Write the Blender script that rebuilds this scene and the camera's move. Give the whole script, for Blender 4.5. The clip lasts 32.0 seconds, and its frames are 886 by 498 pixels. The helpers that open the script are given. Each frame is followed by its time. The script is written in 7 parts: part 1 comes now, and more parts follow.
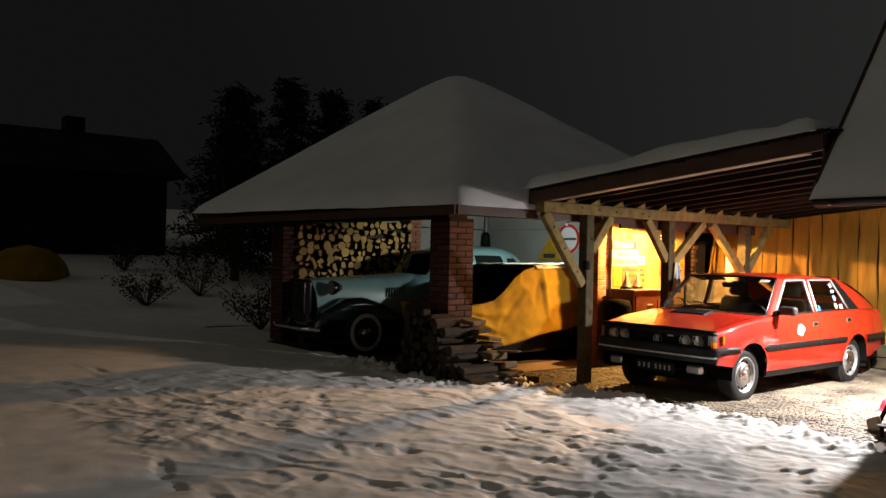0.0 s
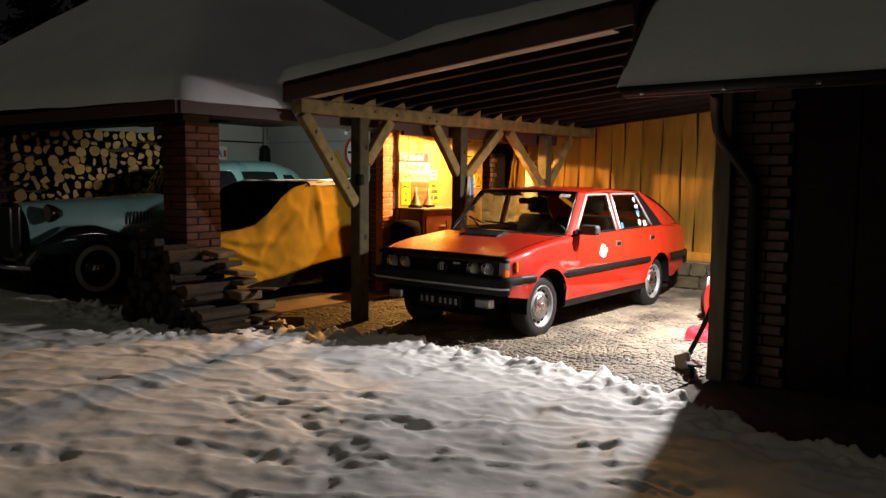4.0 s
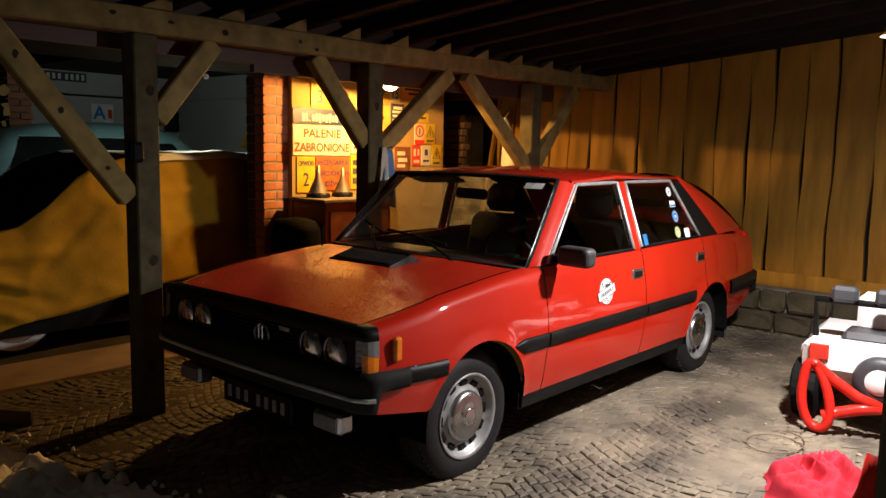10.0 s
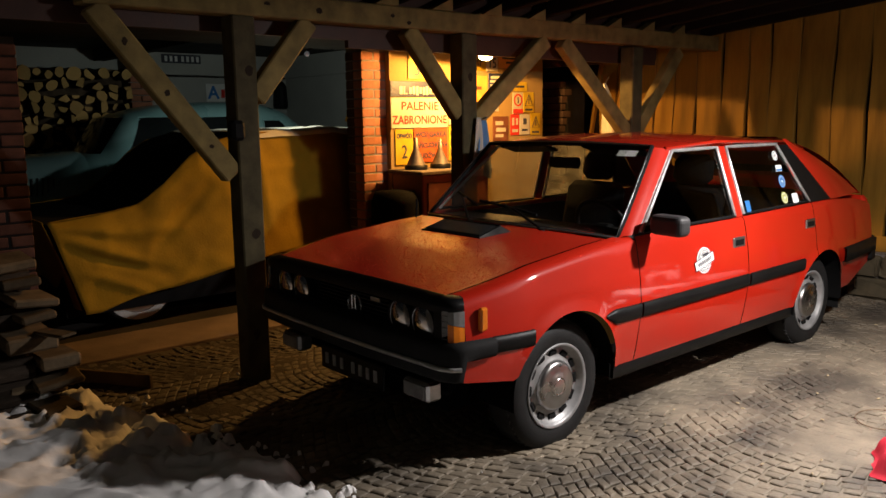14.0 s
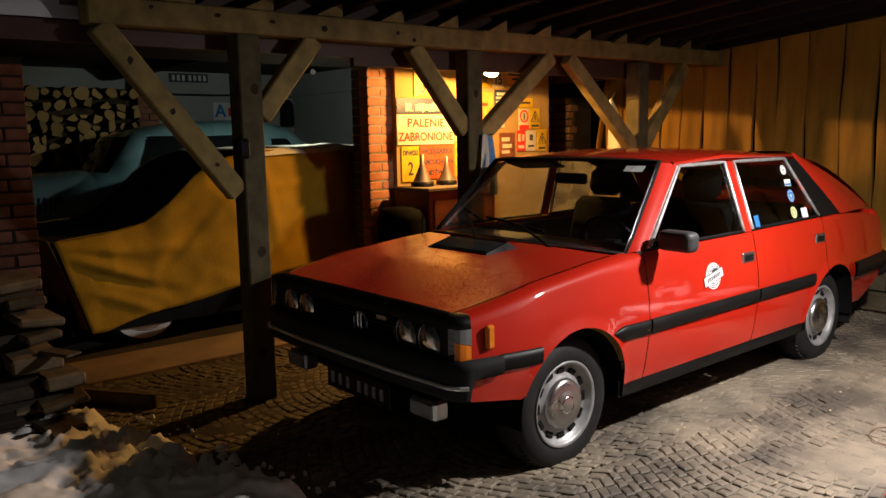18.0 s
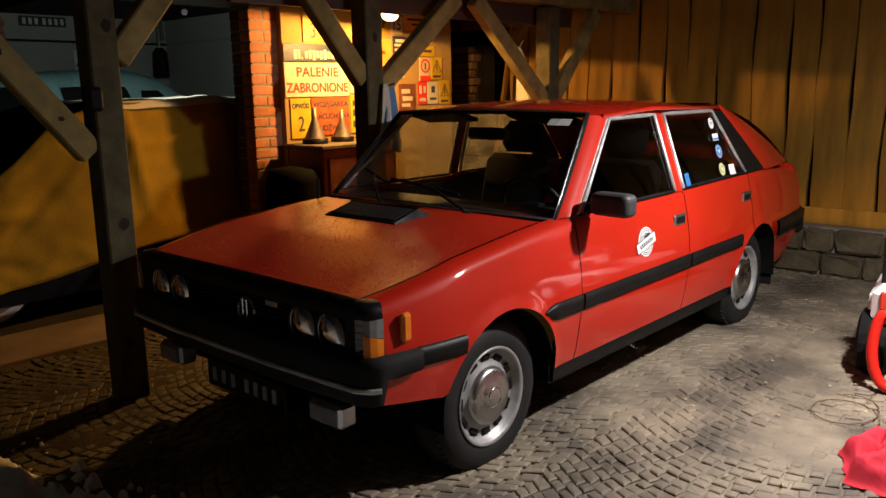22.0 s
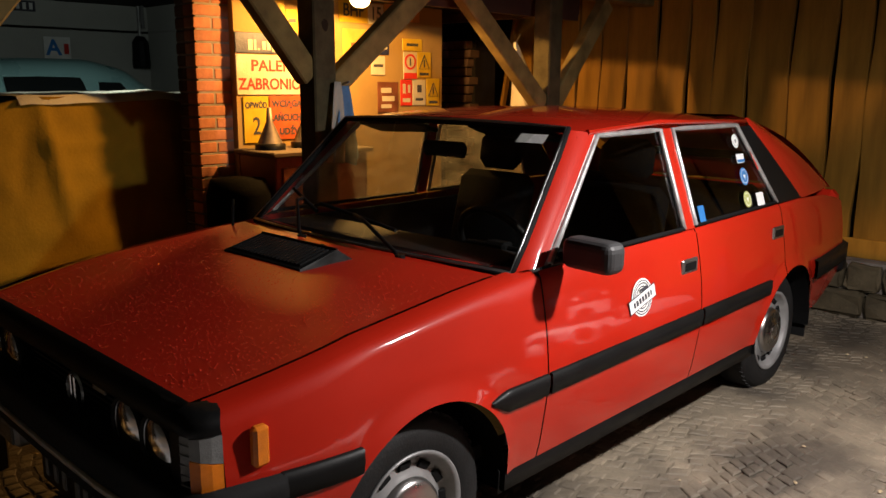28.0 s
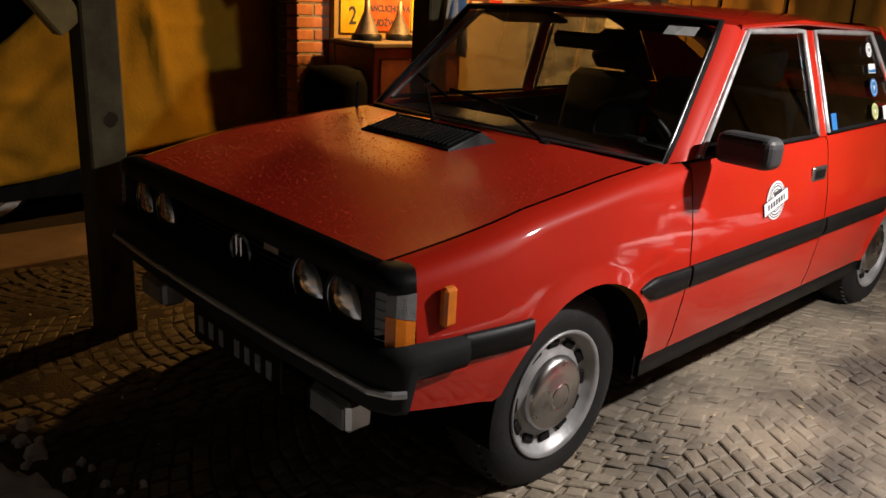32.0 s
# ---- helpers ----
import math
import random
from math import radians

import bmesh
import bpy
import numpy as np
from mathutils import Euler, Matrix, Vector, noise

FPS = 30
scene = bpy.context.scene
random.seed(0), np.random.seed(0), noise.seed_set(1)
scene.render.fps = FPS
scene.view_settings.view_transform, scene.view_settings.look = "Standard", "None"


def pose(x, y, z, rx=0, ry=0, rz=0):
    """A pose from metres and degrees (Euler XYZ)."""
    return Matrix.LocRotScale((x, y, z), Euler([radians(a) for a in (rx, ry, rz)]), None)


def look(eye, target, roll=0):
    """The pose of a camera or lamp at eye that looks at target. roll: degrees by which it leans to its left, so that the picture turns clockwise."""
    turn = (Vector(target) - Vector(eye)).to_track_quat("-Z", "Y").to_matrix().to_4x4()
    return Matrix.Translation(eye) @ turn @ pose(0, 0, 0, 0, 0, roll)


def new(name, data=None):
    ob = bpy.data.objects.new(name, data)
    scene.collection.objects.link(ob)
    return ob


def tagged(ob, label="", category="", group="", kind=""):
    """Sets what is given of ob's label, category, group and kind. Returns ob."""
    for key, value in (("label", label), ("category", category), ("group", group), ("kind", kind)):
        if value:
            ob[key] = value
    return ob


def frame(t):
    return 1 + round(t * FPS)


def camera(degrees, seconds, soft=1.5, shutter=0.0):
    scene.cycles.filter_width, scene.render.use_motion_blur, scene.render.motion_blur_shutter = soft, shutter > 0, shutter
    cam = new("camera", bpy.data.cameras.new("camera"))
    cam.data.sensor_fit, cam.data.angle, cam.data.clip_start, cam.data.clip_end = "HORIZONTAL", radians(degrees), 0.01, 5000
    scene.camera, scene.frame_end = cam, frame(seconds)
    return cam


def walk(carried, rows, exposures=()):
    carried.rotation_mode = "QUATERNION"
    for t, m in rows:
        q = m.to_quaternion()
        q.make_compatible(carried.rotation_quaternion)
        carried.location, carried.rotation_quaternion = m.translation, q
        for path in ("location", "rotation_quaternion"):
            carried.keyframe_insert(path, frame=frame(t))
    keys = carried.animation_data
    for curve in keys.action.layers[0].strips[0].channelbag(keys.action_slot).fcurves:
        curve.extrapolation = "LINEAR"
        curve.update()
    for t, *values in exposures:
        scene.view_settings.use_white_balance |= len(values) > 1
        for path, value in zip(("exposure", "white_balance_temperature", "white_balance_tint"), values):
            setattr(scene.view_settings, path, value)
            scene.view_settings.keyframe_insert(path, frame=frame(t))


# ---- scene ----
cam = camera(58.1, 32.0)
PATH = [
    (0, (5.545, -8.112, 1.538), (3.979, -6.868, 1.552), 1.2),
    (0.5, (5.502, -8.075, 1.572), (4.063, -6.686, 1.561), 1.4),
    (1, (5.454, -8.026, 1.534), (4.103, -6.551, 1.478), 1.5),
    (1.5, (5.385, -7.774, 1.466), (4.084, -6.258, 1.367), 1.9),
    (2, (5.26, -7.521, 1.488), (3.962, -6.005, 1.361), 2.2),
    (2.5, (4.972, -7.364, 1.447), (3.702, -5.826, 1.301), 1.7),
    (3, (4.791, -7.102, 1.432), (3.552, -5.542, 1.258), 0.7),
    (3.5, (4.716, -6.744, 1.446), (3.475, -5.184, 1.273), 0.7),
    (5.5, (4.207, -5.485, 1.532), (2.974, -3.923, 1.331), -0.0),
    (6, (4.015, -5.17, 1.511), (2.804, -3.589, 1.333), 0.0),
    (6.5, (3.899, -4.824, 1.476), (2.705, -3.232, 1.278), 0.2),
    (7, (3.783, -4.434, 1.511), (2.596, -2.837, 1.312), 0.9),
    (7.5, (3.549, -4.077, 1.485), (2.371, -2.472, 1.291), 1.7),
    (8, (3.403, -3.781, 1.53), (2.215, -2.183, 1.339), 1.9),
    (8.5, (3.36, -3.403, 1.487), (2.111, -1.851, 1.313), 1.7),
    (9, (3.308, -3.131, 1.512), (2.027, -1.605, 1.333), 1.3),
    (9.5, (3.162, -2.918, 1.465), (1.849, -1.422, 1.265), 1.2),
    (10, (2.983, -2.744, 1.488), (1.67, -1.256, 1.241), 1.1),
    (10.5, (2.978, -2.675, 1.501), (1.653, -1.203, 1.219), 1.1),
    (11, (3.0, -2.658, 1.501), (1.646, -1.217, 1.205), 0.8),
    (11.5, (3.053, -2.673, 1.505), (1.657, -1.274, 1.201), 0.3),
    (12, (3.004, -2.628, 1.491), (1.588, -1.25, 1.179), 0.0),
    (12.5, (3.046, -2.652, 1.496), (1.622, -1.285, 1.175), -0.1),
    (13, (3.014, -2.626, 1.489), (1.569, -1.283, 1.16), -0.2),
    (13.5, (3.024, -2.639, 1.486), (1.547, -1.331, 1.159), -0.5),
    (14, (3.075, -2.685, 1.499), (1.575, -1.402, 1.175), -0.7),
    (14.5, (3.038, -2.661, 1.495), (1.529, -1.388, 1.171), -0.8),
    (16.5, (3.037, -2.658, 1.5), (1.51, -1.4, 1.211), -0.6),
    (17, (3.091, -2.693, 1.504), (1.563, -1.433, 1.225), -0.7),
    (17.5, (3.064, -2.672, 1.504), (1.541, -1.406, 1.228), -0.9),
    (18, (3.058, -2.663, 1.498), (1.542, -1.39, 1.215), -1.1),
    (18.5, (3.056, -2.662, 1.491), (1.545, -1.385, 1.196), -1.2),
    (19, (3.06, -2.671, 1.496), (1.564, -1.38, 1.19), -1.2),
    (19.5, (3.073, -2.651, 1.494), (1.587, -1.348, 1.184), -0.7),
    (20, (3.077, -2.598, 1.512), (1.597, -1.289, 1.202), 0.6),
    (20.5, (3.051, -2.544, 1.487), (1.558, -1.25, 1.18), 0.4),
    (21, (2.907, -2.531, 1.466), (1.415, -1.237, 1.153), -0.0),
    (21.5, (2.677, -2.465, 1.5), (1.299, -1.055, 1.167), -0.5),
    (22, (2.595, -2.314, 1.466), (1.275, -0.864, 1.071), -1.0),
    (22.5, (2.523, -2.012, 1.44), (1.203, -0.561, 1.046), -0.7),
    (23, (2.468, -1.844, 1.446), (1.139, -0.419, 0.993), -0.3),
    (23.5, (2.323, -1.643, 1.406), (0.996, -0.27, 0.809), -0.4),
    (24, (2.203, -1.517, 1.406), (0.884, -0.17, 0.737), -0.3),
    (24.5, (2.182, -1.465, 1.393), (0.866, -0.159, 0.645), 0.5),
    (26.5, (2.239, -1.449, 1.431), (0.823, -0.197, 0.776), 0.5),
    (27, (2.244, -1.429, 1.462), (0.857, -0.089, 0.931), 0.6),
    (27.5, (2.241, -1.424, 1.477), (0.872, -0.039, 1.02), 0.5),
    (28, (2.242, -1.427, 1.485), (0.875, -0.024, 1.083), 0.3),
    (28.5, (2.243, -1.433, 1.513), (0.864, -0.018, 1.204), 0.1),
    (29, (2.249, -1.437, 1.514), (0.841, -0.04, 1.253), 0.0),
    (29.5, (2.245, -1.428, 1.505), (0.774, -0.098, 1.248), -0.2),
    (30, (2.241, -1.419, 1.496), (0.606, -0.292, 1.257), -0.6),
    (30.5, (2.249, -1.426, 1.458), (0.46, -0.587, 1.15), -0.9),
    (31, (2.261, -1.461, 1.419), (0.553, -0.566, 0.886), 0.2),
    (31.5, (2.163, -1.612, 1.403), (0.608, -0.496, 0.822), 1.7),
    (32, (2.014, -1.726, 1.377), (0.64, -0.406, 0.771), 3.2),
]
EXPOSURE = [(0, 0.7), (1, 0.35), (2, 0.14), (3.5, 0.14), (5.5, -0.30), (8, -0.88), (10, -1.2), (13, -1.3), (19, -1.2), (22, -1.42), (24, -1.55), (28, -1.55), (30.4, -1.5), (31, -1.25), (32, -1.42)]
walk(cam, [(t, look(eye, target, roll)) for t, eye, target, roll in PATH], EXPOSURE)

# ---- world and lights ----
world = bpy.data.worlds.new("night")
scene.world = world
world.use_nodes = True
wn, wl_ = world.node_tree.nodes, world.node_tree.links
# night sky, a little paler towards the lights of the village
tc, axis, rise, tone = wn.new("ShaderNodeTexCoord"), wn.new("ShaderNodeSeparateXYZ"), wn.new("ShaderNodeMapRange"), wn.new("ShaderNodeValToRGB")
rise.inputs["From Min"].default_value, rise.inputs["From Max"].default_value = -0.90, 0.05
tone.color_ramp.elements[0].color, tone.color_ramp.elements[1].color = (0.20, 0.20, 0.22, 1), (1.0, 0.97, 0.92, 1)
wl_.new(tc.outputs["Generated"], axis.inputs["Vector"])
wl_.new(axis.outputs["X"], rise.inputs["Value"])
wl_.new(rise.outputs["Result"], tone.inputs["Fac"])
wl_.new(tone.outputs["Color"], wn["Background"].inputs["Color"])
wn["Background"].inputs["Strength"].default_value = 0.018


def lamp(name, kind, m, energy, color, size=0.05):
    d = bpy.data.lights.new(name, kind)
    d.energy, d.color = energy, color
    if kind == "SUN":
        d.angle = size
    elif kind in ("POINT", "SPOT"):
        d.shadow_soft_size = size
    ob = new(name, d)
    ob.matrix_world = m
    return ob


LAMP_W = Vector((2.15, 1.20, 2.00))
LAMP_O = Vector((-1.687, 1.865, 1.925))
AIM = Vector((-0.055, -0.045, -1))
white = lamp("work_light", "AREA", look(LAMP_W, LAMP_W + AIM), 300, (1.0, 0.94, 0.92))
white.data.shape, white.data.size = "DISK", 0.12
lamp("work_light_bulb", "POINT", pose(LAMP_W.x, LAMP_W.y, LAMP_W.z - 0.03), 95, (1.0, 0.94, 0.91), 0.04)
warm = lamp("wall_lamp_bulb", "SPOT", look(LAMP_O, LAMP_O + Vector((-0.08, -0.08, -1))), 570, (1.0, 0.50, 0.13), 0.05)
warm.data.spot_size, warm.data.spot_blend = radians(180), 0.03
lamp("street_glow", "SUN", look((-2.0, -7.0, 4.6), (0, 0, 0)), 0.055, (0.96, 0.86, 0.56), radians(40))
BULB = Vector((-2.80, 0.90, 1.93))
cool = lamp("pavilion_bulb", "SPOT", look(BULB, (-4.8, 1.8, 1.0)), 105, (0.86, 0.97, 0.93), 0.03)
cool.data.spot_size, cool.data.spot_blend = radians(112), 0.4


# ---- materials ----
def mat(name, col, rough=0.7, metal=0.0, var=0.25, scale=6.0, fine=60.0, bump=0.2, dist=0.01, col2=None, stretch=(1, 1, 1), coat=0.0, rand=0.0, spec=0.3):
    """Base colour varied at two scales, with fine relief; rand varies it from object to object."""
    m = bpy.data.materials.new(name)
    m.use_nodes = True
    t = m.node_tree
    n, l = t.nodes, t.links
    b = n["Principled BSDF"]
    b.inputs["Roughness"].default_value, b.inputs["Metallic"].default_value = rough, metal
    b.inputs["Specular IOR Level"].default_value = 0.5 if metal else spec
    if coat:
        b.inputs["Coat Weight"].default_value, b.inputs["Coat Roughness"].default_value = coat, 0.06
    tc, mp = n.new("ShaderNodeTexCoord"), n.new("ShaderNodeMapping")
    mp.inputs["Scale"].default_value = stretch
    l.new(tc.outputs["Object"], mp.inputs["Vector"])
    a, f = n.new("ShaderNodeTexNoise"), n.new("ShaderNodeTexNoise")
    a.inputs["Scale"].default_value, a.inputs["Detail"].default_value = scale, 5
    f.inputs["Scale"].default_value, f.inputs["Detail"].default_value = fine, 4
    l.new(mp.outputs["Vector"], a.inputs["Vector"]), l.new(mp.outputs["Vector"], f.inputs["Vector"])
    r = n.new("ShaderNodeValToRGB")
    c2 = col2 or tuple(v * (1 - var) for v in col)
    c1 = tuple(min(1, v * (1 + var * 0.5)) for v in col)
    r.color_ramp.elements[0].position, r.color_ramp.elements[0].color = 0.32, (*c2, 1)
    r.color_ramp.elements[1].position, r.color_ramp.elements[1].color = 0.68, (*c1, 1)
    l.new(a.outputs["Fac"], r.inputs["Fac"])
    mx = n.new("ShaderNodeMixRGB")
    mx.blend_type = "MULTIPLY"
    mx.inputs["Fac"].default_value = 0.5 * var
    l.new(r.outputs["Color"], mx.inputs["Color1"]), l.new(f.outputs["Fac"], mx.inputs["Color2"])
    out = mx.outputs["Color"]
    if rand:
        oi, hv, mr = n.new("ShaderNodeObjectInfo"), n.new("ShaderNodeHueSaturation"), n.new("ShaderNodeMapRange")
        mr.inputs["To Min"].default_value, mr.inputs["To Max"].default_value = 1 - rand, 1 + rand
        l.new(oi.outputs["Random"], mr.inputs["Value"]), l.new(mr.outputs["Result"], hv.inputs["Value"]), l.new(out, hv.inputs["Color"])
        out = hv.outputs["Color"]
    l.new(out, b.inputs["Base Color"])
    if bump:
        bp = n.new("ShaderNodeBump")
        bp.inputs["Strength"].default_value, bp.inputs["Distance"].default_value = bump, dist
        l.new(f.outputs["Fac"], bp.inputs["Height"]), l.new(bp.outputs["Normal"], b.inputs["Normal"])
    rr = n.new("ShaderNodeMapRange")
    rr.inputs["To Min"].default_value, rr.inputs["To Max"].default_value = max(0.02, rough - 0.12), min(1, rough + 0.12)
    l.new(a.outputs["Fac"], rr.inputs["Value"]), l.new(rr.outputs["Result"], b.inputs["Roughness"])
    return m


def glowing(name, col, strength):
    m = bpy.data.materials.new(name)
    m.use_nodes = True
    b = m.node_tree.nodes["Principled BSDF"]
    b.inputs["Base Color"].default_value = (*col, 1)
    b.inputs["Emission Color"].default_value, b.inputs["Emission Strength"].default_value = (*col, 1), strength
    return m


def glass(name, tint=(1, 1, 1), rough=0.02, clear=0.8):
    """Thin pane: mostly see-through, with gloss by Fresnel."""
    m = bpy.data.materials.new(name)
    m.use_nodes = True
    n, l = m.node_tree.nodes, m.node_tree.links
    n.remove(n["Principled BSDF"])
    tr, gl, mx, fr = n.new("ShaderNodeBsdfTransparent"), n.new("ShaderNodeBsdfGlossy"), n.new("ShaderNodeMixShader"), n.new("ShaderNodeFresnel")
    tr.inputs["Color"].default_value = (*[clear * v for v in tint], 1)
    gl.inputs["Roughness"].default_value = rough
    fr.inputs["IOR"].default_value = 1.5
    l.new(fr.outputs["Fac"], mx.inputs["Fac"]), l.new(tr.outputs["BSDF"], mx.inputs[1]), l.new(gl.outputs["BSDF"], mx.inputs[2])
    l.new(mx.outputs["Shader"], n["Material Output"].inputs["Surface"])
    return m


M = {}
M["snow"] = mat("snow", (0.83, 0.81, 0.79), 0.6, var=0.10, scale=3, fine=24, bump=0.16, dist=0.010, spec=0.12)
M["roof_snow"] = mat("roof_snow", (0.80, 0.82, 0.85), 0.65, var=0.08, scale=1.2, fine=30, bump=0.3, dist=0.02, spec=0.12)
M["sand"] = mat("joint_sand", (0.165, 0.136, 0.10), 0.9, var=0.4, scale=5, fine=90, bump=0.4)
M["timber"] = mat("pressure_treated_timber", (0.225, 0.168, 0.062), 0.75, var=0.35, scale=3, fine=30, bump=0.25, dist=0.004, stretch=(3, 3, 3), rand=0.1, spec=0.15)
M["dark_timber"] = mat("near_black_timber", (0.013, 0.009, 0.007), 0.6, var=0.4, scale=4, fine=40, bump=0.25, dist=0.004, spec=0.08)
M["board"] = mat("wide_plank", (0.30, 0.155, 0.022), 0.55, var=0.35, scale=1.6, fine=14, bump=0.3, dist=0.006, stretch=(6, 6, 0.8), rand=0.18, spec=0.15)
M["brick"] = mat("red_brick", (0.36, 0.14, 0.075), 0.8, var=0.3, scale=12, fine=90, bump=0.4, dist=0.004, rand=0.15)
M["mortar"] = mat("mortar", (0.22, 0.19, 0.165), 0.9, var=0.3, scale=10, fine=80, bump=0.3)
M["dark_brick"] = mat("dark_tone_brick", (0.085, 0.055, 0.043), 0.85, var=0.3, scale=12, fine=90, bump=0.4, dist=0.004, rand=0.2, spec=0.1)
M["dark_mortar"] = mat("blackish_mortar", (0.016, 0.014, 0.013), 0.9, var=0.3, scale=10, fine=80, bump=0.3, spec=0.1)
M["plaster"] = mat("grey_plaster", (0.36, 0.36, 0.32), 0.85, var=0.12, scale=1.5, fine=40, bump=0.15)
M["yellow_plaster"] = mat("ochre_plaster", (0.30, 0.19, 0.06), 0.85, var=0.15, scale=2, fine=40, bump=0.15)
M["concrete"] = mat("concrete", (0.22, 0.16, 0.12), 0.85, var=0.3, scale=3, fine=50, bump=0.3)
M["fascia"] = mat("brown_fascia", (0.06, 0.028, 0.02), 0.55, var=0.3, scale=5, fine=50, bump=0.15)
M["lining"] = mat("roof_lining_board", (0.40, 0.30, 0.2), 0.7, var=0.3, scale=2, fine=20, bump=0.2, stretch=(1, 6, 1), spec=0.15)
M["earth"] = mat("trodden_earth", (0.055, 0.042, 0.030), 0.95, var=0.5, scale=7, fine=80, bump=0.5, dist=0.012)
M["pier_brick"] = mat("dark_pier_brick", (0.095, 0.044, 0.033), 0.85, var=0.35, scale=12, fine=90, bump=0.4, dist=0.004, rand=0.2, spec=0.1)
M["pipe"] = mat("brown_gutter", (0.010, 0.008, 0.007), 0.5, var=0.2, scale=6, fine=60, bump=0.05, spec=0.1)
M["stone"] = mat("field_stone", (0.10, 0.078, 0.045), 0.8, var=0.4, scale=6, fine=50, bump=0.5, dist=0.01, rand=0.2)
M["red"] = mat("red_car_paint", (0.435, 0.015, 0.005), 0.5, var=0.10, scale=2, fine=120, bump=0.0, coat=1.0)
M["red"].node_tree.nodes["Principled BSDF"].inputs["Specular IOR Level"].default_value = 0.12
M["wet_red"] = mat("wet_car_paint", (0.435, 0.015, 0.005), 0.5, var=0.12, scale=2, fine=150, bump=0.10, dist=0.002, coat=1.0, spec=0.12)
M["wet_red"].node_tree.nodes["Principled BSDF"].inputs["Coat Roughness"].default_value = 0.27
M["post"] = mat("weathered_post_timber", (0.078, 0.066, 0.035), 0.75, var=0.4, scale=3, fine=30, bump=0.25, dist=0.004, stretch=(3, 3, 3), rand=0.1, spec=0.1)
M["tarp"] = mat("ochre_tarpaulin", (0.265, 0.154, 0.011), 0.8, var=0.25, scale=3, fine=60, bump=0.25, spec=0.08)
M["mint"] = mat("mint_car_paint", (0.19, 0.34, 0.33), 0.3, var=0.08, scale=2, fine=90, bump=0.0, coat=0.5)
M["bumper"] = mat("bumper_plastic", (0.020, 0.020, 0.020), 0.6, var=0.3, scale=9, fine=140, bump=0.06, spec=0.05)
M["black"] = mat("black_plastic", (0.007, 0.007, 0.007), 0.42, var=0.2, scale=8, fine=120, bump=0.05, spec=0.12)
M["log_end"] = mat("cut_firewood", (0.55, 0.34, 0.11), 0.75, var=0.3, scale=14, fine=80, bump=0.3, rand=0.22)
M["bark"] = mat("bark", (0.10, 0.07, 0.045), 0.9, var=0.4, scale=12, fine=60, bump=0.5, spec=0.05)


M["car_glass"] = glass("car_glass", (0.90, 0.92, 0.88), 0.02, 0.76)


def misted(name, low, high):
    """A clear pane with a thin uneven film of dew."""
    m = glass(name, (0.90, 0.92, 0.88), 0.05, 0.8)
    t = m.node_tree
    dew, film, tex, ramp = (t.nodes.new("ShaderNode" + k) for k in ("BsdfTranslucent", "MixShader", "TexNoise", "MapRange"))
    dew.inputs["Color"].default_value = (0.8, 0.8, 0.78, 1)
    tex.inputs["Scale"].default_value, tex.inputs["Detail"].default_value = 5, 5
    ramp.inputs["From Min"].default_value, ramp.inputs["From Max"].default_value = 0.3, 0.7
    ramp.inputs["To Min"].default_value, ramp.inputs["To Max"].default_value = low, high
    t.links.new(tex.outputs["Fac"], ramp.inputs["Value"])
    t.links.new(ramp.outputs["Result"], film.inputs["Fac"])
    t.links.new(t.nodes["Mix Shader"].outputs["Shader"], film.inputs[1])
    t.links.new(dew.outputs["BSDF"], film.inputs[2])
    t.links.new(film.outputs["Shader"], t.nodes["Material Output"].inputs["Surface"])
    return m


M["fogged_glass"] = misted("fogged_glass", 0.04, 0.12)
M["misted_screen"] = misted("misted_screen", 0.03, 0.14)
M["dark_glass"] = mat("dark_glass", (0.01, 0.012, 0.012), 0.08, var=0.1, bump=0)
M["lens"] = glass("lamp_lens", (1, 1, 1), 0.12, 0.75)
M["chrome"] = mat("chrome", (0.80, 0.80, 0.80), 0.16, 1.0, var=0.1, scale=8, bump=0)
M["under"] = mat("underside_black", (0.004, 0.004, 0.004), 0.9, var=0.2, bump=0.05, spec=0.05)
M["bright_trim"] = mat("bright_trim", (0.74, 0.74, 0.73), 0.34, 0.75, var=0.15, scale=20, bump=0.02)
M["steel"] = mat("dull_metal", (0.50, 0.50, 0.49), 0.38, 1.0, var=0.25, scale=12, bump=0.03)
M["rim"] = mat("silver_paint", (0.30, 0.30, 0.298), 0.42, 0.35, var=0.25, scale=14, fine=90, bump=0.05)
M["hubcap"] = mat("hub_cap_metal", (0.50, 0.49, 0.48), 0.3, 1.0, var=0.15, scale=10, bump=0.02)
M["rubber"] = mat("black_rubber", (0.008, 0.008, 0.008), 0.75, var=0.2, bump=0.05, spec=0.1)
M["tyre"] = mat("tyre_rubber", (0.011, 0.011, 0.011), 0.68, var=0.35, scale=12, fine=120, bump=0.2)
M["amber"] = mat("amber_plastic", (0.75, 0.20, 0.015), 0.2, var=0.2, scale=20, fine=200, bump=0.1)
M["white_lens"] = mat("clear_lens", (0.18, 0.18, 0.175), 0.12, var=0.2, scale=20, fine=220, bump=0.2)
M["trim"] = mat("dark_trim", (0.018, 0.017, 0.016), 0.6, var=0.2, spec=0.08)
M["seat"] = mat("seat_cloth", (0.003, 0.003, 0.003), 0.9, var=0.3, scale=12, fine=200, bump=0.2, spec=0.05)
M["pale_paint"] = mat("pale_paint", (0.62, 0.62, 0.58), 0.6, var=0.15)
M["grey_paint"] = mat("worn_grey_paint", (0.28, 0.28, 0.27), 0.6, var=0.3, scale=30)
M["white_print"] = mat("white_print", (0.78, 0.78, 0.76), 0.5, var=0.08)
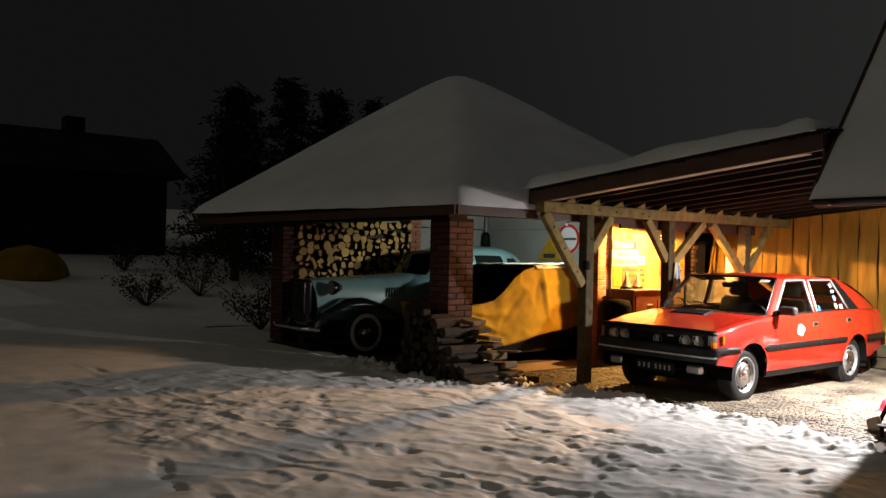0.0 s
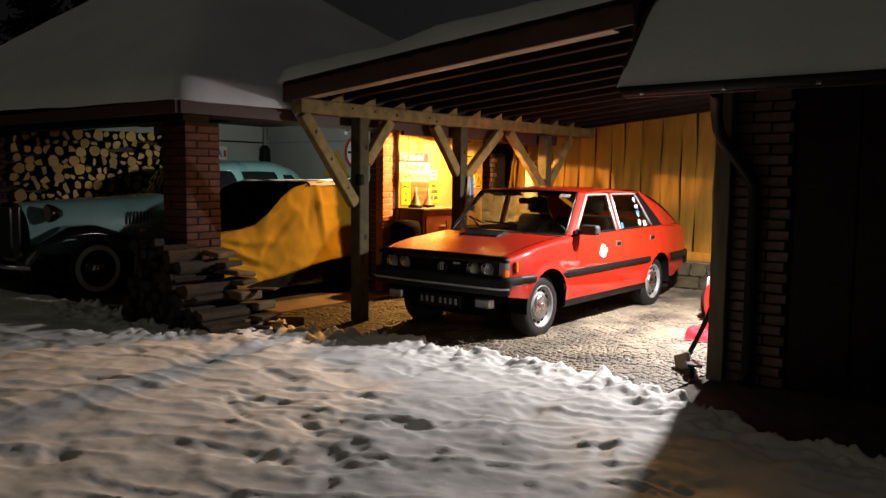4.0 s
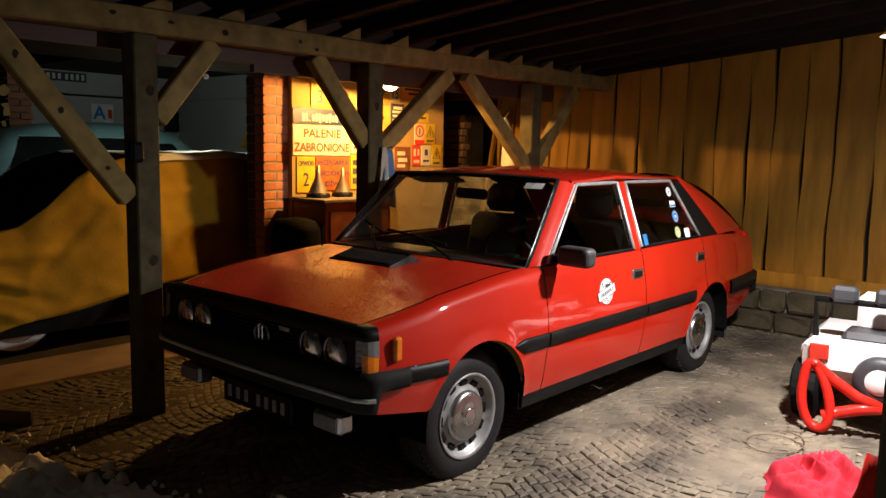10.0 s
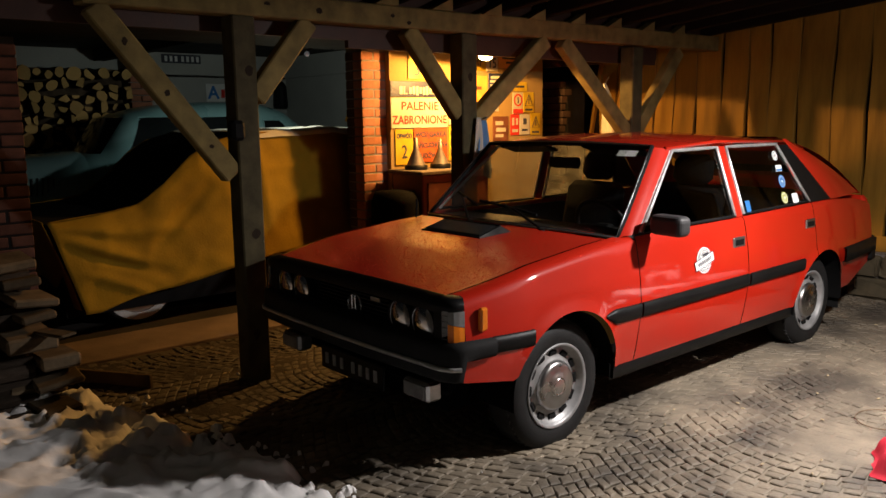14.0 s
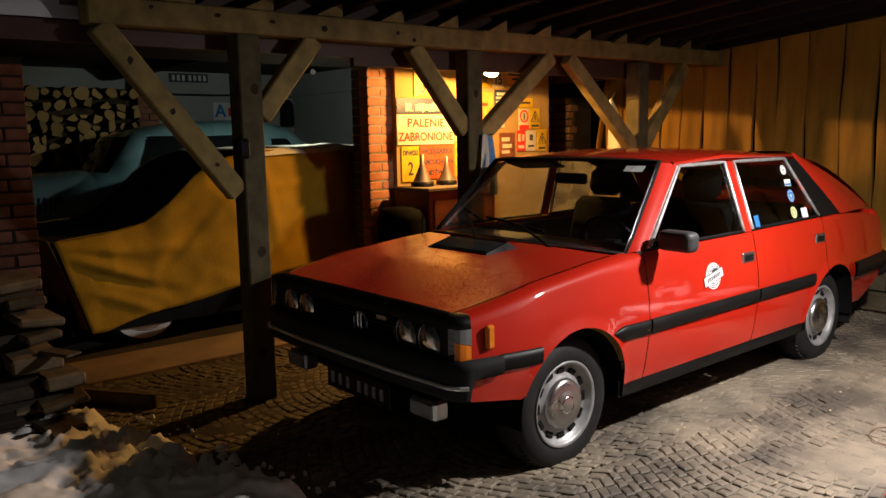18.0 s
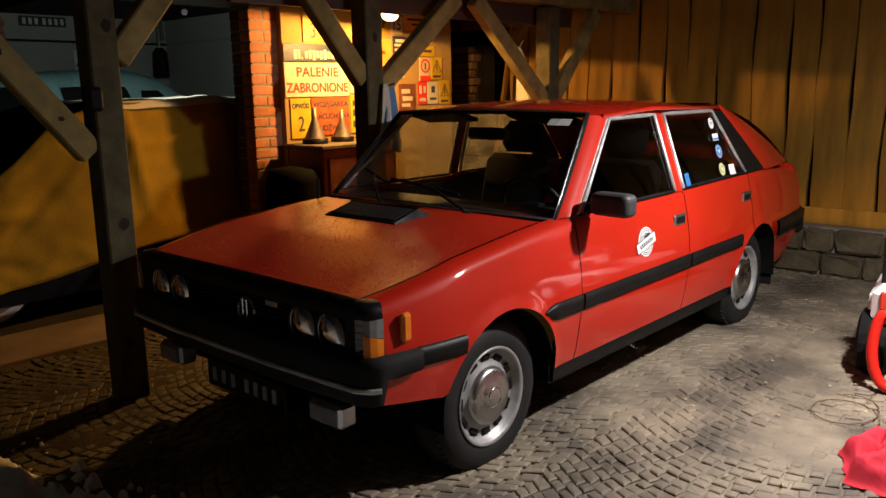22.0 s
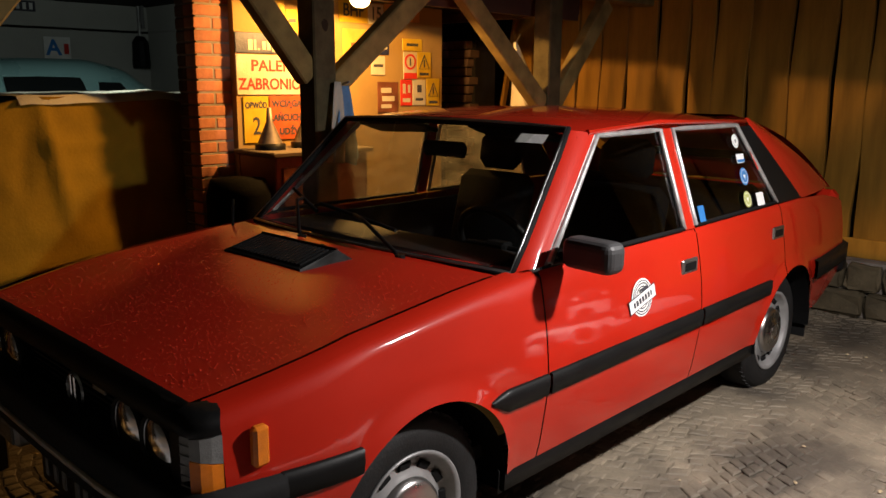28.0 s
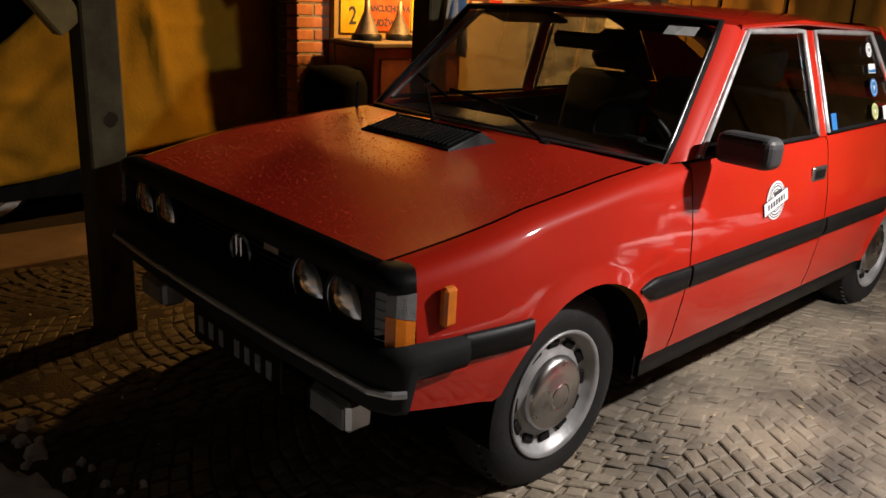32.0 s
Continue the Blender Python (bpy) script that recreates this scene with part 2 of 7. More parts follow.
M["print_dark"] = mat("dark_print", (0.05, 0.05, 0.06), 0.5, var=0.1, spec=0.15)
M["blue_print"] = mat("blue_print", (0.03, 0.16, 0.42), 0.5, var=0.1)
M["green_print"] = mat("olive_print", (0.42, 0.45, 0.14), 0.5, var=0.15)
M["red_print"] = mat("red_print", (0.52, 0.035, 0.02), 0.5, var=0.12, spec=0.2)
M["yellow_print"] = mat("yellow_enamel", (0.48, 0.32, 0.02), 0.4, var=0.15, scale=9, spec=0.2)
M["blue_sign"] = mat("navy_enamel", (0.020, 0.024, 0.060), 0.4, var=0.15, scale=9, spec=0.25)
M["cream_print"] = mat("cream_enamel", (0.47, 0.42, 0.31), 0.4, var=0.12, scale=9, spec=0.2)


# ---- helpers of this scene ----
def part(name, bm, material, parent=None, label="", smooth=False):
    me = bpy.data.meshes.new(name)
    bm.to_mesh(me)
    bm.free()
    if material:
        me.materials.append(material if not isinstance(material, str) else M[material])
    if smooth:
        for p in me.polygons:
            p.use_smooth = True
    ob = new(name, me)
    if parent is not None:
        ob.parent = parent
    if label:
        ob["label"] = label
    return ob


def thing(name, label, category, at=(0, 0, 0), group="", kind="", rz=0):
    ob = new(name)
    ob.empty_display_size = 0.1
    ob.matrix_world = pose(*at, 0, 0, rz)
    return tagged(ob, label, category, group, kind)


def box(x0, x1, y0, y1, z0, z1, bm=None, bevel=0.0):
    b = bmesh.new()
    bmesh.ops.create_cube(b, size=1.0, matrix=Matrix.LocRotScale(((x0 + x1) / 2, (y0 + y1) / 2, (z0 + z1) / 2), None, (abs(x1 - x0), abs(y1 - y0), abs(z1 - z0))))
    if bevel:
        bmesh.ops.bevel(b, geom=b.edges[:], offset=bevel, segments=1, affect="EDGES", profile=0.5)
    return join(bm, b)


def join(bm, b):
    if bm is None:
        return b
    me = bpy.data.meshes.new("tmp")
    b.to_mesh(me)
    b.free()
    bm.from_mesh(me)
    bpy.data.meshes.remove(me)
    return bm


def bar(p0, p1, w, h, bm=None, bevel=0.006, side=(1, 0, 0)):
    """A squared timber from p0 to p1; w across, along side, h the other way."""
    p0, p1 = Vector(p0), Vector(p1)
    d = (p1 - p0).normalized()
    s = Vector(side)
    s = (s - d * s.dot(d)).normalized()
    u = d.cross(s)
    b = bmesh.new()
    bmesh.ops.create_cube(b, size=1.0)
    m = Matrix((s * w, u * h, d * (p1 - p0).length)).transposed().to_4x4()
    m.translation = (p0 + p1) / 2
    bmesh.ops.transform(b, matrix=m, verts=b.verts[:])
    if bevel:
        bmesh.ops.bevel(b, geom=b.edges[:], offset=bevel, segments=1, affect="EDGES", profile=0.5)
    return join(bm, b)


def rod(p0, p1, r0, r1=None, bm=None, seg=12):
    p0, p1 = Vector(p0), Vector(p1)
    r1 = r0 if r1 is None else r1
    b = bmesh.new()
    q = (p1 - p0).to_track_quat("Z", "Y").to_matrix().to_4x4()
    q.translation = (p0 + p1) / 2
    bmesh.ops.create_cone(b, cap_ends=True, segments=seg, radius1=r0, radius2=r1, depth=(p1 - p0).length, matrix=q)
    return join(bm, b)


def ball(c, r, scale=(1, 1, 1), bm=None, u=14, v=10):
    b = bmesh.new()
    bmesh.ops.create_uvsphere(b, u_segments=u, v_segments=v, radius=r, matrix=Matrix.LocRotScale(c, None, scale))
    return join(bm, b)


def lathe(profile, seg=32, bm=None, m=None):
    """Turns (radius, height) pairs about the z axis."""
    b = bmesh.new()
    rings = []
    for r, z in profile:
        rings.append([b.verts.new((r * math.cos(2 * math.pi * i / seg), r * math.sin(2 * math.pi * i / seg), z)) for i in range(seg)])
    for a, c in zip(rings, rings[1:]):
        for i in range(seg):
            b.faces.new((a[i], a[(i + 1) % seg], c[(i + 1) % seg], c[i]))
    bmesh.ops.remove_doubles(b, verts=b.verts[:], dist=1e-5)
    if m is not None:
        bmesh.ops.transform(b, matrix=m, verts=b.verts[:])
    return join(bm, b)


def cobble_mat(name, per_island):
    """Dusty granite, darker in large stains, each stone of its own tone."""
    m = bpy.data.materials.new(name)
    m.use_nodes = True
    n, l = m.node_tree.nodes, m.node_tree.links
    b = n["Principled BSDF"]
    geo = n.new("ShaderNodeNewGeometry")
    stain, grain = n.new("ShaderNodeTexNoise"), n.new("ShaderNodeTexNoise")
    stain.inputs["Scale"].default_value, stain.inputs["Detail"].default_value = 2.1, 6
    grain.inputs["Scale"].default_value, grain.inputs["Detail"].default_value = 75, 4
    l.new(geo.outputs["Position"], stain.inputs["Vector"]), l.new(geo.outputs["Position"], grain.inputs["Vector"])
    r = n.new("ShaderNodeValToRGB")
    e = r.color_ramp.elements
    e[0].position, e[0].color = 0.36, (0.080, 0.066, 0.049, 1)
    e[1].position, e[1].color = 0.60, (0.255, 0.208, 0.146, 1)
    l.new(stain.outputs["Fac"], r.inputs["Fac"])
    hv, mr = n.new("ShaderNodeHueSaturation"), n.new("ShaderNodeMapRange")
    mr.inputs["To Min"].default_value, mr.inputs["To Max"].default_value = 0.84, 1.12
    src = geo.outputs["Random Per Island"] if per_island else n.new("ShaderNodeObjectInfo").outputs["Random"]
    l.new(src, mr.inputs["Value"]), l.new(mr.outputs["Result"], hv.inputs["Value"]), l.new(r.outputs["Color"], hv.inputs["Color"])
    mx = n.new("ShaderNodeMixRGB")
    mx.blend_type, mx.inputs["Fac"].default_value = "MULTIPLY", 0.35
    l.new(hv.outputs["Color"], mx.inputs["Color1"]), l.new(grain.outputs["Fac"], mx.inputs["Color2"]), l.new(mx.outputs["Color"], b.inputs["Base Color"])
    # colour multiplied down unevenly towards the pavilion's side
    xyz, pavilion_side, side_dark = n.new("ShaderNodeSeparateXYZ"), n.new("ShaderNodeMath"), n.new("ShaderNodeMapRange")
    pavilion_side.operation, pavilion_side.inputs[1].default_value = "MULTIPLY_ADD", 0.9
    side_dark.inputs["From Min"].default_value, side_dark.inputs["From Max"].default_value = -0.55, 0.25
    side_dark.inputs["To Min"].default_value, side_dark.inputs["To Max"].default_value = 0.42, 1.0
    darkened = n.new("ShaderNodeMixRGB")
    darkened.blend_type, darkened.inputs["Fac"].default_value = "MULTIPLY", 1.0
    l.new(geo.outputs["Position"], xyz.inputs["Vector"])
    l.new(stain.outputs["Fac"], pavilion_side.inputs[0]), l.new(xyz.outputs["X"], pavilion_side.inputs[2])
    l.new(pavilion_side.outputs["Value"], side_dark.inputs["Value"])
    l.new(mx.outputs["Color"], darkened.inputs["Color1"]), l.new(side_dark.outputs["Result"], darkened.inputs["Color2"])
    l.new(darkened.outputs["Color"], b.inputs["Base Color"])
    b.inputs["Roughness"].default_value = 0.68
    bp = n.new("ShaderNodeBump")
    bp.inputs["Strength"].default_value, bp.inputs["Distance"].default_value = 0.45, 0.006
    l.new(grain.outputs["Fac"], bp.inputs["Height"]), l.new(bp.outputs["Normal"], b.inputs["Normal"])
    return m


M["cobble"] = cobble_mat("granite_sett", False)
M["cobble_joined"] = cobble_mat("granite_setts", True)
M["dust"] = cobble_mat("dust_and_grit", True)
M["dark_floor"] = mat("earth_floor", (0.035, 0.03, 0.026), 0.9, var=0.4, scale=3, fine=40, bump=0.3)
M["needles"] = mat("needles", (0.012, 0.018, 0.012), 0.8, var=0.4, scale=3, fine=30, bump=0)
M["far_wall"] = mat("far_wall", (0.02, 0.019, 0.018), 0.9, var=0.3, scale=1, fine=20, bump=0, spec=0.05)
M["whitewall"] = mat("whitewall", (0.6, 0.6, 0.57), 0.6, var=0.15)
M["fender"] = mat("black_car_paint", (0.008, 0.010, 0.010), 0.22, var=0.2, scale=3, bump=0, coat=0.6)
M["pale_cloth"] = mat("pale_tarpaulin", (0.60, 0.55, 0.42), 0.7, var=0.2, scale=5, fine=50, bump=0.3)
M["dark_cloth"] = mat("dark_cloth", (0.015, 0.014, 0.013), 0.85, var=0.4, scale=5, fine=60, bump=0.3, spec=0.05)
M["red_cloth"] = mat("red_cloth", (0.55, 0.02, 0.04), 0.85, var=0.2, scale=9, fine=220, bump=0.1)
M["red_plastic"] = mat("red_plastic", (0.60, 0.02, 0.012), 0.3, var=0.1, scale=8, bump=0.02)
M["white_plastic"] = mat("white_plastic", (0.78, 0.78, 0.77), 0.35, var=0.08, scale=6, bump=0.03)
M["grey_plastic"] = mat("grey_plastic", (0.045, 0.045, 0.050), 0.45, var=0.2, scale=6, bump=0.05)
M["bulb"] = glowing("lit_glass", (1.0, 0.66, 0.26), 45)
M["cool_led"] = glowing("lit_cool_bulb", (0.85, 0.93, 1.0), 0.12)
M["led"] = glowing("lit_lens", (1.0, 0.95, 0.86), 30)
M["cabinet"] = mat("worn_brown_paint", (0.16, 0.055, 0.025), 0.5, var=0.4, scale=7, fine=60, bump=0.15)
M["white_bag"] = mat("white_sheet", (0.42, 0.40, 0.35), 0.6, var=0.15, scale=6, fine=60, bump=0.3)
M["blue_cloth"] = mat("blue_rag", (0.10, 0.22, 0.42), 0.85, var=0.25, scale=9, fine=90, bump=0.3)
M["brass"] = mat("brass", (0.62, 0.42, 0.12), 0.35, 1.0, var=0.25, scale=12, bump=0.05)
M["rust_red"] = mat("faded_red_enamel", (0.42, 0.085, 0.025), 0.5, var=0.3, scale=8, bump=0.05, spec=0.2)
M["orange_print"] = mat("orange_board", (0.60, 0.28, 0.05), 0.6, var=0.25, scale=7, bump=0.05)
M["old_wood"] = mat("grey_old_wood", (0.20, 0.155, 0.105), 0.8, var=0.4, scale=4, fine=40, bump=0.3, dist=0.004, rand=0.3)
M["dark_end"] = mat("dark_log_end", (0.055, 0.042, 0.032), 0.9, var=0.4, scale=14, fine=80, bump=0.3, rand=0.3, spec=0.05)
M["fibre_board"] = mat("dark_fibre_board", (0.045, 0.033, 0.025), 0.8, var=0.3, scale=4, fine=60, bump=0.2, spec=0.1)
M["slab_wood"] = mat("rough_slab_wood", (0.130, 0.095, 0.058), 0.85, var=0.45, scale=5, fine=40, bump=0.4, dist=0.006, rand=0.35, spec=0.08)
M["chips"] = mat("wood_chips", (0.42, 0.33, 0.20), 0.8, var=0.3, scale=30, fine=90, bump=0.1)
M["soot"] = mat("sooty_black_paint", (0.0025, 0.0025, 0.0025), 0.8, var=0.3, spec=0.04)
M["mirror_shell"] = mat("mirror_shell_plastic", (0.040, 0.040, 0.041), 0.5, var=0.25, scale=12, fine=160, bump=0.08, spec=0.3)
M["grey_post"] = mat("grey_weathered_post", (0.105, 0.085, 0.052), 0.8, var=0.4, scale=3, fine=40, bump=0.3, stretch=(4, 4, 0.6), spec=0.1)
M["tin"] = mat("dull_tin", (0.22, 0.18, 0.14), 0.5, 0.6, var=0.35, scale=14, bump=0.05)
M["knot"] = mat("knot", (0.022, 0.013, 0.006), 0.9, var=0.3, scale=30)
M["water"] = mat("water_bead", (0.5, 0.03, 0.015), 0.05, var=0.0, bump=0, coat=1.0)
M["rope"] = mat("grey_cable", (0.13, 0.085, 0.05), 0.7, var=0.2)



# ---- ground: snow and paving ----
def lin(t, a, b):
    return a + (b - a) * t


def table(x, pts):
    for (x0, y0), (x1, y1) in zip(pts, pts[1:]):
        if x <= x1:
            k = max(0.0, min(1.0, (x - x0) / (x1 - x0)))
            return lin(k, y0, y1)
    return pts[-1][1]


def fbm(x, y, s, o=4):
    return noise.fractal(Vector((x * s, y * s, 3.7)), 1.0, 2.0, o)


def snow_edge(x):
    """y of the border between the cleared paving and the snow."""
    e = table(x, [(-1.6, -1.75), (-1.38, -1.56), (-1.2, -1.36), (-0.7, -1.23), (0.0, -1.18), (0.5, -1.10), (1.2, -1.06), (2.0, -1.16), (2.65, -1.27), (2.95, -1.62), (3.3, -1.74), (9.0, -1.80)])
    return e + 0.030 * math.sin(x * 2.9 + 0.4) + 0.035 * math.sin(x * 6.3 + 1)


def build_ground():
    g = part("ground", box(-60, 60, -60, 60, -0.5, -0.036), "snow")
    tagged(g, "snow-covered yard ground reaching into the dark", "ground", kind="structure")
    xs = np.concatenate([np.arange(-16, -4, 0.16), np.arange(-4, 5.0, 0.024), np.arange(5.0, 9, 0.06), np.arange(9, 16, 0.3)])
    ys = np.concatenate([np.arange(-16, -7.5, 0.3), np.arange(-7.5, -6.3, 0.06), np.arange(-6.3, -0.75, 0.024)])
    xs, ys = xs[np.append(True, np.diff(xs) > 0.01)], ys[np.append(True, np.diff(ys) > 0.01)]
    X, Y = np.meshgrid(xs, ys)
    low = np.array([[fbm(x, y, 0.55, 3) for x in xs[::4]] for y in ys[::4]])
    iy = np.clip(np.arange(len(ys)) / 4, 0, low.shape[0] - 1.001)
    ix = np.clip(np.arange(len(xs)) / 4, 0, low.shape[1] - 1.001)
    a, b = iy.astype(int), ix.astype(int)
    fy, fx = (iy - a)[:, None], (ix - b)[None, :]
    L = (low[a][:, b] * (1 - fx) + low[a][:, b + 1] * fx) * (1 - fy) + (low[a + 1][:, b] * (1 - fx) + low[a + 1][:, b + 1] * fx) * fy
    fine, lump, streak, clod, crumb = (np.zeros_like(X) for _ in range(5))
    for j, y in enumerate(ys):
        if y < -7.5:
            continue
        for i, x in enumerate(xs):
            if -5.0 < x < 7:
                wx = x + 0.35 * noise.noise(Vector((x * 0.8, y * 0.8, 5)))
                wy = y + 0.35 * noise.noise(Vector((x * 0.8, y * 0.8, 9)))
                fine[j, i] = noise.fractal(Vector((x * 3.4, y * 3.4, 1.2)), 0.9, 2.1, 4)
                streak[j, i] = 1 - abs(noise.noise(Vector(((wx + 0.5 * wy) * 0.9, (wy - 0.4 * wx) * 3.6, 2.2)))) * 2.4
                c = noise.noise(Vector((wx * 7.5, wy * 7.5, 7.7))) + 0.6 * noise.noise(Vector((x * 15, y * 15, 3.3))) + 0.5 * fine[j, i]
                clod[j, i] = min(1.0, max(0.0, (c - 0.08) / 0.22))
                lump[j, i] = noise.noise(Vector((x * 17, y * 17, 1.1)))
                if y > -2.6:
                    c = noise.noise(Vector((x * 14, y * 14, 5.1))) + 0.4 * noise.noise(Vector((x * 21, y * 21, 8.1)))
                    crumb[j, i] = min(1.0, max(0.0, (c - 0.05) / 0.12))
    fade = np.clip((Y + 7.4) / 1.5, 0, 1) * np.clip((X + 4.9) / 1.2, 0, 1) * np.clip((6.9 - X) / 1.2, 0, 1)
    streak, clod, lump, fine = streak * fade, clod * fade, lump * fade, fine * fade
    edge = np.array([snow_edge(x) for x in xs])[None, :] + 0.09 * fine - Y
    edge = np.where(X < -1.55, np.minimum(edge, -1.95 + 0.05 * fine - Y), edge)
    k = np.clip(edge / 0.10, 0, 1) ** 0.6
    near = np.clip(1.15 - edge / 0.9, 0, 1)
    trod = np.clip(0.25 + 1.6 * L + 0.5 * fine, 0, 1)
    rough = np.maximum(np.maximum(near, 0.75 * trod), 0.30)
    clod = clod * clod * (3 - 2 * clod)
    h = 0.055 + 0.028 * L + 0.010 * fine + 0.017 * np.clip(streak, 0, 1) ** 3 + rough * ((0.010 + 0.024 * near) * clod + (0.003 + 0.005 * near) * lump + 0.014 * fine) + near * near * 0.022 * crumb + near * np.clip((0.1 - X) / 0.5, 0, 1) * (0.02 * clod + 0.012 * crumb - 0.028)
    rng = np.random.RandomState(5)
    # scuffed trails of steps and single prints
    tracks = [((-3.2, -2.4), (2.2, -3.5)), ((4.6, -6.5), (1.3, -1.7)), ((5.0, -5.4), (2.0, -2.0)), ((0.6, -6.8), (1.8, -1.5)), ((-5, -5.5), (3.5, -4.2)), ((3.2, -6), (0.1, -2.4))]
    dents = []
    for (x0, y0), (x1, y1) in tracks:
        n = int(math.hypot(x1 - x0, y1 - y0) / 0.40)
        ang = math.atan2(y1 - y0, x1 - x0)
        for i in range(n):
            t = i / n
            o = 0.12 * (1 if i % 2 else -1) + rng.normal(0, 0.08)
            dents.append((x0 + (x1 - x0) * t - o * math.sin(ang) + 0.4 * math.sin(3 * t), y0 + (y1 - y0) * t + o * math.cos(ang), ang + rng.normal(0, 0.35), rng.uniform(0.12, 0.2), rng.uniform(0.045, 0.07), rng.uniform(0.010, 0.040)))
    for _ in range(110):
        dents.append((rng.uniform(-4, 4.5), rng.uniform(-6.5, -1.3), rng.uniform(-0.5, 0.9), rng.uniform(0.08, 0.34), rng.uniform(0.03, 0.07), rng.uniform(0.010, 0.034)))
    for cx, cy, an, la, lb, d in dents:
        d *= 0.42
        m = (np.abs(X - cx) < 0.5) & (np.abs(Y - cy) < 0.5)
        if not m.any():
            continue
        u = (X[m] - cx) * math.cos(an) + (Y[m] - cy) * math.sin(an)
        v = -(X[m] - cx) * math.sin(an) + (Y[m] - cy) * math.cos(an)
        r = np.sqrt((u / la) ** 2 + (v / lb) ** 2) + 0.55 * fine[m] + 0.25 * lump[m]
        h[m] += -d / (1 + np.exp(np.clip((r - 1) * 9, -30, 30))) + 0.4 * d * np.exp(-((r - 1.35) / 0.22) ** 2) * (0.6 + 0.8 * lump[m])
    # wheel tracks running out of the carport
    for x0 in (-0.55, 0.85):
        cx = x0 - 0.02 * (Y + 1) ** 2
        h -= 0.018 * np.exp(-((X - cx) / 0.12) ** 2) * (Y > -7)
    h = np.maximum(h, 0.012)
    Z = np.where(edge > 0, h * k - 0.03 * (1 - k), -0.034)
    n = len(xs)
    verts = np.stack([X, Y, Z], -1).reshape(-1, 3)
    keep = (edge[:-1, :-1] > -0.03) | (edge[1:, 1:] > -0.03)
    J, I = np.nonzero(keep)
    base = J * n + I
    faces = np.stack([base, base + 1, base + n + 1, base + n], -1)
    me = bpy.data.meshes.new("snow")
    me.from_pydata(verts.tolist(), [], faces.tolist())
    me.materials.append(M["snow"])
    for p in me.polygons:
        p.use_smooth = True
    tagged(new("snow", me), "trodden white snow with footprints and lumps", "snow", kind="stuff")
    # loose lumps along the edge
    rng = random.Random(4)
    V, Fc = [], []
    for i in range(190):
        x = rng.uniform(-1.9, 2.4)
        y = snow_edge(x) + rng.gauss(0.02, 0.09)
        r = abs(rng.gauss(0, 0.013)) + 0.006
        if rng.random() < 0.12:
            y += rng.uniform(0.1, 0.8)
            r *= 0.6
        o = len(V)
        for a in range(6):
            an = a * math.pi / 3 + rng.uniform(-0.3, 0.3)
            rr = r * rng.uniform(0.7, 1.3)
            V.append((x + rr * math.cos(an), y + rr * math.sin(an), -0.012))
        for a in range(6):
            an = a * math.pi / 3 + rng.uniform(-0.3, 0.3)
            rr = r * rng.uniform(0.4, 0.9)
            V.append((x + rr * math.cos(an), y + rr * math.sin(an), r * rng.uniform(0.5, 1.0)))
        V.append((x, y, r * 1.15))
        for a in range(6):
            b2 = (a + 1) % 6
            Fc.append((o + a, o + b2, o + 6 + b2, o + 6 + a))
            Fc.append((o + 6 + a, o + 6 + b2, o + 12))
    me = bpy.data.meshes.new("snow_lumps")
    me.from_pydata(V, [], Fc)
    me.materials.append(M["snow"])
    tagged(new("snow_lumps", me), "loose crumbs of snow along the cleared paving", "snow", kind="stuff")


build_ground()


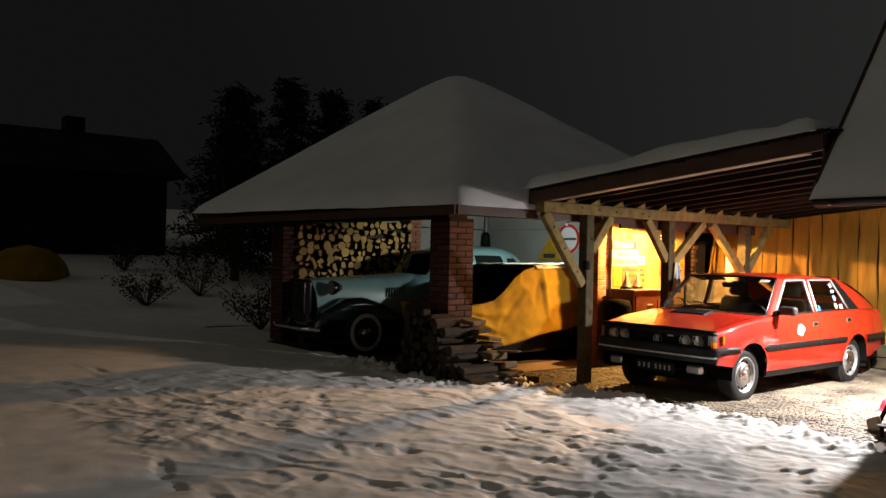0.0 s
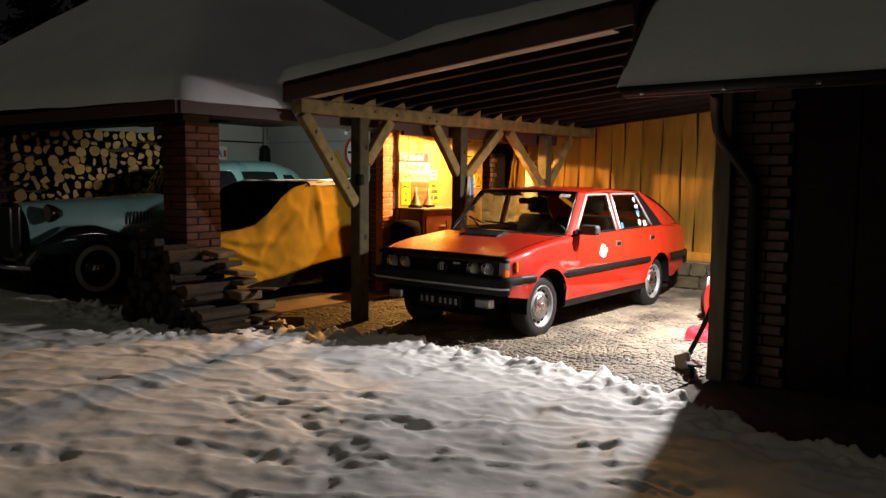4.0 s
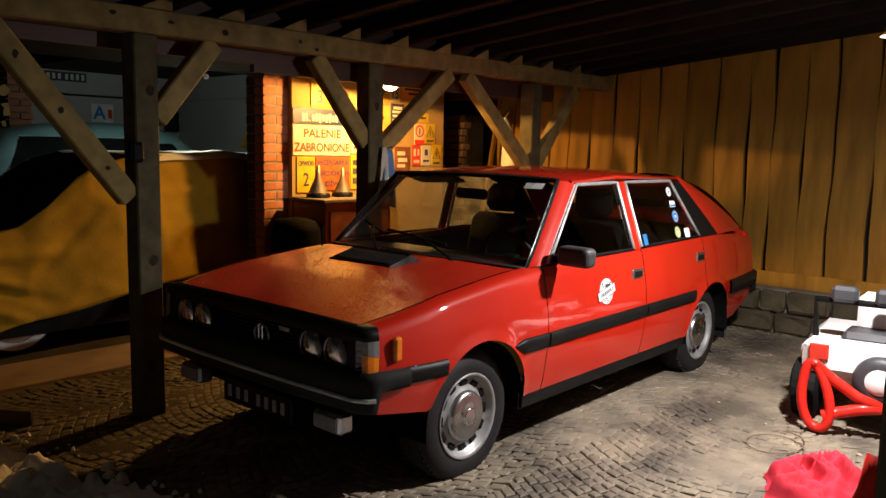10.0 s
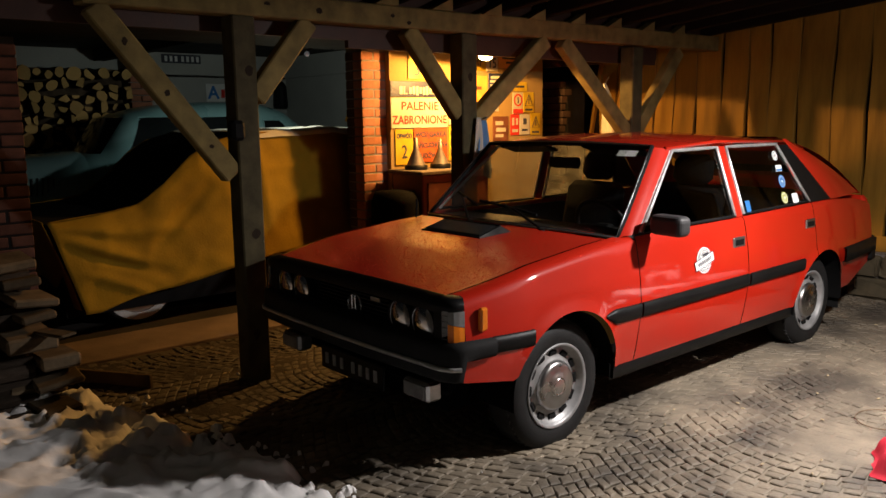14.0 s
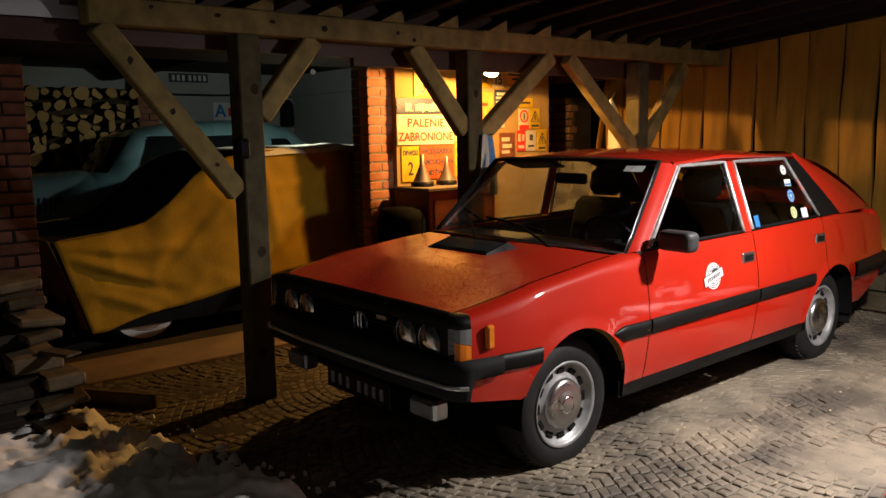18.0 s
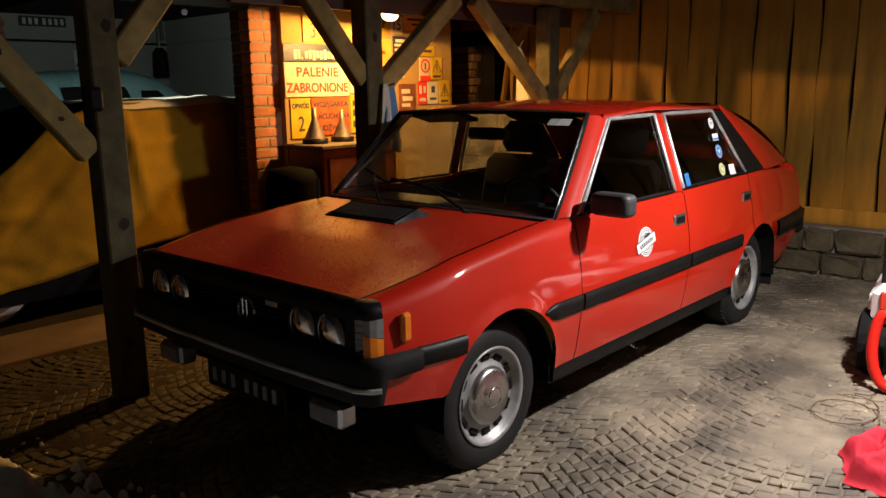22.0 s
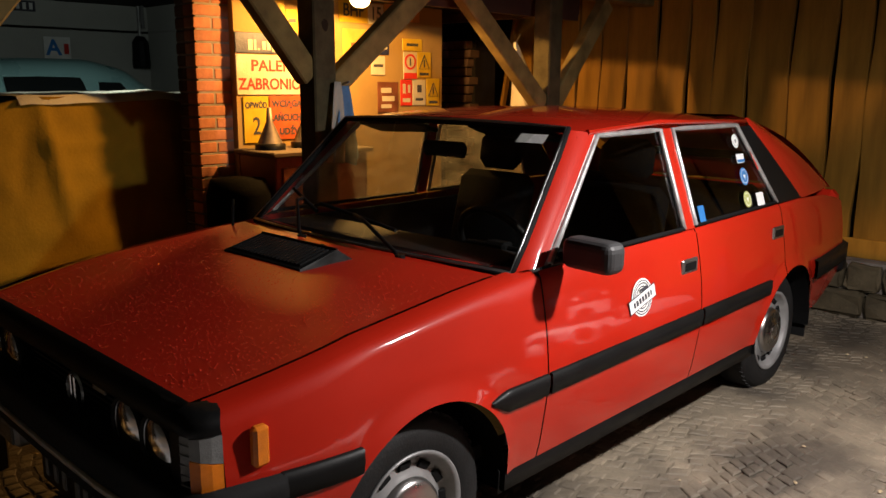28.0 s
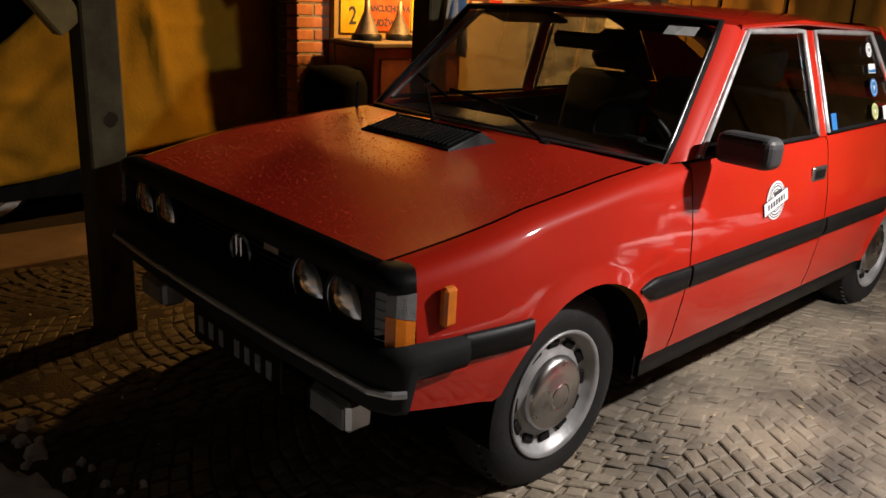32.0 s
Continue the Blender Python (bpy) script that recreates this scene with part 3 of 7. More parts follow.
def build_paving():
    pav = part("pavement", box(-2.02, 2.52, -1.7, 4.25, -0.035, -0.016), "sand")
    tagged(pav, "old granite sett paving laid in arcs, dusty and stained", "pavement", kind="structure")
    rng = random.Random(11)
    setts = []
    y = -1.75
    while y < 4.6:
        dy = rng.uniform(0.052, 0.066)
        x = -2.02 + rng.uniform(-0.05, 0)
        while x < 2.5:
            dx = rng.uniform(0.050, 0.088)
            xc = x + dx / 2
            ph = (xc + 0.2) % 1.15 / 1.15
            arc = 0.24 * math.sin(math.pi * ph)
            slope = 0.24 * math.pi / 1.15 * math.cos(math.pi * ph)
            yc = y - arc + dy / 2
            if -1.6 < yc < 4.1 and -1.99 < xc < 2.46:
                setts.append((xc, yc, dx * 0.5 - 0.0035, dy * 0.5 - 0.0035, -slope))
            x += dx
        y += dy
    nearest = sorted(range(len(setts)), key=lambda i: (setts[i][0] - 1.75) ** 2 + (setts[i][1] + 0.3) ** 2)[:280]
    near = set(nearest)

    def sett(o, xc, yc, a, b, an, V, Fc):
        tw = rng.uniform(-0.10, 0.10)
        h = rng.uniform(0.0, 0.008)
        tx, ty = rng.uniform(-0.06, 0.06), rng.uniform(-0.06, 0.06)
        ring = [(-1, -1), (1, -1), (1, 1), (-1, 1)]
        j = [(rng.uniform(0.80, 1.06), rng.uniform(0.80, 1.06)) for _ in ring]
        for z, k in ((-0.030, 1.0), (-0.004, 1.0), (0.0, 0.80)):
            for (u, v), (ju, jv) in zip(ring, j):
                px, py = u * a * k * ju, v * b * k * jv
                V.append((xc + px - py * (tw + 0.35 * an), yc + py + px * (an + tw), z + (h + px * tx + py * ty if z > -0.02 else 0)))
        V.append((xc, yc, 0.002 + h))
        for r in (0, 4):
            for i in range(4):
                Fc.append((o + r + i, o + r + (i + 1) % 4, o + r + 4 + (i + 1) % 4, o + r + 4 + i))
        for i in range(4):
            Fc.append((o + 8 + i, o + 8 + (i + 1) % 4, o + 12))

    # dust and grit lying over the joints in patches
    xs, ys = np.arange(-2.01, 2.50, 0.035), np.arange(-1.66, 4.24, 0.035)
    V, Fc = [], []
    for y in ys:
        for x in xs:
            c = max(0.0, min(1.0, (y + 0.1) / 1.4))
            V.append((float(x), float(y), -0.0062 + 0.0052 * c + 0.0085 * noise.fractal(Vector((x * 1.6, y * 1.6, 8.1)), 0.8, 2.0, 4) + 0.002 * noise.noise(Vector((x * 13, y * 13, 0)))))
    n = len(xs)
    for j in range(len(ys) - 1):
        for i in range(n - 1):
            Fc.append((j * n + i, j * n + i + 1, j * n + n + i + 1, j * n + n + i))
    me = bpy.data.meshes.new("dust")
    me.from_pydata(V, [], Fc)
    me.materials.append(M["dust"])
    for p in me.polygons:
        p.use_smooth = True
    ob = new("dust", me)
    ob.parent = pav
    tagged(ob, kind="stuff")
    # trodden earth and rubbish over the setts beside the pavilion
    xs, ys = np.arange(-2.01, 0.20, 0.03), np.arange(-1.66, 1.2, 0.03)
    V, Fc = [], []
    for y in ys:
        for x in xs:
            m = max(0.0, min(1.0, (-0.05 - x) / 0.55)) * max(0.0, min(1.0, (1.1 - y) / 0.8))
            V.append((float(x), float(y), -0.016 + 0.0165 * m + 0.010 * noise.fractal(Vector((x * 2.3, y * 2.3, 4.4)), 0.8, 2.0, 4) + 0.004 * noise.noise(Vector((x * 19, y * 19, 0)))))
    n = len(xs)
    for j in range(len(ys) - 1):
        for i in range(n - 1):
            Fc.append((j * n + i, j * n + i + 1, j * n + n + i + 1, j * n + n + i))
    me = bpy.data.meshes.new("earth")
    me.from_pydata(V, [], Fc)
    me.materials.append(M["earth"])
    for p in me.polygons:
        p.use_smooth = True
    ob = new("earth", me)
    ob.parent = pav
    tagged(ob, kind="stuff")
    V, Fc = [], []
    for i, (xc, yc, a, b, an) in enumerate(setts):
        if i in near:
            v1, f1 = [], []
            sett(0, 0, 0, a, b, an, v1, f1)
            me = bpy.data.meshes.new("sett")
            me.from_pydata(v1, [], f1)
            me.materials.append(M["cobble"])
            ob = new("sett", me)
            ob.location = (xc, yc, 0)
            ob.parent = pav
        else:
            sett(len(V), xc, yc, a, b, an, V, Fc)
    me = bpy.data.meshes.new("setts")
    me.from_pydata(V, [], Fc)
    me.materials.append(M["cobble_joined"])
    ob = new("setts", me)
    ob.parent = pav
    tagged(ob, kind="stuff")


part("eaves_strip", box(2.40, 9.4, -1.95, -0.30, -0.036, -0.014), "earth")
tagged(bpy.data.objects["eaves_strip"], "bare dark earth under the eaves of the outbuilding", "ground", kind="structure")
part("threshold", box(-2.62, -2.05, -1.9, 1.2, -0.03, 0.012, bevel=0.006), "concrete")
tagged(bpy.data.objects["threshold"], "worn reddish concrete strip along the pavilion", "pavement", kind="structure")
part("pavilion_floor", box(-7.0, -2.62, -1.95, 3.1, -0.03, 0.004), "dark_floor")
tagged(bpy.data.objects["pavilion_floor"], "dark earthen floor of the pavilion", "floor", kind="structure")

# ---- the red hatchback ----
def sheet(points, bm=None, close_u=False):
    """A surface through rows of points."""
    b = bmesh.new()
    rows = [[b.verts.new(p) for p in r] for r in points]
    for a, c in zip(rows, rows[1:]):
        k = len(a)
        for i in range(k if close_u else k - 1):
            b.faces.new((a[i], a[(i + 1) % k], c[(i + 1) % k], c[i]))
    bmesh.ops.remove_doubles(b, verts=b.verts[:], dist=1e-5)
    return join(bm, b)


def thick(bm, t):
    bmesh.ops.recalc_face_normals(bm, faces=bm.faces[:])
    bmesh.ops.solidify(bm, geom=bm.faces[:], thickness=t)
    return bm


def tube(points, r, bm=None, seg=8):
    """A round bar swept through points, as one surface with closed ends."""
    P = [Vector(p) for p in points]
    b = bmesh.new()
    closed = (P[0] - P[-1]).length < 1e-5 and len(P) > 3
    if closed:
        P = P[:-1]
    n, rings = len(P), []
    side = None
    for i, p in enumerate(P):
        d = (P[(i + 1) % n] - P[i - 1]) if closed or 0 < i < n - 1 else (P[1] - P[0] if i == 0 else P[-1] - P[-2])
        d.normalize()
        if side is None:
            side = d.orthogonal()
        side = (side - d * side.dot(d)).normalized()
        up = d.cross(side)
        rings.append([b.verts.new(p + side * r * math.cos(2 * math.pi * k / seg) + up * r * math.sin(2 * math.pi * k / seg)) for k in range(seg)])
    for i in range(n if closed else n - 1):
        A, B = rings[i], rings[(i + 1) % n]
        for k in range(seg):
            b.faces.new((A[k], A[(k + 1) % seg], B[(k + 1) % seg], B[k]))
    if not closed:
        b.faces.new(rings[0])
        b.faces.new(rings[-1])
    return join(bm, b)


WB, HZ, TR = 2.509, 0.278, 0.292
ARCH_F, ARCH_R = 0.352, 0.345


def side_x(y, z):
    """Half width of the body at a place along it and a height."""
    w = table(z, [(0.25, 0.765), (0.36, 0.792), (0.50, 0.812), (0.60, 0.818), (0.72, 0.808), (0.84, 0.787), (0.95, 0.762), (1.34, 0.640)])
    w -= 0.072 * max(0, (-0.25 - y) / 0.45) ** 1.6
    w -= 0.09 * max(0, (y - 2.3) / 1.15) ** 1.7
    return w


def low_z(y, base=0.30):
    z = table(y, [(-0.70, 0.445), (-0.352, 0.395), (0.0, 0.395), (0.01, base), (3.1, base), (3.25, 0.36), (3.46, 0.42)])
    for yw, r in ((0.0, ARCH_F), (WB, ARCH_R)):
        d = abs(y - yw)
        if d < r:
            z = max(z, HZ + 0.012 + math.sqrt(r * r - d * d) * (1.0 if yw == 0 else 0.98))
    return z


def top_z(y):
    return table(y, [(-0.70, 0.768), (-0.60, 0.785), (-0.2, 0.856), (0.20, 0.898), (0.50, 0.920), (1.5, 0.928), (2.6, 0.945), (3.1, 0.915), (3.46, 0.86)])


def flank(y0, y1, s, n, rows=11, shoulder=0.0):
    pts = []
    for i in range(n + 1):
        y = lin(i / n, y0, y1)
        zl, zt = low_z(y), top_z(y) - 0.02
        col = []
        for j in range(rows + 1):
            z = lin(j / rows, zl, zt)
            col.append((s * side_x(y, z), y, z))
        xt = side_x(y, zt)
        if shoulder:
            for k in (0.35, 0.7, 1.0):
                col.append((s * (xt - shoulder * k), y, zt + 0.024 * math.sin(k * math.pi / 2)))
        else:
            col.append((s * (xt - 0.014), y, zt + 0.018))
        pts.append(col)
    bm = sheet(pts)
    # flare round the wheel openings
    for v in bm.verts:
        for yw, r in ((0.0, ARCH_F), (WB, ARCH_R)):
            d = math.hypot(v.co.y - yw, v.co.z - HZ - 0.012)
            if d < r + 0.05:
                v.co.x += s * 0.012 * (1 - max(0, d - r) / 0.05)
    return bm


def build_car():
    car = thing("red_car", "bright red five-door hatchback car with wet bonnet and black bumpers", "car")
    red = M["red"]

    def P(name, bm, m, label="", smooth=True, parent=None):
        o = part(name, bm, m, parent or car, label, smooth)
        return o

    G = 0.0035
    ys = {"fender": (-0.598, 0.515 - G), "front_door": (0.515 + G, 1.54 - G), "rear_door": (1.54 + G, 2.385), "rear_quarter": (2.392, 3.46)}
    doors = {}
    for s in (1, -1):
        for nm, (a, b) in ys.items():
            n = int((b - a) / 0.022)
            doors[nm, s] = P(nm, flank(a, b, s, n, 12, 0.075 if nm == "fender" else 0.0), red)
        # roof side: pillars, window frames
        zt, xr = 1.322, side_x(1.2, 1.322)
        a0, a1 = Vector((s * 0.752, 0.525, 0.925)), Vector((s * xr, 0.950, zt))
        w0, w1 = Vector((s * 0.715, 0.450, 0.915)), Vector((s * 0.605, 0.870, 1.335))
        bm = sheet([[w0.lerp(w1, i / 10) for i in range(11)], [w0.lerp(w1, i / 10) * 0.45 + a0.lerp(a1, i / 10) * 0.55 + Vector((s * 0.010, -0.008, 0.004)) for i in range(11)], [a0.lerp(a1, i / 10) for i in range(11)]])
        P("windscreen_pillar", bm, red)
        for y, yt, wd in ((1.495, 1.472, 0.036),):
            P("door_pillar", sheet([[(s * (side_x(y, lin(k, 0.93, zt)) + 0.001), lin(k, y, yt) + d, lin(k, 0.93, zt)) for k in (0, 0.5, 1)] for d in (-wd, wd)]), red)
        # quarter between the black panel and the tailgate
        rows = []
        for i in range(13):
            z = lin(i / 12, 0.94, 1.345)
            y0 = 2.685 - (z - 0.94) * 1.20
            y1 = 3.40 - (z - 0.90) * 2.50 + 0.6 * max(0, z - 1.2) ** 2 + 0.07 * math.sin(math.pi * max(0, z - 0.92) / 0.43)
            rows.append([(s * (side_x(lin(k / 8, y0, y1), z) - 0.03 * (k / 8) ** 2), lin(k / 8, y0, y1), z) for k in range(9)])
        P("upper_quarter", sheet(rows), red)
        rows = []
        for i in range(9):
            z = lin(i / 8, 0.945, 1.31)
            y0, y1 = 2.375 - (z - 0.94) * 0.70, 2.680 - (z - 0.94) * 1.20
            rows.append([(s * (side_x(lin(k / 3, y0, y1), z) + 0.003), lin(k / 3, y0, y1), z) for k in range(4)])
        P("pillar_vent", sheet(rows), "black", "black plastic pillar vent")
        # side glass and bright frames
        def edge(f0, f1):
            (y0, z0), (y1, z1) = f0, f1
            return [(s * (side_x(lin(k / 6, y0, y1), lin(k / 6, z0, z1)) - 0.002), lin(k / 6, y0, y1), lin(k / 6, z0, z1)) for k in range(7)]
        for nm, A, B, C, D in (("front_window", (0.570, 0.934), (0.985, 1.314), (1.425, 1.318), (1.448, 0.936)), ("rear_window", (1.545, 0.940), (1.520, 1.318), (2.100, 1.316), (2.350, 0.952))):
            d = doors["front_door" if nm == "front_window" else "rear_door", s]
            l, r = edge(A, B), edge(D, C)
            rows = [[tuple(Vector(p).lerp(Vector(q), k / 5) - Vector((s * 0.006, 0, 0))) for k in range(6)] for p, q in zip(l, r)]
            g = P(nm, sheet(rows), "car_glass" if s > 0 else "fogged_glass", parent=d)
            g.visible_shadow = s < 0
            ring = edge(A, B) + edge(B, C) + edge(C, D)
            P("window_trim", tube([Vector(p) + Vector((s * 0.002, 0, 0)) for p in ring[::2]], 0.0105), "bright_trim", "bright metal window trim", parent=d)
            P("window_seal", tube([Vector(p) for p in edge(A, D)[::2]], 0.009), "rubber", parent=d)
        g0, g1 = Vector((s * side_x(0.570, 0.934), 0.570, 0.934)), Vector((s * side_x(0.985, 1.314), 0.985, 1.314))
        f0, f1 = a0.lerp(g0, 0.55), a1.lerp(g1, 0.55)
        P("pillar_edge", sheet([[a0.lerp(a1, i / 6) for i in range(7)], [f0.lerp(f1, i / 6) for i in range(7)]]), red)
        P("pillar_trim", sheet([[f0.lerp(f1, i / 6) for i in range(7)], [f0.lerp(g0, 0.5).lerp(f1.lerp(g1, 0.5), i / 6) + Vector((s * 0.004, 0, 0)) for i in range(7)], [g0.lerp(g1, i / 6) for i in range(7)]]), "bright_trim", "bright metal pillar trim")
        # black moulding and sill
        for a, b in ((-0.470, -0.25), (0.235, 0.508), (0.522, 1.533), (1.547, 2.215)):
            n = 24
            rows = []
            for i in range(n + 1):
                y = lin(i / n, a, b)
                zc = table(y, [(-0.7, 0.580), (-0.3, 0.572), (0.46, 0.562), (2.2, 0.572), (3.2, 0.60)])
                tip = min(1.0, 0.15 + (y - a) / 0.09) if 0.2 < a < 0.3 else 1.0
                rows.append([(s * (side_x(y, zc + o * tip) + h), y, zc + o * tip + 0.012 * (1 - tip)) for o, h in ((-0.036, 0.0), (-0.033, 0.013), (0.0, 0.016), (0.033, 0.013), (0.036, 0.0))])
            rows = [r for r in rows if low_z(r[0][1]) < r[0][2] + 0.005]
            if len(rows) > 2:
                P("side_moulding", sheet(rows), "black", parent=None)
        rows = []
        for i in range(31):
            y = lin(i / 30, 0.33, 2.18)
            rows.append([(s * (side_x(y, 0.30) + o), y, z) for o, z in ((-0.03, 0.225), (-0.004, 0.235), (0.0, 0.315), (-0.01, 0.32))])
        P("sill", sheet(rows), "black")
        rows = []
        for i in range(9):
            y = lin(i / 8, 2.84, 3.52)
            rows.append([(s * (side_x(y, 0.60) + o), y, z) for o, z in ((-0.02, 0.50), (0.02, 0.505), (0.022, 0.595), (-0.01, 0.605))])
        P("rear_bumper_end", sheet(rows), "black")
        # handles
        for nm, y, z in (("front_door", 1.447, 0.793), ("rear_door", 2.315, 0.815)):
            h = P("door_handle", box(s * (side_x(y, z) - 0.004), s * (side_x(y, z) + 0.009), y - 0.062, y + 0.062, z - 0.030, z + 0.030, bevel=0.006), "steel", "satin metal pull handle", False, doors[nm, s])
            P("recess", box(s * (side_x(y, z) + 0.005), s * (side_x(y, z) + 0.0105), y - 0.045, y + 0.045, z - 0.018, z + 0.016, bevel=0.002), "black", "", False, h)
        P("front_indicator", box(s * (side_x(-0.52, 0.69) - 0.005), s * (side_x(-0.52, 0.69) + 0.022), -0.541, -0.499, 0.642, 0.740, bevel=0.008), "amber", "amber side indicator", False)
        if s > 0:  # mirror on the near door
            mx = s * side_x(0.60, 0.95)
            mb = box(0, s * 0.195, -0.045, 0.05, -0.048, 0.052)
            bmesh.ops.bevel(mb, geom=mb.edges[:], offset=0.030, segments=4, affect="EDGES", profile=0.5)
            mir = P("door_mirror", mb, "mirror_shell", "black plastic door mirror", False)
            mir.matrix_basis = pose(mx + s * 0.040, 0.62, 0.975, 0, 0, s * -6)
            P("mirror_foot", bar((mx - s * 0.01, 0.65, 0.945), (mx + s * 0.06, 0.635, 0.965), 0.05, 0.03), "black", "", False, None)
        # wheel wells
        for yw, r in ((0, ARCH_F), (WB, ARCH_R)):
            bm = lathe([(r - 0.008, 0.0), (r - 0.012, 0.30), (0.02, 0.31)], 48, m=Matrix.Translation((s * 0.79, yw, HZ + 0.012)) @ pose(0, 0, 0, 0, -90 * s, 0))
            bmesh.ops.delete(bm, geom=[v for v in bm.verts if v.co.z < 0.22], context="VERTS")
            P("wheel_arch", bm, "under")
        # mud flap
        P("mud_flap", box(s * 0.62, s * 0.765, WB + 0.36, WB + 0.372, 0.17, 0.40, bevel=0.004), "rubber", "black rubber mud flap", False)

    # bonnet
    rows = []
    for i in range(29):
        k = i / 28
        y = lin(k, -0.635, 0.375)
        row = []
        for j in range(25):
            u = j / 12 - 1
            xe = side_x(y, top_z(y)) - 0.082
            x = u * xe
            yy = y - 0.085 * (1 - u * u) * k ** 3
            z = top_z(y) + 0.004 + 0.016 * (1 - u * u) * (0.25 + 0.75 * k) - (0.002 * math.exp(-((abs(u) - 0.80) / 0.10) ** 2))
            row.append((x, yy, z))
        rows.append(row)
    P("bonnet", sheet(rows), "wet_red", "wet red bonnet")
    rows = [[(x, -0.66, 0.722) for x in np.linspace(-0.685, 0.685, 15)], [(x, -0.672, 0.760) for x in np.linspace(-0.682, 0.682, 15)], [(x, -0.655, 0.786) for x in np.linspace(-0.68, 0.68, 15)], [(x, -0.626, 0.793 + 0.003 * (1 - (x / 0.68) ** 2)) for x in np.linspace(-0.677, 0.677, 15)]]
    P("bonnet_lip", sheet(rows), "black", "matt black leading edge")
    # air intake panel on the bonnet
    vb = bmesh.new()
    vv = [vb.verts.new(q) for q in ((-0.285, 0.030, 0.890), (0.185, 0.030, 0.890), (0.190, 0.195, 0.908), (-0.290, 0.195, 0.908), (-0.278, 0.036, 0.904), (0.176, 0.036, 0.904), (0.168, 0.186, 0.946), (-0.268, 0.186, 0.946))]
    for q in ((0, 1, 2, 3), (4, 5, 6, 7), (0, 1, 5, 4), (1, 2, 6, 5), (2, 3, 7, 6), (3, 0, 4, 7)):
        vb.faces.new([vv[i] for i in q])
    vent = P("bonnet_vent", vb, "rubber", "black raised louvred air intake", False)
    for i in range(19):
        x = -0.252 + i * 0.0224
        part("louvre", bar((x, 0.052, 0.9115), (x * 0.985, 0.172, 0.9450), 0.007, 0.010, None, 0.002), "black", vent)
    eb = bmesh.new()
    eb.faces.new([eb.verts.new(q) for q in ((0.186, 0.030, 0.897), (0.232, 0.212, 0.918), (0.176, 0.190, 0.947), (0.178, 0.036, 0.905))])
    part("vent_end", thick(eb, 0.003), "steel", vent, "bright metal end of the intake")
    part("vent_rim", tube([Vector((-0.270, 0.190, 0.948)), Vector((0.172, 0.190, 0.948))], 0.004), "black", vent)
    rows = [[(x, 0.285 + 0.14 * (x / 0.70) ** 2, 0.918 - 0.012 * (x / 0.7) ** 2 - 0.004) for x in np.linspace(-0.715, 0.715, 21)], [(x, 0.365 + 0.13 * (x / 0.70) ** 2, 0.934 - 0.014 * (x / 0.7) ** 2) for x in np.linspace(-0.725, 0.725, 21)]]
    P("cowl", sheet(rows), red)
    # windscreen
    rows = []
    for i in range(11):
        k = i / 10
        rows.append([(u * lin(k, 0.715, 0.605), lin(k, 0.355, 0.835) + 0.085 * u * u * lin(k, 1.1, 0.4), lin(k, 0.925, 1.350) - 0.014 * u * u) for u in np.linspace(-1, 1, 17)])
    ws = P("windscreen", sheet(rows), "misted_screen")
    ws.visible_shadow = False
    seal = [Vector(rows[0][j]) for j in range(0, 17, 2)] + [Vector(r[-1]) for r in rows[2::2]] + [Vector(rows[-1][j]) for j in range(14, -1, -2)] + [Vector(r[0]) for r in rows[-3::-2]]
    P("windscreen_seal", tube(seal + seal[:1], 0.014), "rubber", "", True, ws)
    P("windscreen_trim", tube([p + Vector((0, -0.007, 0.006)) for p in seal + seal[:1]], 0.006), "steel", "bright windscreen trim", True, ws)
    # roof, tailgate and rear
    rows = []
    prof = [(0.845, 1.352), (0.90, 1.366), (1.05, 1.384), (1.40, 1.396), (1.75, 1.393), (2.05, 1.376), (2.28, 1.350)]
    for y, z in prof:
        xe = side_x(1.2, 1.335) - 0.002
        rows.append([(u * xe, y + 0.03 * u * u * (1 if y < 0.97 else 0), z - 0.042 * abs(u) ** 2.6) for u in np.linspace(-1, 1, 25)])
    P("roof", sheet(rows), red)
    for s in (1, -1):
        P("roof_gutter", tube([(s * 0.640, 0.935, 1.326), (s * 0.648, 1.4, 1.350), (s * 0.642, 2.20, 1.330)], 0.011), red)
    rows = [[(u * lin(k, 0.60, 0.64), lin(k, 2.27, 3.42), lin(k, 1.345, 0.92) + 0.066 * math.sin(k * math.pi)) for u in np.linspace(-1, 1, 9)] for k in np.linspace(0, 1, 8)]
    P("tailgate", sheet(rows), red)
    P("tailgate_glass", sheet([[(u * lin(k, 0.52, 0.56), lin(k, 2.34, 3.12), lin(k, 1.338, 1.03) + 0.066 * math.sin((0.06 + 0.75 * k) * math.pi) + 0.004) for u in np.linspace(-1, 1, 7)] for k in np.linspace(0, 1, 6)]), "dark_glass")
    P("tail_panel", box(-0.69, 0.69, 3.36, 3.46, 0.36, 0.91, bevel=0.03), red, "", False)
    P("rear_bumper", box(-0.74, 0.74, 3.44, 3.54, 0.42, 0.61, bevel=0.025), "black", "", False)
    P("underbody", box(-0.50, 0.50, -0.46, 3.3, 0.20, 0.36), "under", "", False)
    P("engine_bay", box(-0.60, 0.60, -0.55, 0.30, 0.35, 0.70), "under", "", False)
    P("boot", box(-0.60, 0.60, 2.55, 3.35, 0.34, 0.86), "rubber", "", False)

    # nose: grille, lamps, bumper
    grille = P("grille", box(-0.675, 0.675, -0.605, -0.575, 0.52, 0.75), "black", "black plastic grille", False)
    for i in range(9):
        part("grille_slat", box(-0.30, 0.30, -0.632, -0.605, 0.572 + i * 0.018, 0.579 + i * 0.018), "black", grille)
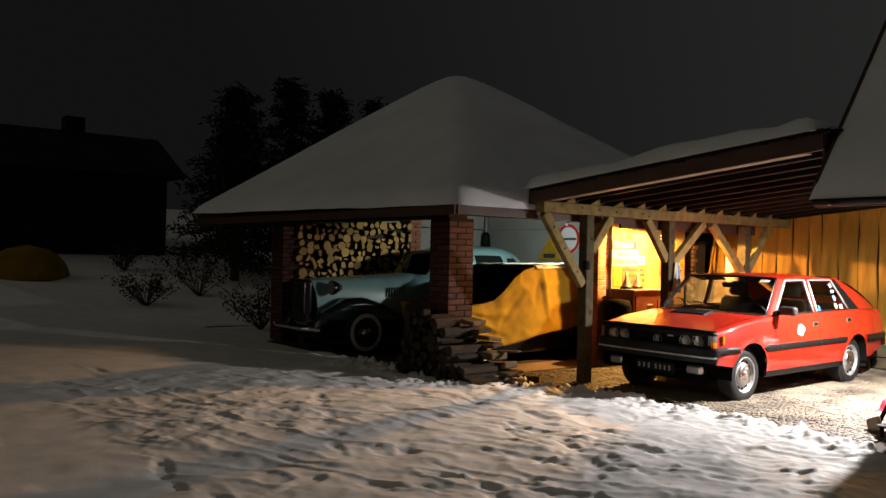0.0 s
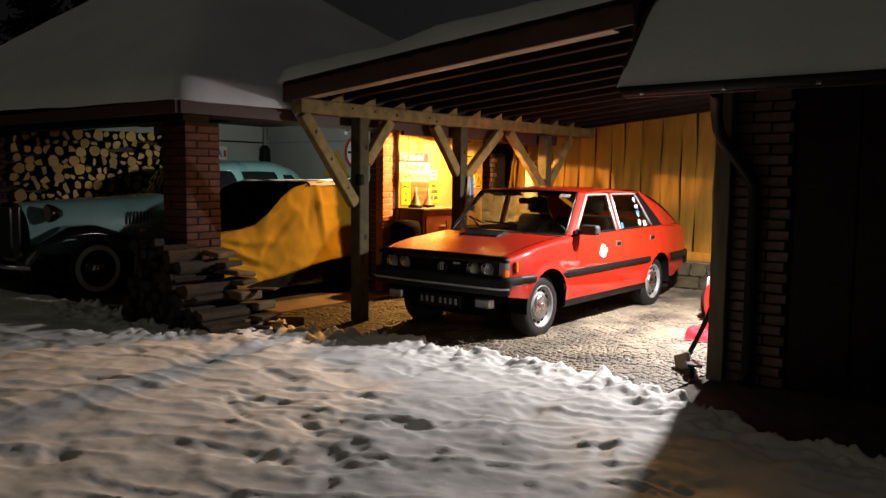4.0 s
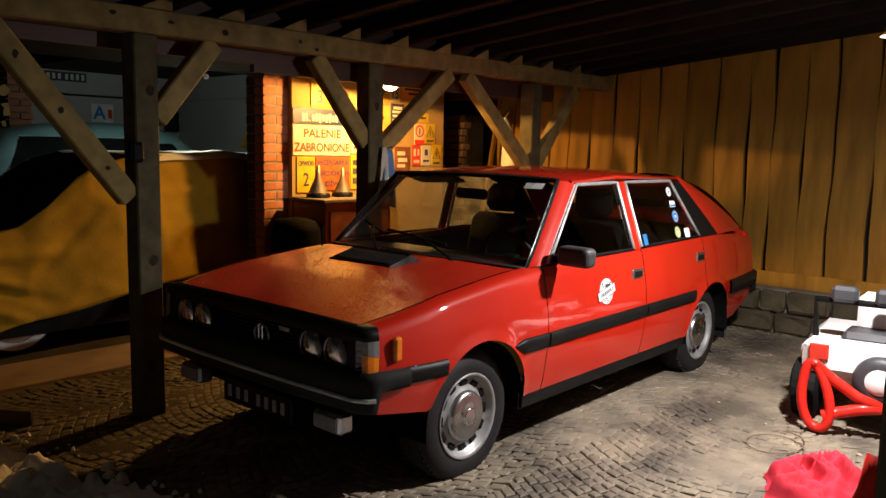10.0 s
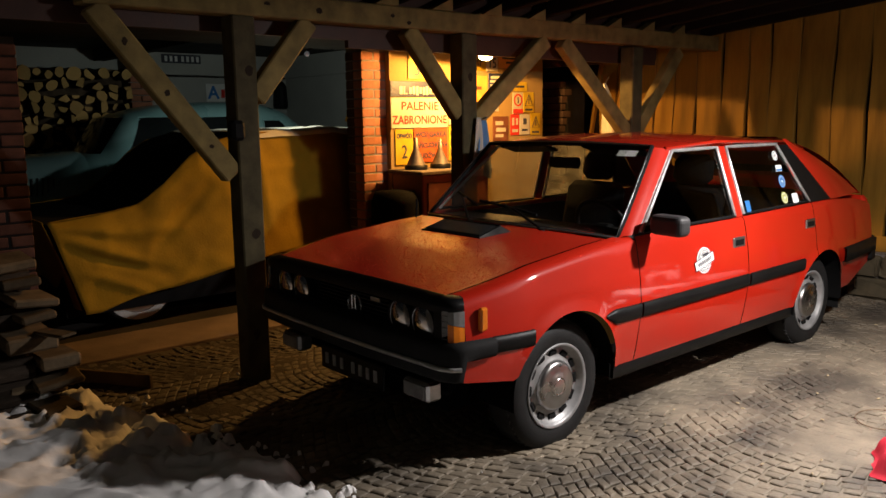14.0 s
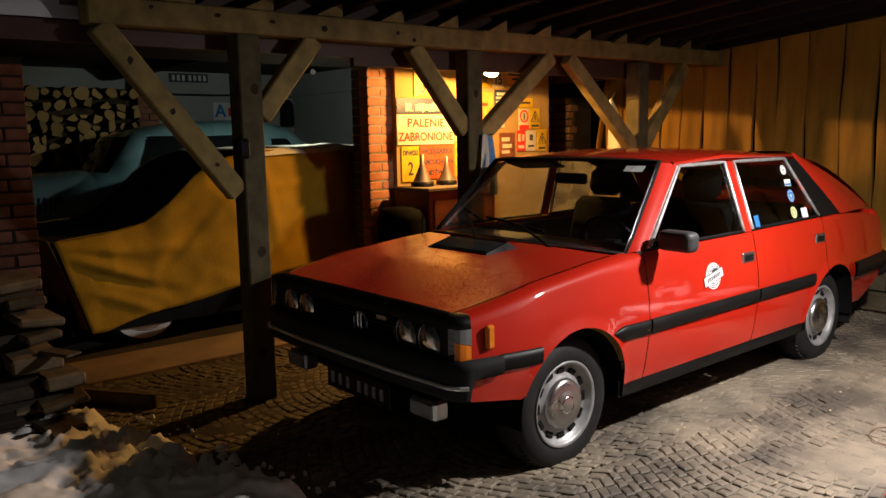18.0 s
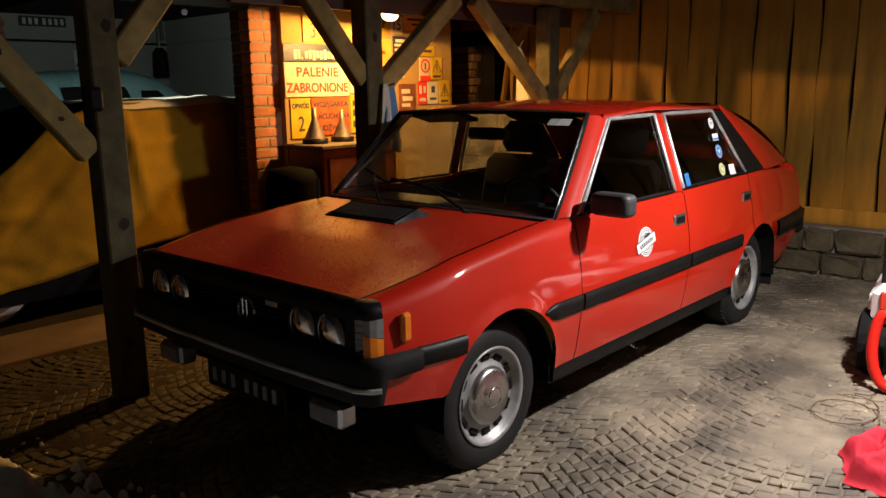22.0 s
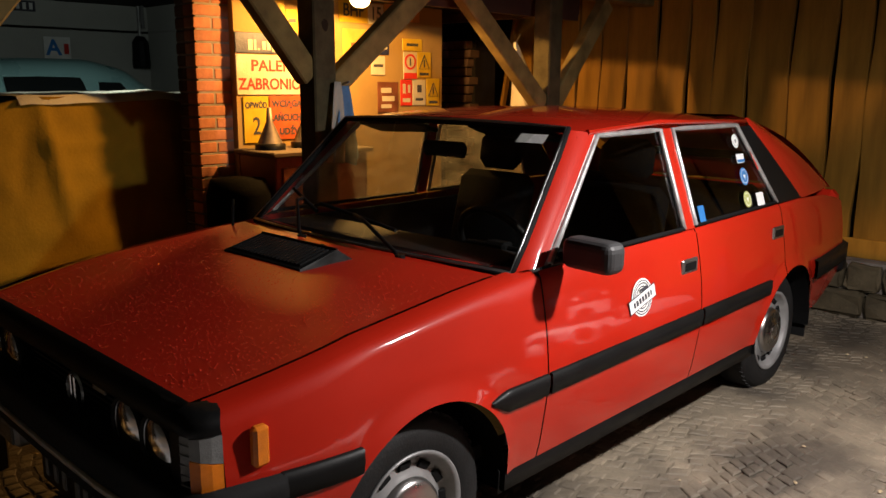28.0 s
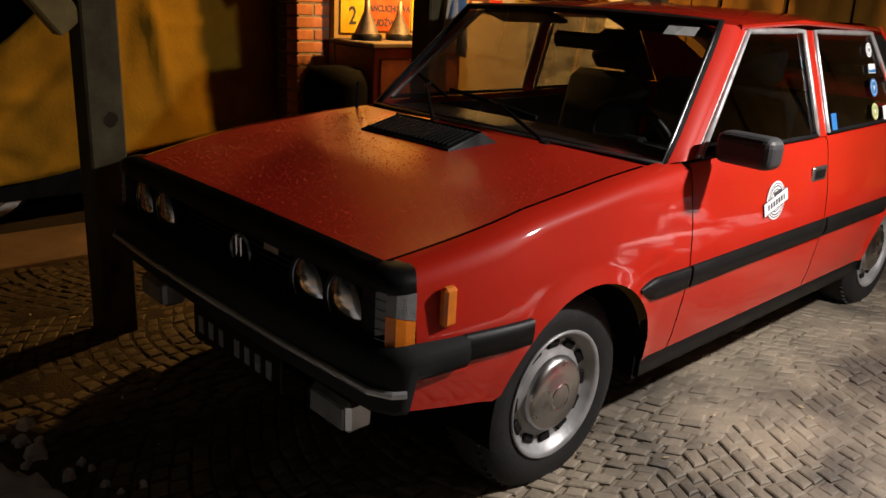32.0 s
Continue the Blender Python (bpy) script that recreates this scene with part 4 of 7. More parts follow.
    part("grille_badge", box(0.018, 0.030, -0.645, -0.630, 0.592, 0.692, bevel=0.003), "chrome", grille, "plain bright badge bars")
    part("grille_badge", box(0.044, 0.056, -0.645, -0.630, 0.592, 0.692, bevel=0.003), "chrome", grille)
    part("grille_badge", lathe([(0.048, 0), (0.053, 0.006), (0.058, 0)], 28, m=pose(0.037, -0.634, 0.642, 90, 0, 0)), "steel", grille)
    part("grille_mark", box(0.17, 0.245, -0.638, -0.631, 0.688, 0.706), "steel", grille)
    for s in (1, -1):
        for x in (0.566, 0.410):
            hl = P("headlamp", lathe([(0.080, -0.05), (0.084, 0.0), (0.078, 0.012), (0.072, 0.004)], 32, m=pose(s * x, -0.650, 0.657, 90, 0, 0)), "black", "round headlamp")
            part("reflector", lathe([(0.0, -0.030), (0.03, -0.027), (0.055, -0.015), (0.073, 0.003)], 28, m=pose(s * x, -0.650, 0.657, 90, 0, 0)), "steel", hl, smooth=True)
            part("lens", lathe([(0.0, 0.016), (0.03, 0.014), (0.055, 0.009), (0.073, 0.001)], 28, m=pose(s * x, -0.650, 0.657, 90, 0, 0)), "lens", hl, smooth=True).visible_shadow = False
        arc = ((0.632, -0.672), (0.668, -0.672), (0.705, -0.670), (0.735, -0.664), (0.753, -0.648), (0.762, -0.625), (0.7665, -0.600))
        c = P("corner_lamp", thick(sheet([[(s * x, y, z + 0.012 * q) for q, (x, y) in enumerate(arc[2:4], 2)] for z in (0.603, 0.640, 0.685, 0.710)]), 0.006), "white_lens", "clear ribbed corner lamp with an amber lower side", False)
        P("indicator_lens", thick(sheet([[(s * (x + 0.001), y - 0.001, z - 0.006 * q) for q, (x, y) in enumerate(arc[3:])] for z in (0.606, 0.640, 0.684)]), 0.007), "amber", "amber indicator lens", False, c)
        P("side_lens", thick(sheet([[(s * x, y, z - 0.006 * q * (z < 0.7)) for q, (x, y) in enumerate(arc[3:])] for z in (0.686, 0.708, 0.734)]), 0.006), "white_lens", "", False, c)
        for i in range(5):
            z = 0.622 + i * 0.024
            P("lens_rib", tube([Vector((s * (x + 0.001), y - 0.001, z)) for x, y in arc[2:4]], 0.0018), "white_lens", "", True, c)
        P("lamp_cap", sheet([[(s * x * k, y + q, z) for x, y in arc] for k, q, z in ((1.0, 0.0, 0.737), (1.002, -0.004, 0.752), (0.995, 0.0, 0.770), (0.97, 0.012, 0.784), (0.90, 0.03, 0.790))]), "black")
        P("lamp_surround", box(s * 0.640, s * 0.708, -0.662, -0.56, 0.560, 0.745, bevel=0.006), "black", "", False)
    # bumper swept round the nose
    path = [(-0.812, -0.470), (-0.804, -0.570), (-0.794, -0.618), (-0.788, -0.634), (-0.772, -0.662), (-0.72, -0.690), (-0.36, -0.708), (0.0, -0.712), (0.36, -0.708), (0.72, -0.690), (0.772, -0.662), (0.788, -0.634), (0.794, -0.618), (0.804, -0.570), (0.812, -0.470)]
    sect = [(-0.05, 0.445), (0.0, 0.448), (0.010, 0.465), (0.012, 0.575), (0.006, 0.606), (-0.07, 0.616)]
    rows = []
    for i, (x, y) in enumerate(path):
        n = Vector((x, -0.55, 0)).normalized() if abs(x) > 0.7 else Vector((0, -1, 0))
        if abs(x) > 0.785:
            n = Vector((1 if x > 0 else -1, 0, 0))
        zs = 0.0 if abs(x) < 0.79 else 0.085
        rows.append([(x + n.x * o, y + n.y * o, z + (zs if z < 0.5 else 0)) for o, z in sect])
    bp = P("front_bumper", sheet(rows), "bumper", "black plastic front bumper")
    line = [(x * 1.012, y - 0.012, 0.507) for x, y in path[3:12]]
    part("bumper_strip", tube([Vector(p) for p in line], 0.0095), "bright_trim", bp, "bright bumper strip")
    P("valance", box(-0.58, 0.58, -0.55, -0.48, 0.31, 0.46, bevel=0.02), "under", "", False)
    pl = P("number_plate", box(-0.245, 0.272, -0.652, -0.640, 0.282, 0.396, bevel=0.003), "black", "black number plate with pale bars", False)
    for i, x in enumerate((-0.19, -0.125, -0.06, 0.035, 0.095, 0.155, 0.215)):
        part("plate_bar", box(x - 0.012, x + 0.012, -0.657, -0.651, 0.312, 0.366), "grey_paint", pl)
    for s in (1, -1):
        f = P("fog_lamp", box(s * 0.52 - 0.085, s * 0.52 + 0.085, -0.665, -0.585, 0.315, 0.402, bevel=0.012), "steel", "rectangular fog lamp", False)
        part("lens", box(s * 0.52 - 0.074, s * 0.52 + 0.074, -0.674, -0.663, 0.325, 0.392, bevel=0.005), "white_lens", f)
    # wheels
    for s in (1, -1):
        for yw in (0.0, WB):
            T = Matrix.Translation((s * (0.655 if yw == 0 else 0.646), yw - (0.008 if yw == 0 else 0), HZ)) @ pose(0, 0, 0, 0, 90 * s, 0) @ Matrix.Scale(1.06, 4)
            w = P("wheel", lathe([(0.180, -0.080), (0.225, -0.088), (0.262, -0.080), (0.283, -0.060), (TR, -0.035), (TR, 0.035), (0.283, 0.060), (0.264, 0.078), (0.228, 0.086), (0.190, 0.080), (0.178, 0.07)], 56, m=T), "tyre", "black tyre on a steel wheel")
            tread = None
            for i in range(56):
                a = 2 * math.pi * i / 56
                for o in (-0.044, 0.0, 0.044):
                    tread = join(tread, bar((0.2865 * math.cos(a), 0.2865 * math.sin(a), o - 0.014), (0.2865 * math.cos(a + 0.035), 0.2865 * math.sin(a + 0.035), o + 0.014), 0.018, 0.007, None, 0, side=(-math.sin(a), math.cos(a), 0)))
            bmesh.ops.transform(tread, matrix=T, verts=tread.verts[:])
            tagged(part("tread", tread, "tyre", w), kind="stuff")
            part("rim", lathe([(0.182, 0.072), (0.190, 0.083), (0.184, 0.088), (0.172, 0.075), (0.160, 0.052), (0.140, 0.046), (0.118, 0.060), (0.105, 0.064), (0.0, 0.060)], 56, m=T), "rim", w, "silver painted steel rim", True)
            for i in range(12):
                a = 2 * math.pi * i / 12
                sl = bar((0.131 * math.cos(a), 0.131 * math.sin(a), 0.0495), (0.154 * math.cos(a), 0.154 * math.sin(a), 0.0560), 0.044, 0.009, None, 0.003, side=(-math.sin(a), math.cos(a), 0))
                bmesh.ops.transform(sl, matrix=T, verts=sl.verts[:])
                part("slot", sl, "rubber", w)
            cap = part("hub_cap", lathe([(0.112, 0.058), (0.110, 0.066), (0.106, 0.078), (0.095, 0.086), (0.070, 0.084), (0.055, 0.090), (0.040, 0.096), (0.0, 0.098)], 48, m=T), "hubcap", w, "polished hub cap", True)
            part("cap_ring", lathe([(0.032, 0.0965), (0.036, 0.0985), (0.040, 0.0955)], 32, m=T), "chrome", cap)
            part("axle", rod((0, yw, HZ), (s * 0.62, yw, HZ), 0.04), "rubber", w)
    # cabin
    P("dashboard", box(-0.66, 0.66, 0.40, 0.72, 0.66, 0.925, bevel=0.05), "trim", "dark dashboard", False)
    P("cabin_floor", box(-0.70, 0.70, 0.30, 2.56, 0.335, 0.38), "trim", "", False)
    for s in (1, -1):
        P("door_lining", box(s * 0.715, s * 0.735, 0.50, 2.30, 0.38, 0.90), "trim", "", False)
        st = P("front_seat", box(s * 0.36 - 0.23, s * 0.36 + 0.23, 1.04, 1.52, 0.40, 0.62, bevel=0.06), "seat", "dark cloth front seat", False)
        b = part("seat_back", box(-0.23, 0.23, -0.06, 0.07, 0.0, 0.52, bevel=0.05), "seat", st, "", True)
        b.matrix_basis = pose(s * 0.36, 1.51, 0.56, -14, 0, 0)
        hr = part("headrest", box(-0.135, 0.135, -0.05, 0.05, 0.0, 0.19, bevel=0.045), "seat", st, "", True)
        hr.matrix_basis = pose(s * 0.36, 1.645, 1.075, -10, 0, 0)
        P("sun_visor", bar((s * 0.14, 0.92, 1.318), (s * 0.52, 0.94, 1.305), 0.14, 0.018, side=(0, 1, -0.3)), "trim", "", False)
    bs = P("rear_seat", box(-0.62, 0.62, 1.93, 2.40, 0.40, 0.62, bevel=0.06), "seat", "dark cloth rear bench", False)
    b = part("seat_back", box(-0.62, 0.62, -0.07, 0.07, 0, 0.46, bevel=0.05), "seat", bs, "", True)
    b.matrix_basis = pose(0, 2.40, 0.56, -16, 0, 0)
    sw = P("steering_wheel", lathe([(0.178 + 0.013 * math.cos(a), 0.013 * math.sin(a)) for a in np.linspace(0, 2 * math.pi, 9)], 40, m=pose(0.36, 0.80, 0.89, -62 + 0, 0, 0)), "black", "black steering wheel")
    part("spokes", bar((0.20, 0.80, 0.888), (0.52, 0.80, 0.888), 0.04, 0.02, box(0.31, 0.41, 0.77, 0.83, 0.85, 0.92, bevel=0.01), side=(0, 0, 1)), "black", sw)
    P("inner_mirror", box(-0.115, 0.125, 0.86, 0.89, 1.205, 1.268, bevel=0.014), "black", "interior mirror", False)
    # wipers, antenna, washer parts
    for piv, top, b0, b1 in (((-0.19, 0.310, 0.918), (-0.385, 0.448, 1.020), (-0.503, 0.500, 1.062), (-0.258, 0.434, 1.002)), ((0.33, 0.330, 0.918), (0.06, 0.418, 0.996), (-0.267, 0.460, 1.028), (0.212, 0.420, 0.988))):
        piv, top, b0, b1 = (Vector(q) for q in (piv, top, b0, b1))
        w = P("wiper", tube([piv, piv * 0.9 + top * 0.1 + Vector((0, -0.012, 0.018)), top + Vector((0, -0.016, 0.012)), (b0 + b1) / 2 + Vector((0, -0.010, 0.008))], 0.007), "black", "black windscreen wiper")
        part("blade", tube([b0, (b0 + b1) / 2 + Vector((0, -0.004, 0.004)), b1], 0.007), "rubber", w)
        part("hub", rod(piv - Vector((0, 0, 0.012)), piv + Vector((0, 0, 0.016)), 0.018), "black", w)
    P("antenna", tube([Vector((-0.66, 0.30, 0.90)), Vector((-0.665, 0.31, 1.02))], 0.006), "black")
    P("washer_jet", ball((0.0, 0.26, 0.925), 0.012, (1.3, 1, 0.7)), "black")
    # stickers
    sy, sz = 1.079, 0.737
    X = side_x(sy, sz) + 0.003
    st = P("door_sticker", lathe([(0.0, 0.0), (0.070, 0.0), (0.070, 0.0012), (0.0, 0.0012)], 36, m=pose(X, sy, sz, 0, 84, 0)), "white_print", "white round sticker with dark rings and a slanted band", False)
    for r0, r1 in ((0.060, 0.064), (0.050, 0.055), (0.038, 0.043)):
        part("ring", lathe([(r0, 0), (r1, 0)], 36, m=pose(X + 0.0022, sy, sz, 0, 84, 0)), "print_dark", st)
    for name, m, off, hw, hh in (("band_edge", "print_dark", 0.0030, 0.092, 0.0265), ("band", "white_print", 0.0038, 0.089, 0.0225), ("band_bar", "print_dark", 0.0046, 0.064, 0.0105)):
        b = part(name, box(-0.0004, 0.0004, -hw, hw, -hh, hh), m, st)
        b.matrix_basis = pose(X + off, sy, sz - 0.006, 14, -6, 0)
    for k in range(6):
        b = part("band_mark", box(-0.0004, 0.0004, -0.0024, 0.0024, -0.011, 0.011), "white_print", st)
        b.matrix_basis = pose(X + 0.0052, sy, sz - 0.006, 14, -6, 0) @ Matrix.Translation((0, -0.05 + 0.02 * k, 0))
    b = part("top_mark", box(-0.0004, 0.0004, -0.026, 0.026, -0.006, 0.006), "print_dark", st)
    b.matrix_basis = pose(X + 0.0030, sy + 0.004, sz + 0.032, 10, -6, 0)
    for y, z, r, m in ((2.045, 1.248, 0.031, "white_print"), (2.059, 1.093, 0.040, "blue_print"), (2.044, 0.995, 0.037, "green_print")):
        w = P("window_sticker", lathe([(0, 0), (r, 0), (r, 0.001), (0, 0.001)], 24, m=pose(side_x(y, z) + 0.004, y, z, 0, 73, 0)), m, "round window sticker", False)
        part("sticker_ring", lathe([(r * 0.72, 0.002), (r * 0.80, 0.002)], 24, m=pose(side_x(y, z) + 0.004, y, z, 0, 73, 0)), "print_dark" if m == "white_print" else "white_print", w)
        part("sticker_mark", lathe([(0.0, 0.002), (r * 0.40, 0.002)], 3, m=pose(side_x(y, z) + 0.004, y, z, 0, 73, 0)), "print_dark" if m == "white_print" else "white_print", w)
    for y, z, w, h, m in ((1.604, 0.978, 0.024, 0.034, "blue_print"), (2.175, 0.985, 0.036, 0.030, "white_print"), (2.200, 1.157, 0.008, 0.050, "red_print"), (2.060, 1.172, 0.036, 0.020, "white_print"), (2.060, 1.162, 0.034, 0.006, "blue_print")):
        o = P("window_sticker", box(-0.001, 0.001, -w, w, -h, h), m, "small window sticker", False)
        o.matrix_basis = pose(side_x(y, z) + (0.0055 if h < 0.01 else 0.004), y, z, 26 if m == "red_print" else 0, -17, 0)
    P("screen_sticker", sheet([[(x, 0.818 + 0.03 * x, 1.318), (x, 0.786 + 0.03 * x, 1.289)] for x in (0.43, 0.49, 0.55)]), "white_print", "white windscreen sticker", False)
    return car


build_car()

# ---- bricks ----
def brick_mesh(lx, ly, lz, name, material):
    bm = box(-lx / 2, lx / 2, -ly / 2, ly / 2, -lz / 2, lz / 2, bevel=0.005)
    me = bpy.data.meshes.new(name)
    bm.to_mesh(me)
    bm.free()
    me.materials.append(M[material])
    return me


def lay(me, parent, x, y, z, rz=0):
    ob = new("brick", me)
    ob.parent = parent
    ob.matrix_basis = pose(x, y, z, 0, 0, rz)
    return ob


BR = {}
for tone in ("brick", "dark_brick", "pier_brick"):
    BR[tone] = [brick_mesh(0.246, 0.118, 0.064, "brick", tone), brick_mesh(0.118, 0.118, 0.064, "brick", tone)]


def brick_pier(parent, x0, y0, w, top, tone="brick", mortar="mortar"):
    """A square pier of pinwheeled bricks; returns its mortar core, which holds the bricks."""
    core = part("pier", box(x0 + 0.006, x0 + w - 0.006, y0 + 0.006, y0 + w - 0.006, 0, top), mortar, parent, "brick pier with pale joints")
    rng = random.Random(int(x0 * 100) + 7)
    s = w / 0.376
    n = int(top / 0.0755)
    for i in range(n):
        z = 0.038 + i * 0.0755
        c = [(0.123, 0.059, 0), (0.317, 0.123, 90), (0.253, 0.317, 0), (0.059, 0.253, 90)]
        if i % 2:
            c = [(0.376 - x, y, r) for x, y, r in c]
        for x, y, r in c:
            ob = lay(BR[tone][0], core, x0 + x * s + rng.uniform(-0.002, 0.002), y0 + y * s + rng.uniform(-0.002, 0.002), z, r)
            ob.scale = (s, s, 1)
    return core


def brick_face(parent, x0, x1, y, z0, z1, tone, along="x", depth=0.06):
    rng = random.Random(3)
    n = int((z1 - z0) / 0.0755)
    for i in range(n):
        z = z0 + 0.038 + i * 0.0755
        a = x0 - (0.128 if i % 2 else 0)
        while a < x1 - 0.02:
            b0, b1 = max(a, x0), min(a + 0.246, x1)
            if b1 - b0 > 0.05:
                ob = lay(BR[tone][0], parent, *(((b0 + b1) / 2, y + rng.uniform(-0.002, 0.002), z) if along == "x" else (y + rng.uniform(-0.002, 0.002), (b0 + b1) / 2, z)), 0 if along == "x" else 90)
                ob.scale = ((b1 - b0) / 0.246, 1, 1)
            a += 0.256


# ---- carport ----
carport = thing("carport", "open timber carport with braced posts and a low sloping roof", "carport")


def knot(x, y, z, ry, rz, seed):
    """A dark irregular knot in a face that looks along x."""
    rg = random.Random(seed)
    bm = bmesh.new()
    bm.faces.new([bm.verts.new((x, y + ry * math.cos(i * math.pi / 7) * rg.uniform(0.75, 1.1), z + rz * math.sin(i * math.pi / 7) * rg.uniform(0.75, 1.1))) for i in range(14)])
    part("knot", bm, "knot", carport)


def timber(name, p0, p1, w, h, m, side=(1, 0, 0)):
    return part(name, bar(p0, p1, w, h, None, 0.008, side), m, carport)


POSTS = [-0.60, 1.06, 2.95]
FX = -1.065  # centre line of the posts
for y in POSTS:
    timber("post", (FX, y, -0.02), (FX, y, 2.06), 0.135, 0.135, "post")
timber("beam", (FX, -1.43, 2.125), (FX, 1.15, 2.125), 0.14, 0.13, "timber")
timber("beam", (FX - 0.012, 1.155, 2.135), (FX - 0.012, 4.2, 2.145), 0.13, 0.13, "timber")
for y0, z0, y1, z1 in [(-1.37, 2.06, -0.685, 1.20), (-0.17, 2.06, -0.53, 1.62), (0.56, 2.06, 1.00, 1.52), (1.86, 2.06, 1.12, 1.46), (2.05, 2.06, 2.88, 1.36), (3.60, 2.06, 3.02, 1.38)]:
    timber("brace", (FX + 0.01, y0, z0), (FX + 0.01, y1, z1), 0.085, 0.115, "timber")
rng = random.Random(2)
for i in range(6):
    knot(FX + 0.0708, lin(i / 6, -1.25, 1.05) + rng.uniform(-0.14, 0.14), 2.125 + rng.uniform(-0.035, 0.035), rng.uniform(0.012, 0.026), rng.uniform(0.010, 0.020), i)
for i, t in enumerate((0.16, 0.47, 0.82)):
    knot(FX + 0.0532, lin(t, -1.34, -0.70), lin(t, 2.02, 1.22), rng.uniform(0.012, 0.020), rng.uniform(0.012, 0.024), 20 + i)
for y in POSTS[:2]:
    for i, z in enumerate((0.42, 0.98, 1.62)):
        knot(FX + 0.0683, y + rng.uniform(-0.04, 0.04), z + rng.uniform(-0.18, 0.18), rng.uniform(0.014, 0.030), rng.uniform(0.020, 0.034), 40 + i + int(y * 10))
part("latch", box(FX + 0.03, FX + 0.11, -0.715, -0.635, 1.39, 1.50, bevel=0.018), "rubber", carport, "black rounded latch plate")
SL = 0.094


def roof_z(x):
    return 2.225 + SL * (x + 0.97)


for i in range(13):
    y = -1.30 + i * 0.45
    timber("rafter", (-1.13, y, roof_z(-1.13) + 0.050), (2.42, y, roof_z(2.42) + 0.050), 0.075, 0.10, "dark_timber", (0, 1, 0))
def chock(y):
    """A pale wedge nailed on the beam against a rafter."""
    bm = bmesh.new()
    v = [bm.verts.new((x, yy, z)) for x in (FX - 0.01, FX + 0.071) for yy, z in ((y - 0.215, 2.192), (y - 0.042, 2.192), (y - 0.042, 2.275), (y - 0.205, 2.199))]
    bm.faces.new(v[:4])
    bm.faces.new(v[4:][::-1])
    for k in range(4):
        bm.faces.new((v[k], v[k + 4], v[(k + 1) % 4 + 4], v[(k + 1) % 4]))
    bmesh.ops.recalc_face_normals(bm, faces=bm.faces[:])
    return bm


for i in range(1, 12):
    part("chock", chock(-1.30 + i * 0.45), "timber", carport, "pale wooden wedge")
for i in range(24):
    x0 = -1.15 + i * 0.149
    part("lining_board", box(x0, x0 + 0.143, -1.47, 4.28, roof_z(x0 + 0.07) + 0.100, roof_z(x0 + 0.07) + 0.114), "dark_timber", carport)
part("fascia", bar((-1.15, -1.49, roof_z(-1.15) + 0.040), (2.30, -1.49, roof_z(2.30) + 0.040), 0.03, 0.185, None, 0.004, (0, 1, 0)), "fascia", carport)
rng = random.Random(21)
x = -1.16
while x < 2.28:
    w = rng.uniform(0.05, 0.13)
    part("felt_edge", bar((x, -1.512, roof_z(x) + 0.100 + rng.uniform(-0.006, 0.006)), (x + w - 0.004, -1.514, roof_z(x + w) + 0.100 + rng.uniform(-0.006, 0.006)), 0.012, rng.uniform(0.02, 0.04), None, 0.003, (0, 1, 0)), "pipe", carport)
    x += w
part("soffit_strip", bar((-0.88, -1.405, roof_z(-0.88) - 0.040), (2.12, -1.405, roof_z(2.12) - 0.040), 0.13, 0.018, None, 0.003, (0, 1, 0)), "lining", carport, "pale soffit board")
part("side_fascia", box(-1.175, -1.15, -1.5, 4.28, roof_z(-1.15) - 0.05, roof_z(-1.15) + 0.105), "fascia", carport)
part("end_board", bar((2.30, -1.49, roof_z(2.3) - 0.02), (2.30, 0.4, roof_z(2.3) - 0.02), 0.03, 0.26, None, 0.004, (1, 0, 0)), "fascia", carport)


def snow_sheet(name, zf, x0, x1, y0, y1, step, th, label, fx=0.0):
    """Snow with rounded rims lying on a roof; zf gives the roof's height."""
    nx, ny = int((x1 - x0) / step), int((y1 - y0) / step)
    rows = []
    for j in range(ny + 1):
        y = lin(j / ny, y0, y1)
        row = []
        for i in range(nx + 1):
            x = lin(i / nx, x0, x1)
            d = min(x - x0, x1 - x, y - y0, y1 - y)
            k = math.sqrt(max(0, 1 - (1 - min(1, d / th)) ** 2))
            z = zf(x, y)
            row.append((x, y + 0.015 * fbm(x, 1.0, 2.0), z + k * th * (1 + 0.30 * fbm(x, y, 1.3)) + 0.004))
        rows.append(row)
    bm = sheet(rows)
    ob = part(name, bm, "roof_snow", None, "", True)
    return tagged(ob, label, "snow", kind="stuff")


snow_sheet("carport_snow", lambda x, y: roof_z(x) + 0.112, -1.20, 2.24, -1.56, 4.3, 0.05, 0.155, "even layer of snow lying on the carport roof")

# ---- back wall of planks on a stone footing ----
wall = part("wall_north", box(-3.4, 2.6, 4.34, 4.5, 0, 3.0), "dark_timber")
tagged(wall, "dark wall behind broad upright planks", "wall", kind="structure")
rng = random.Random(8)
x = -2.42
while x < 2.5:
    w = rng.uniform(0.19, 0.31)
    zt = 2.58 + 0.05 * x + rng.uniform(-0.06, 0.10)
    bm = box(-w / 2 + 0.004, w / 2 - 0.004, -0.02, 0.02, 0, zt - 0.40, bevel=0.005)
    bmesh.ops.subdivide_edges(bm, edges=[e for e in bm.edges if abs((e.verts[0].co - e.verts[1].co).z) > 1], cuts=9)
    ph = rng.uniform(0, 9)
    for v in bm.verts:
        v.co.x += 0.010 * math.sin(v.co.z * 3.1 + ph) + 0.006 * math.sin(v.co.z * 7.3 + ph * 2)
    o = part("plank", bm, "board", wall)
    o.location = (x + w / 2, 4.29 - rng.uniform(0, 0.025), 0.40)
    x += w + rng.uniform(0.0, 0.012)
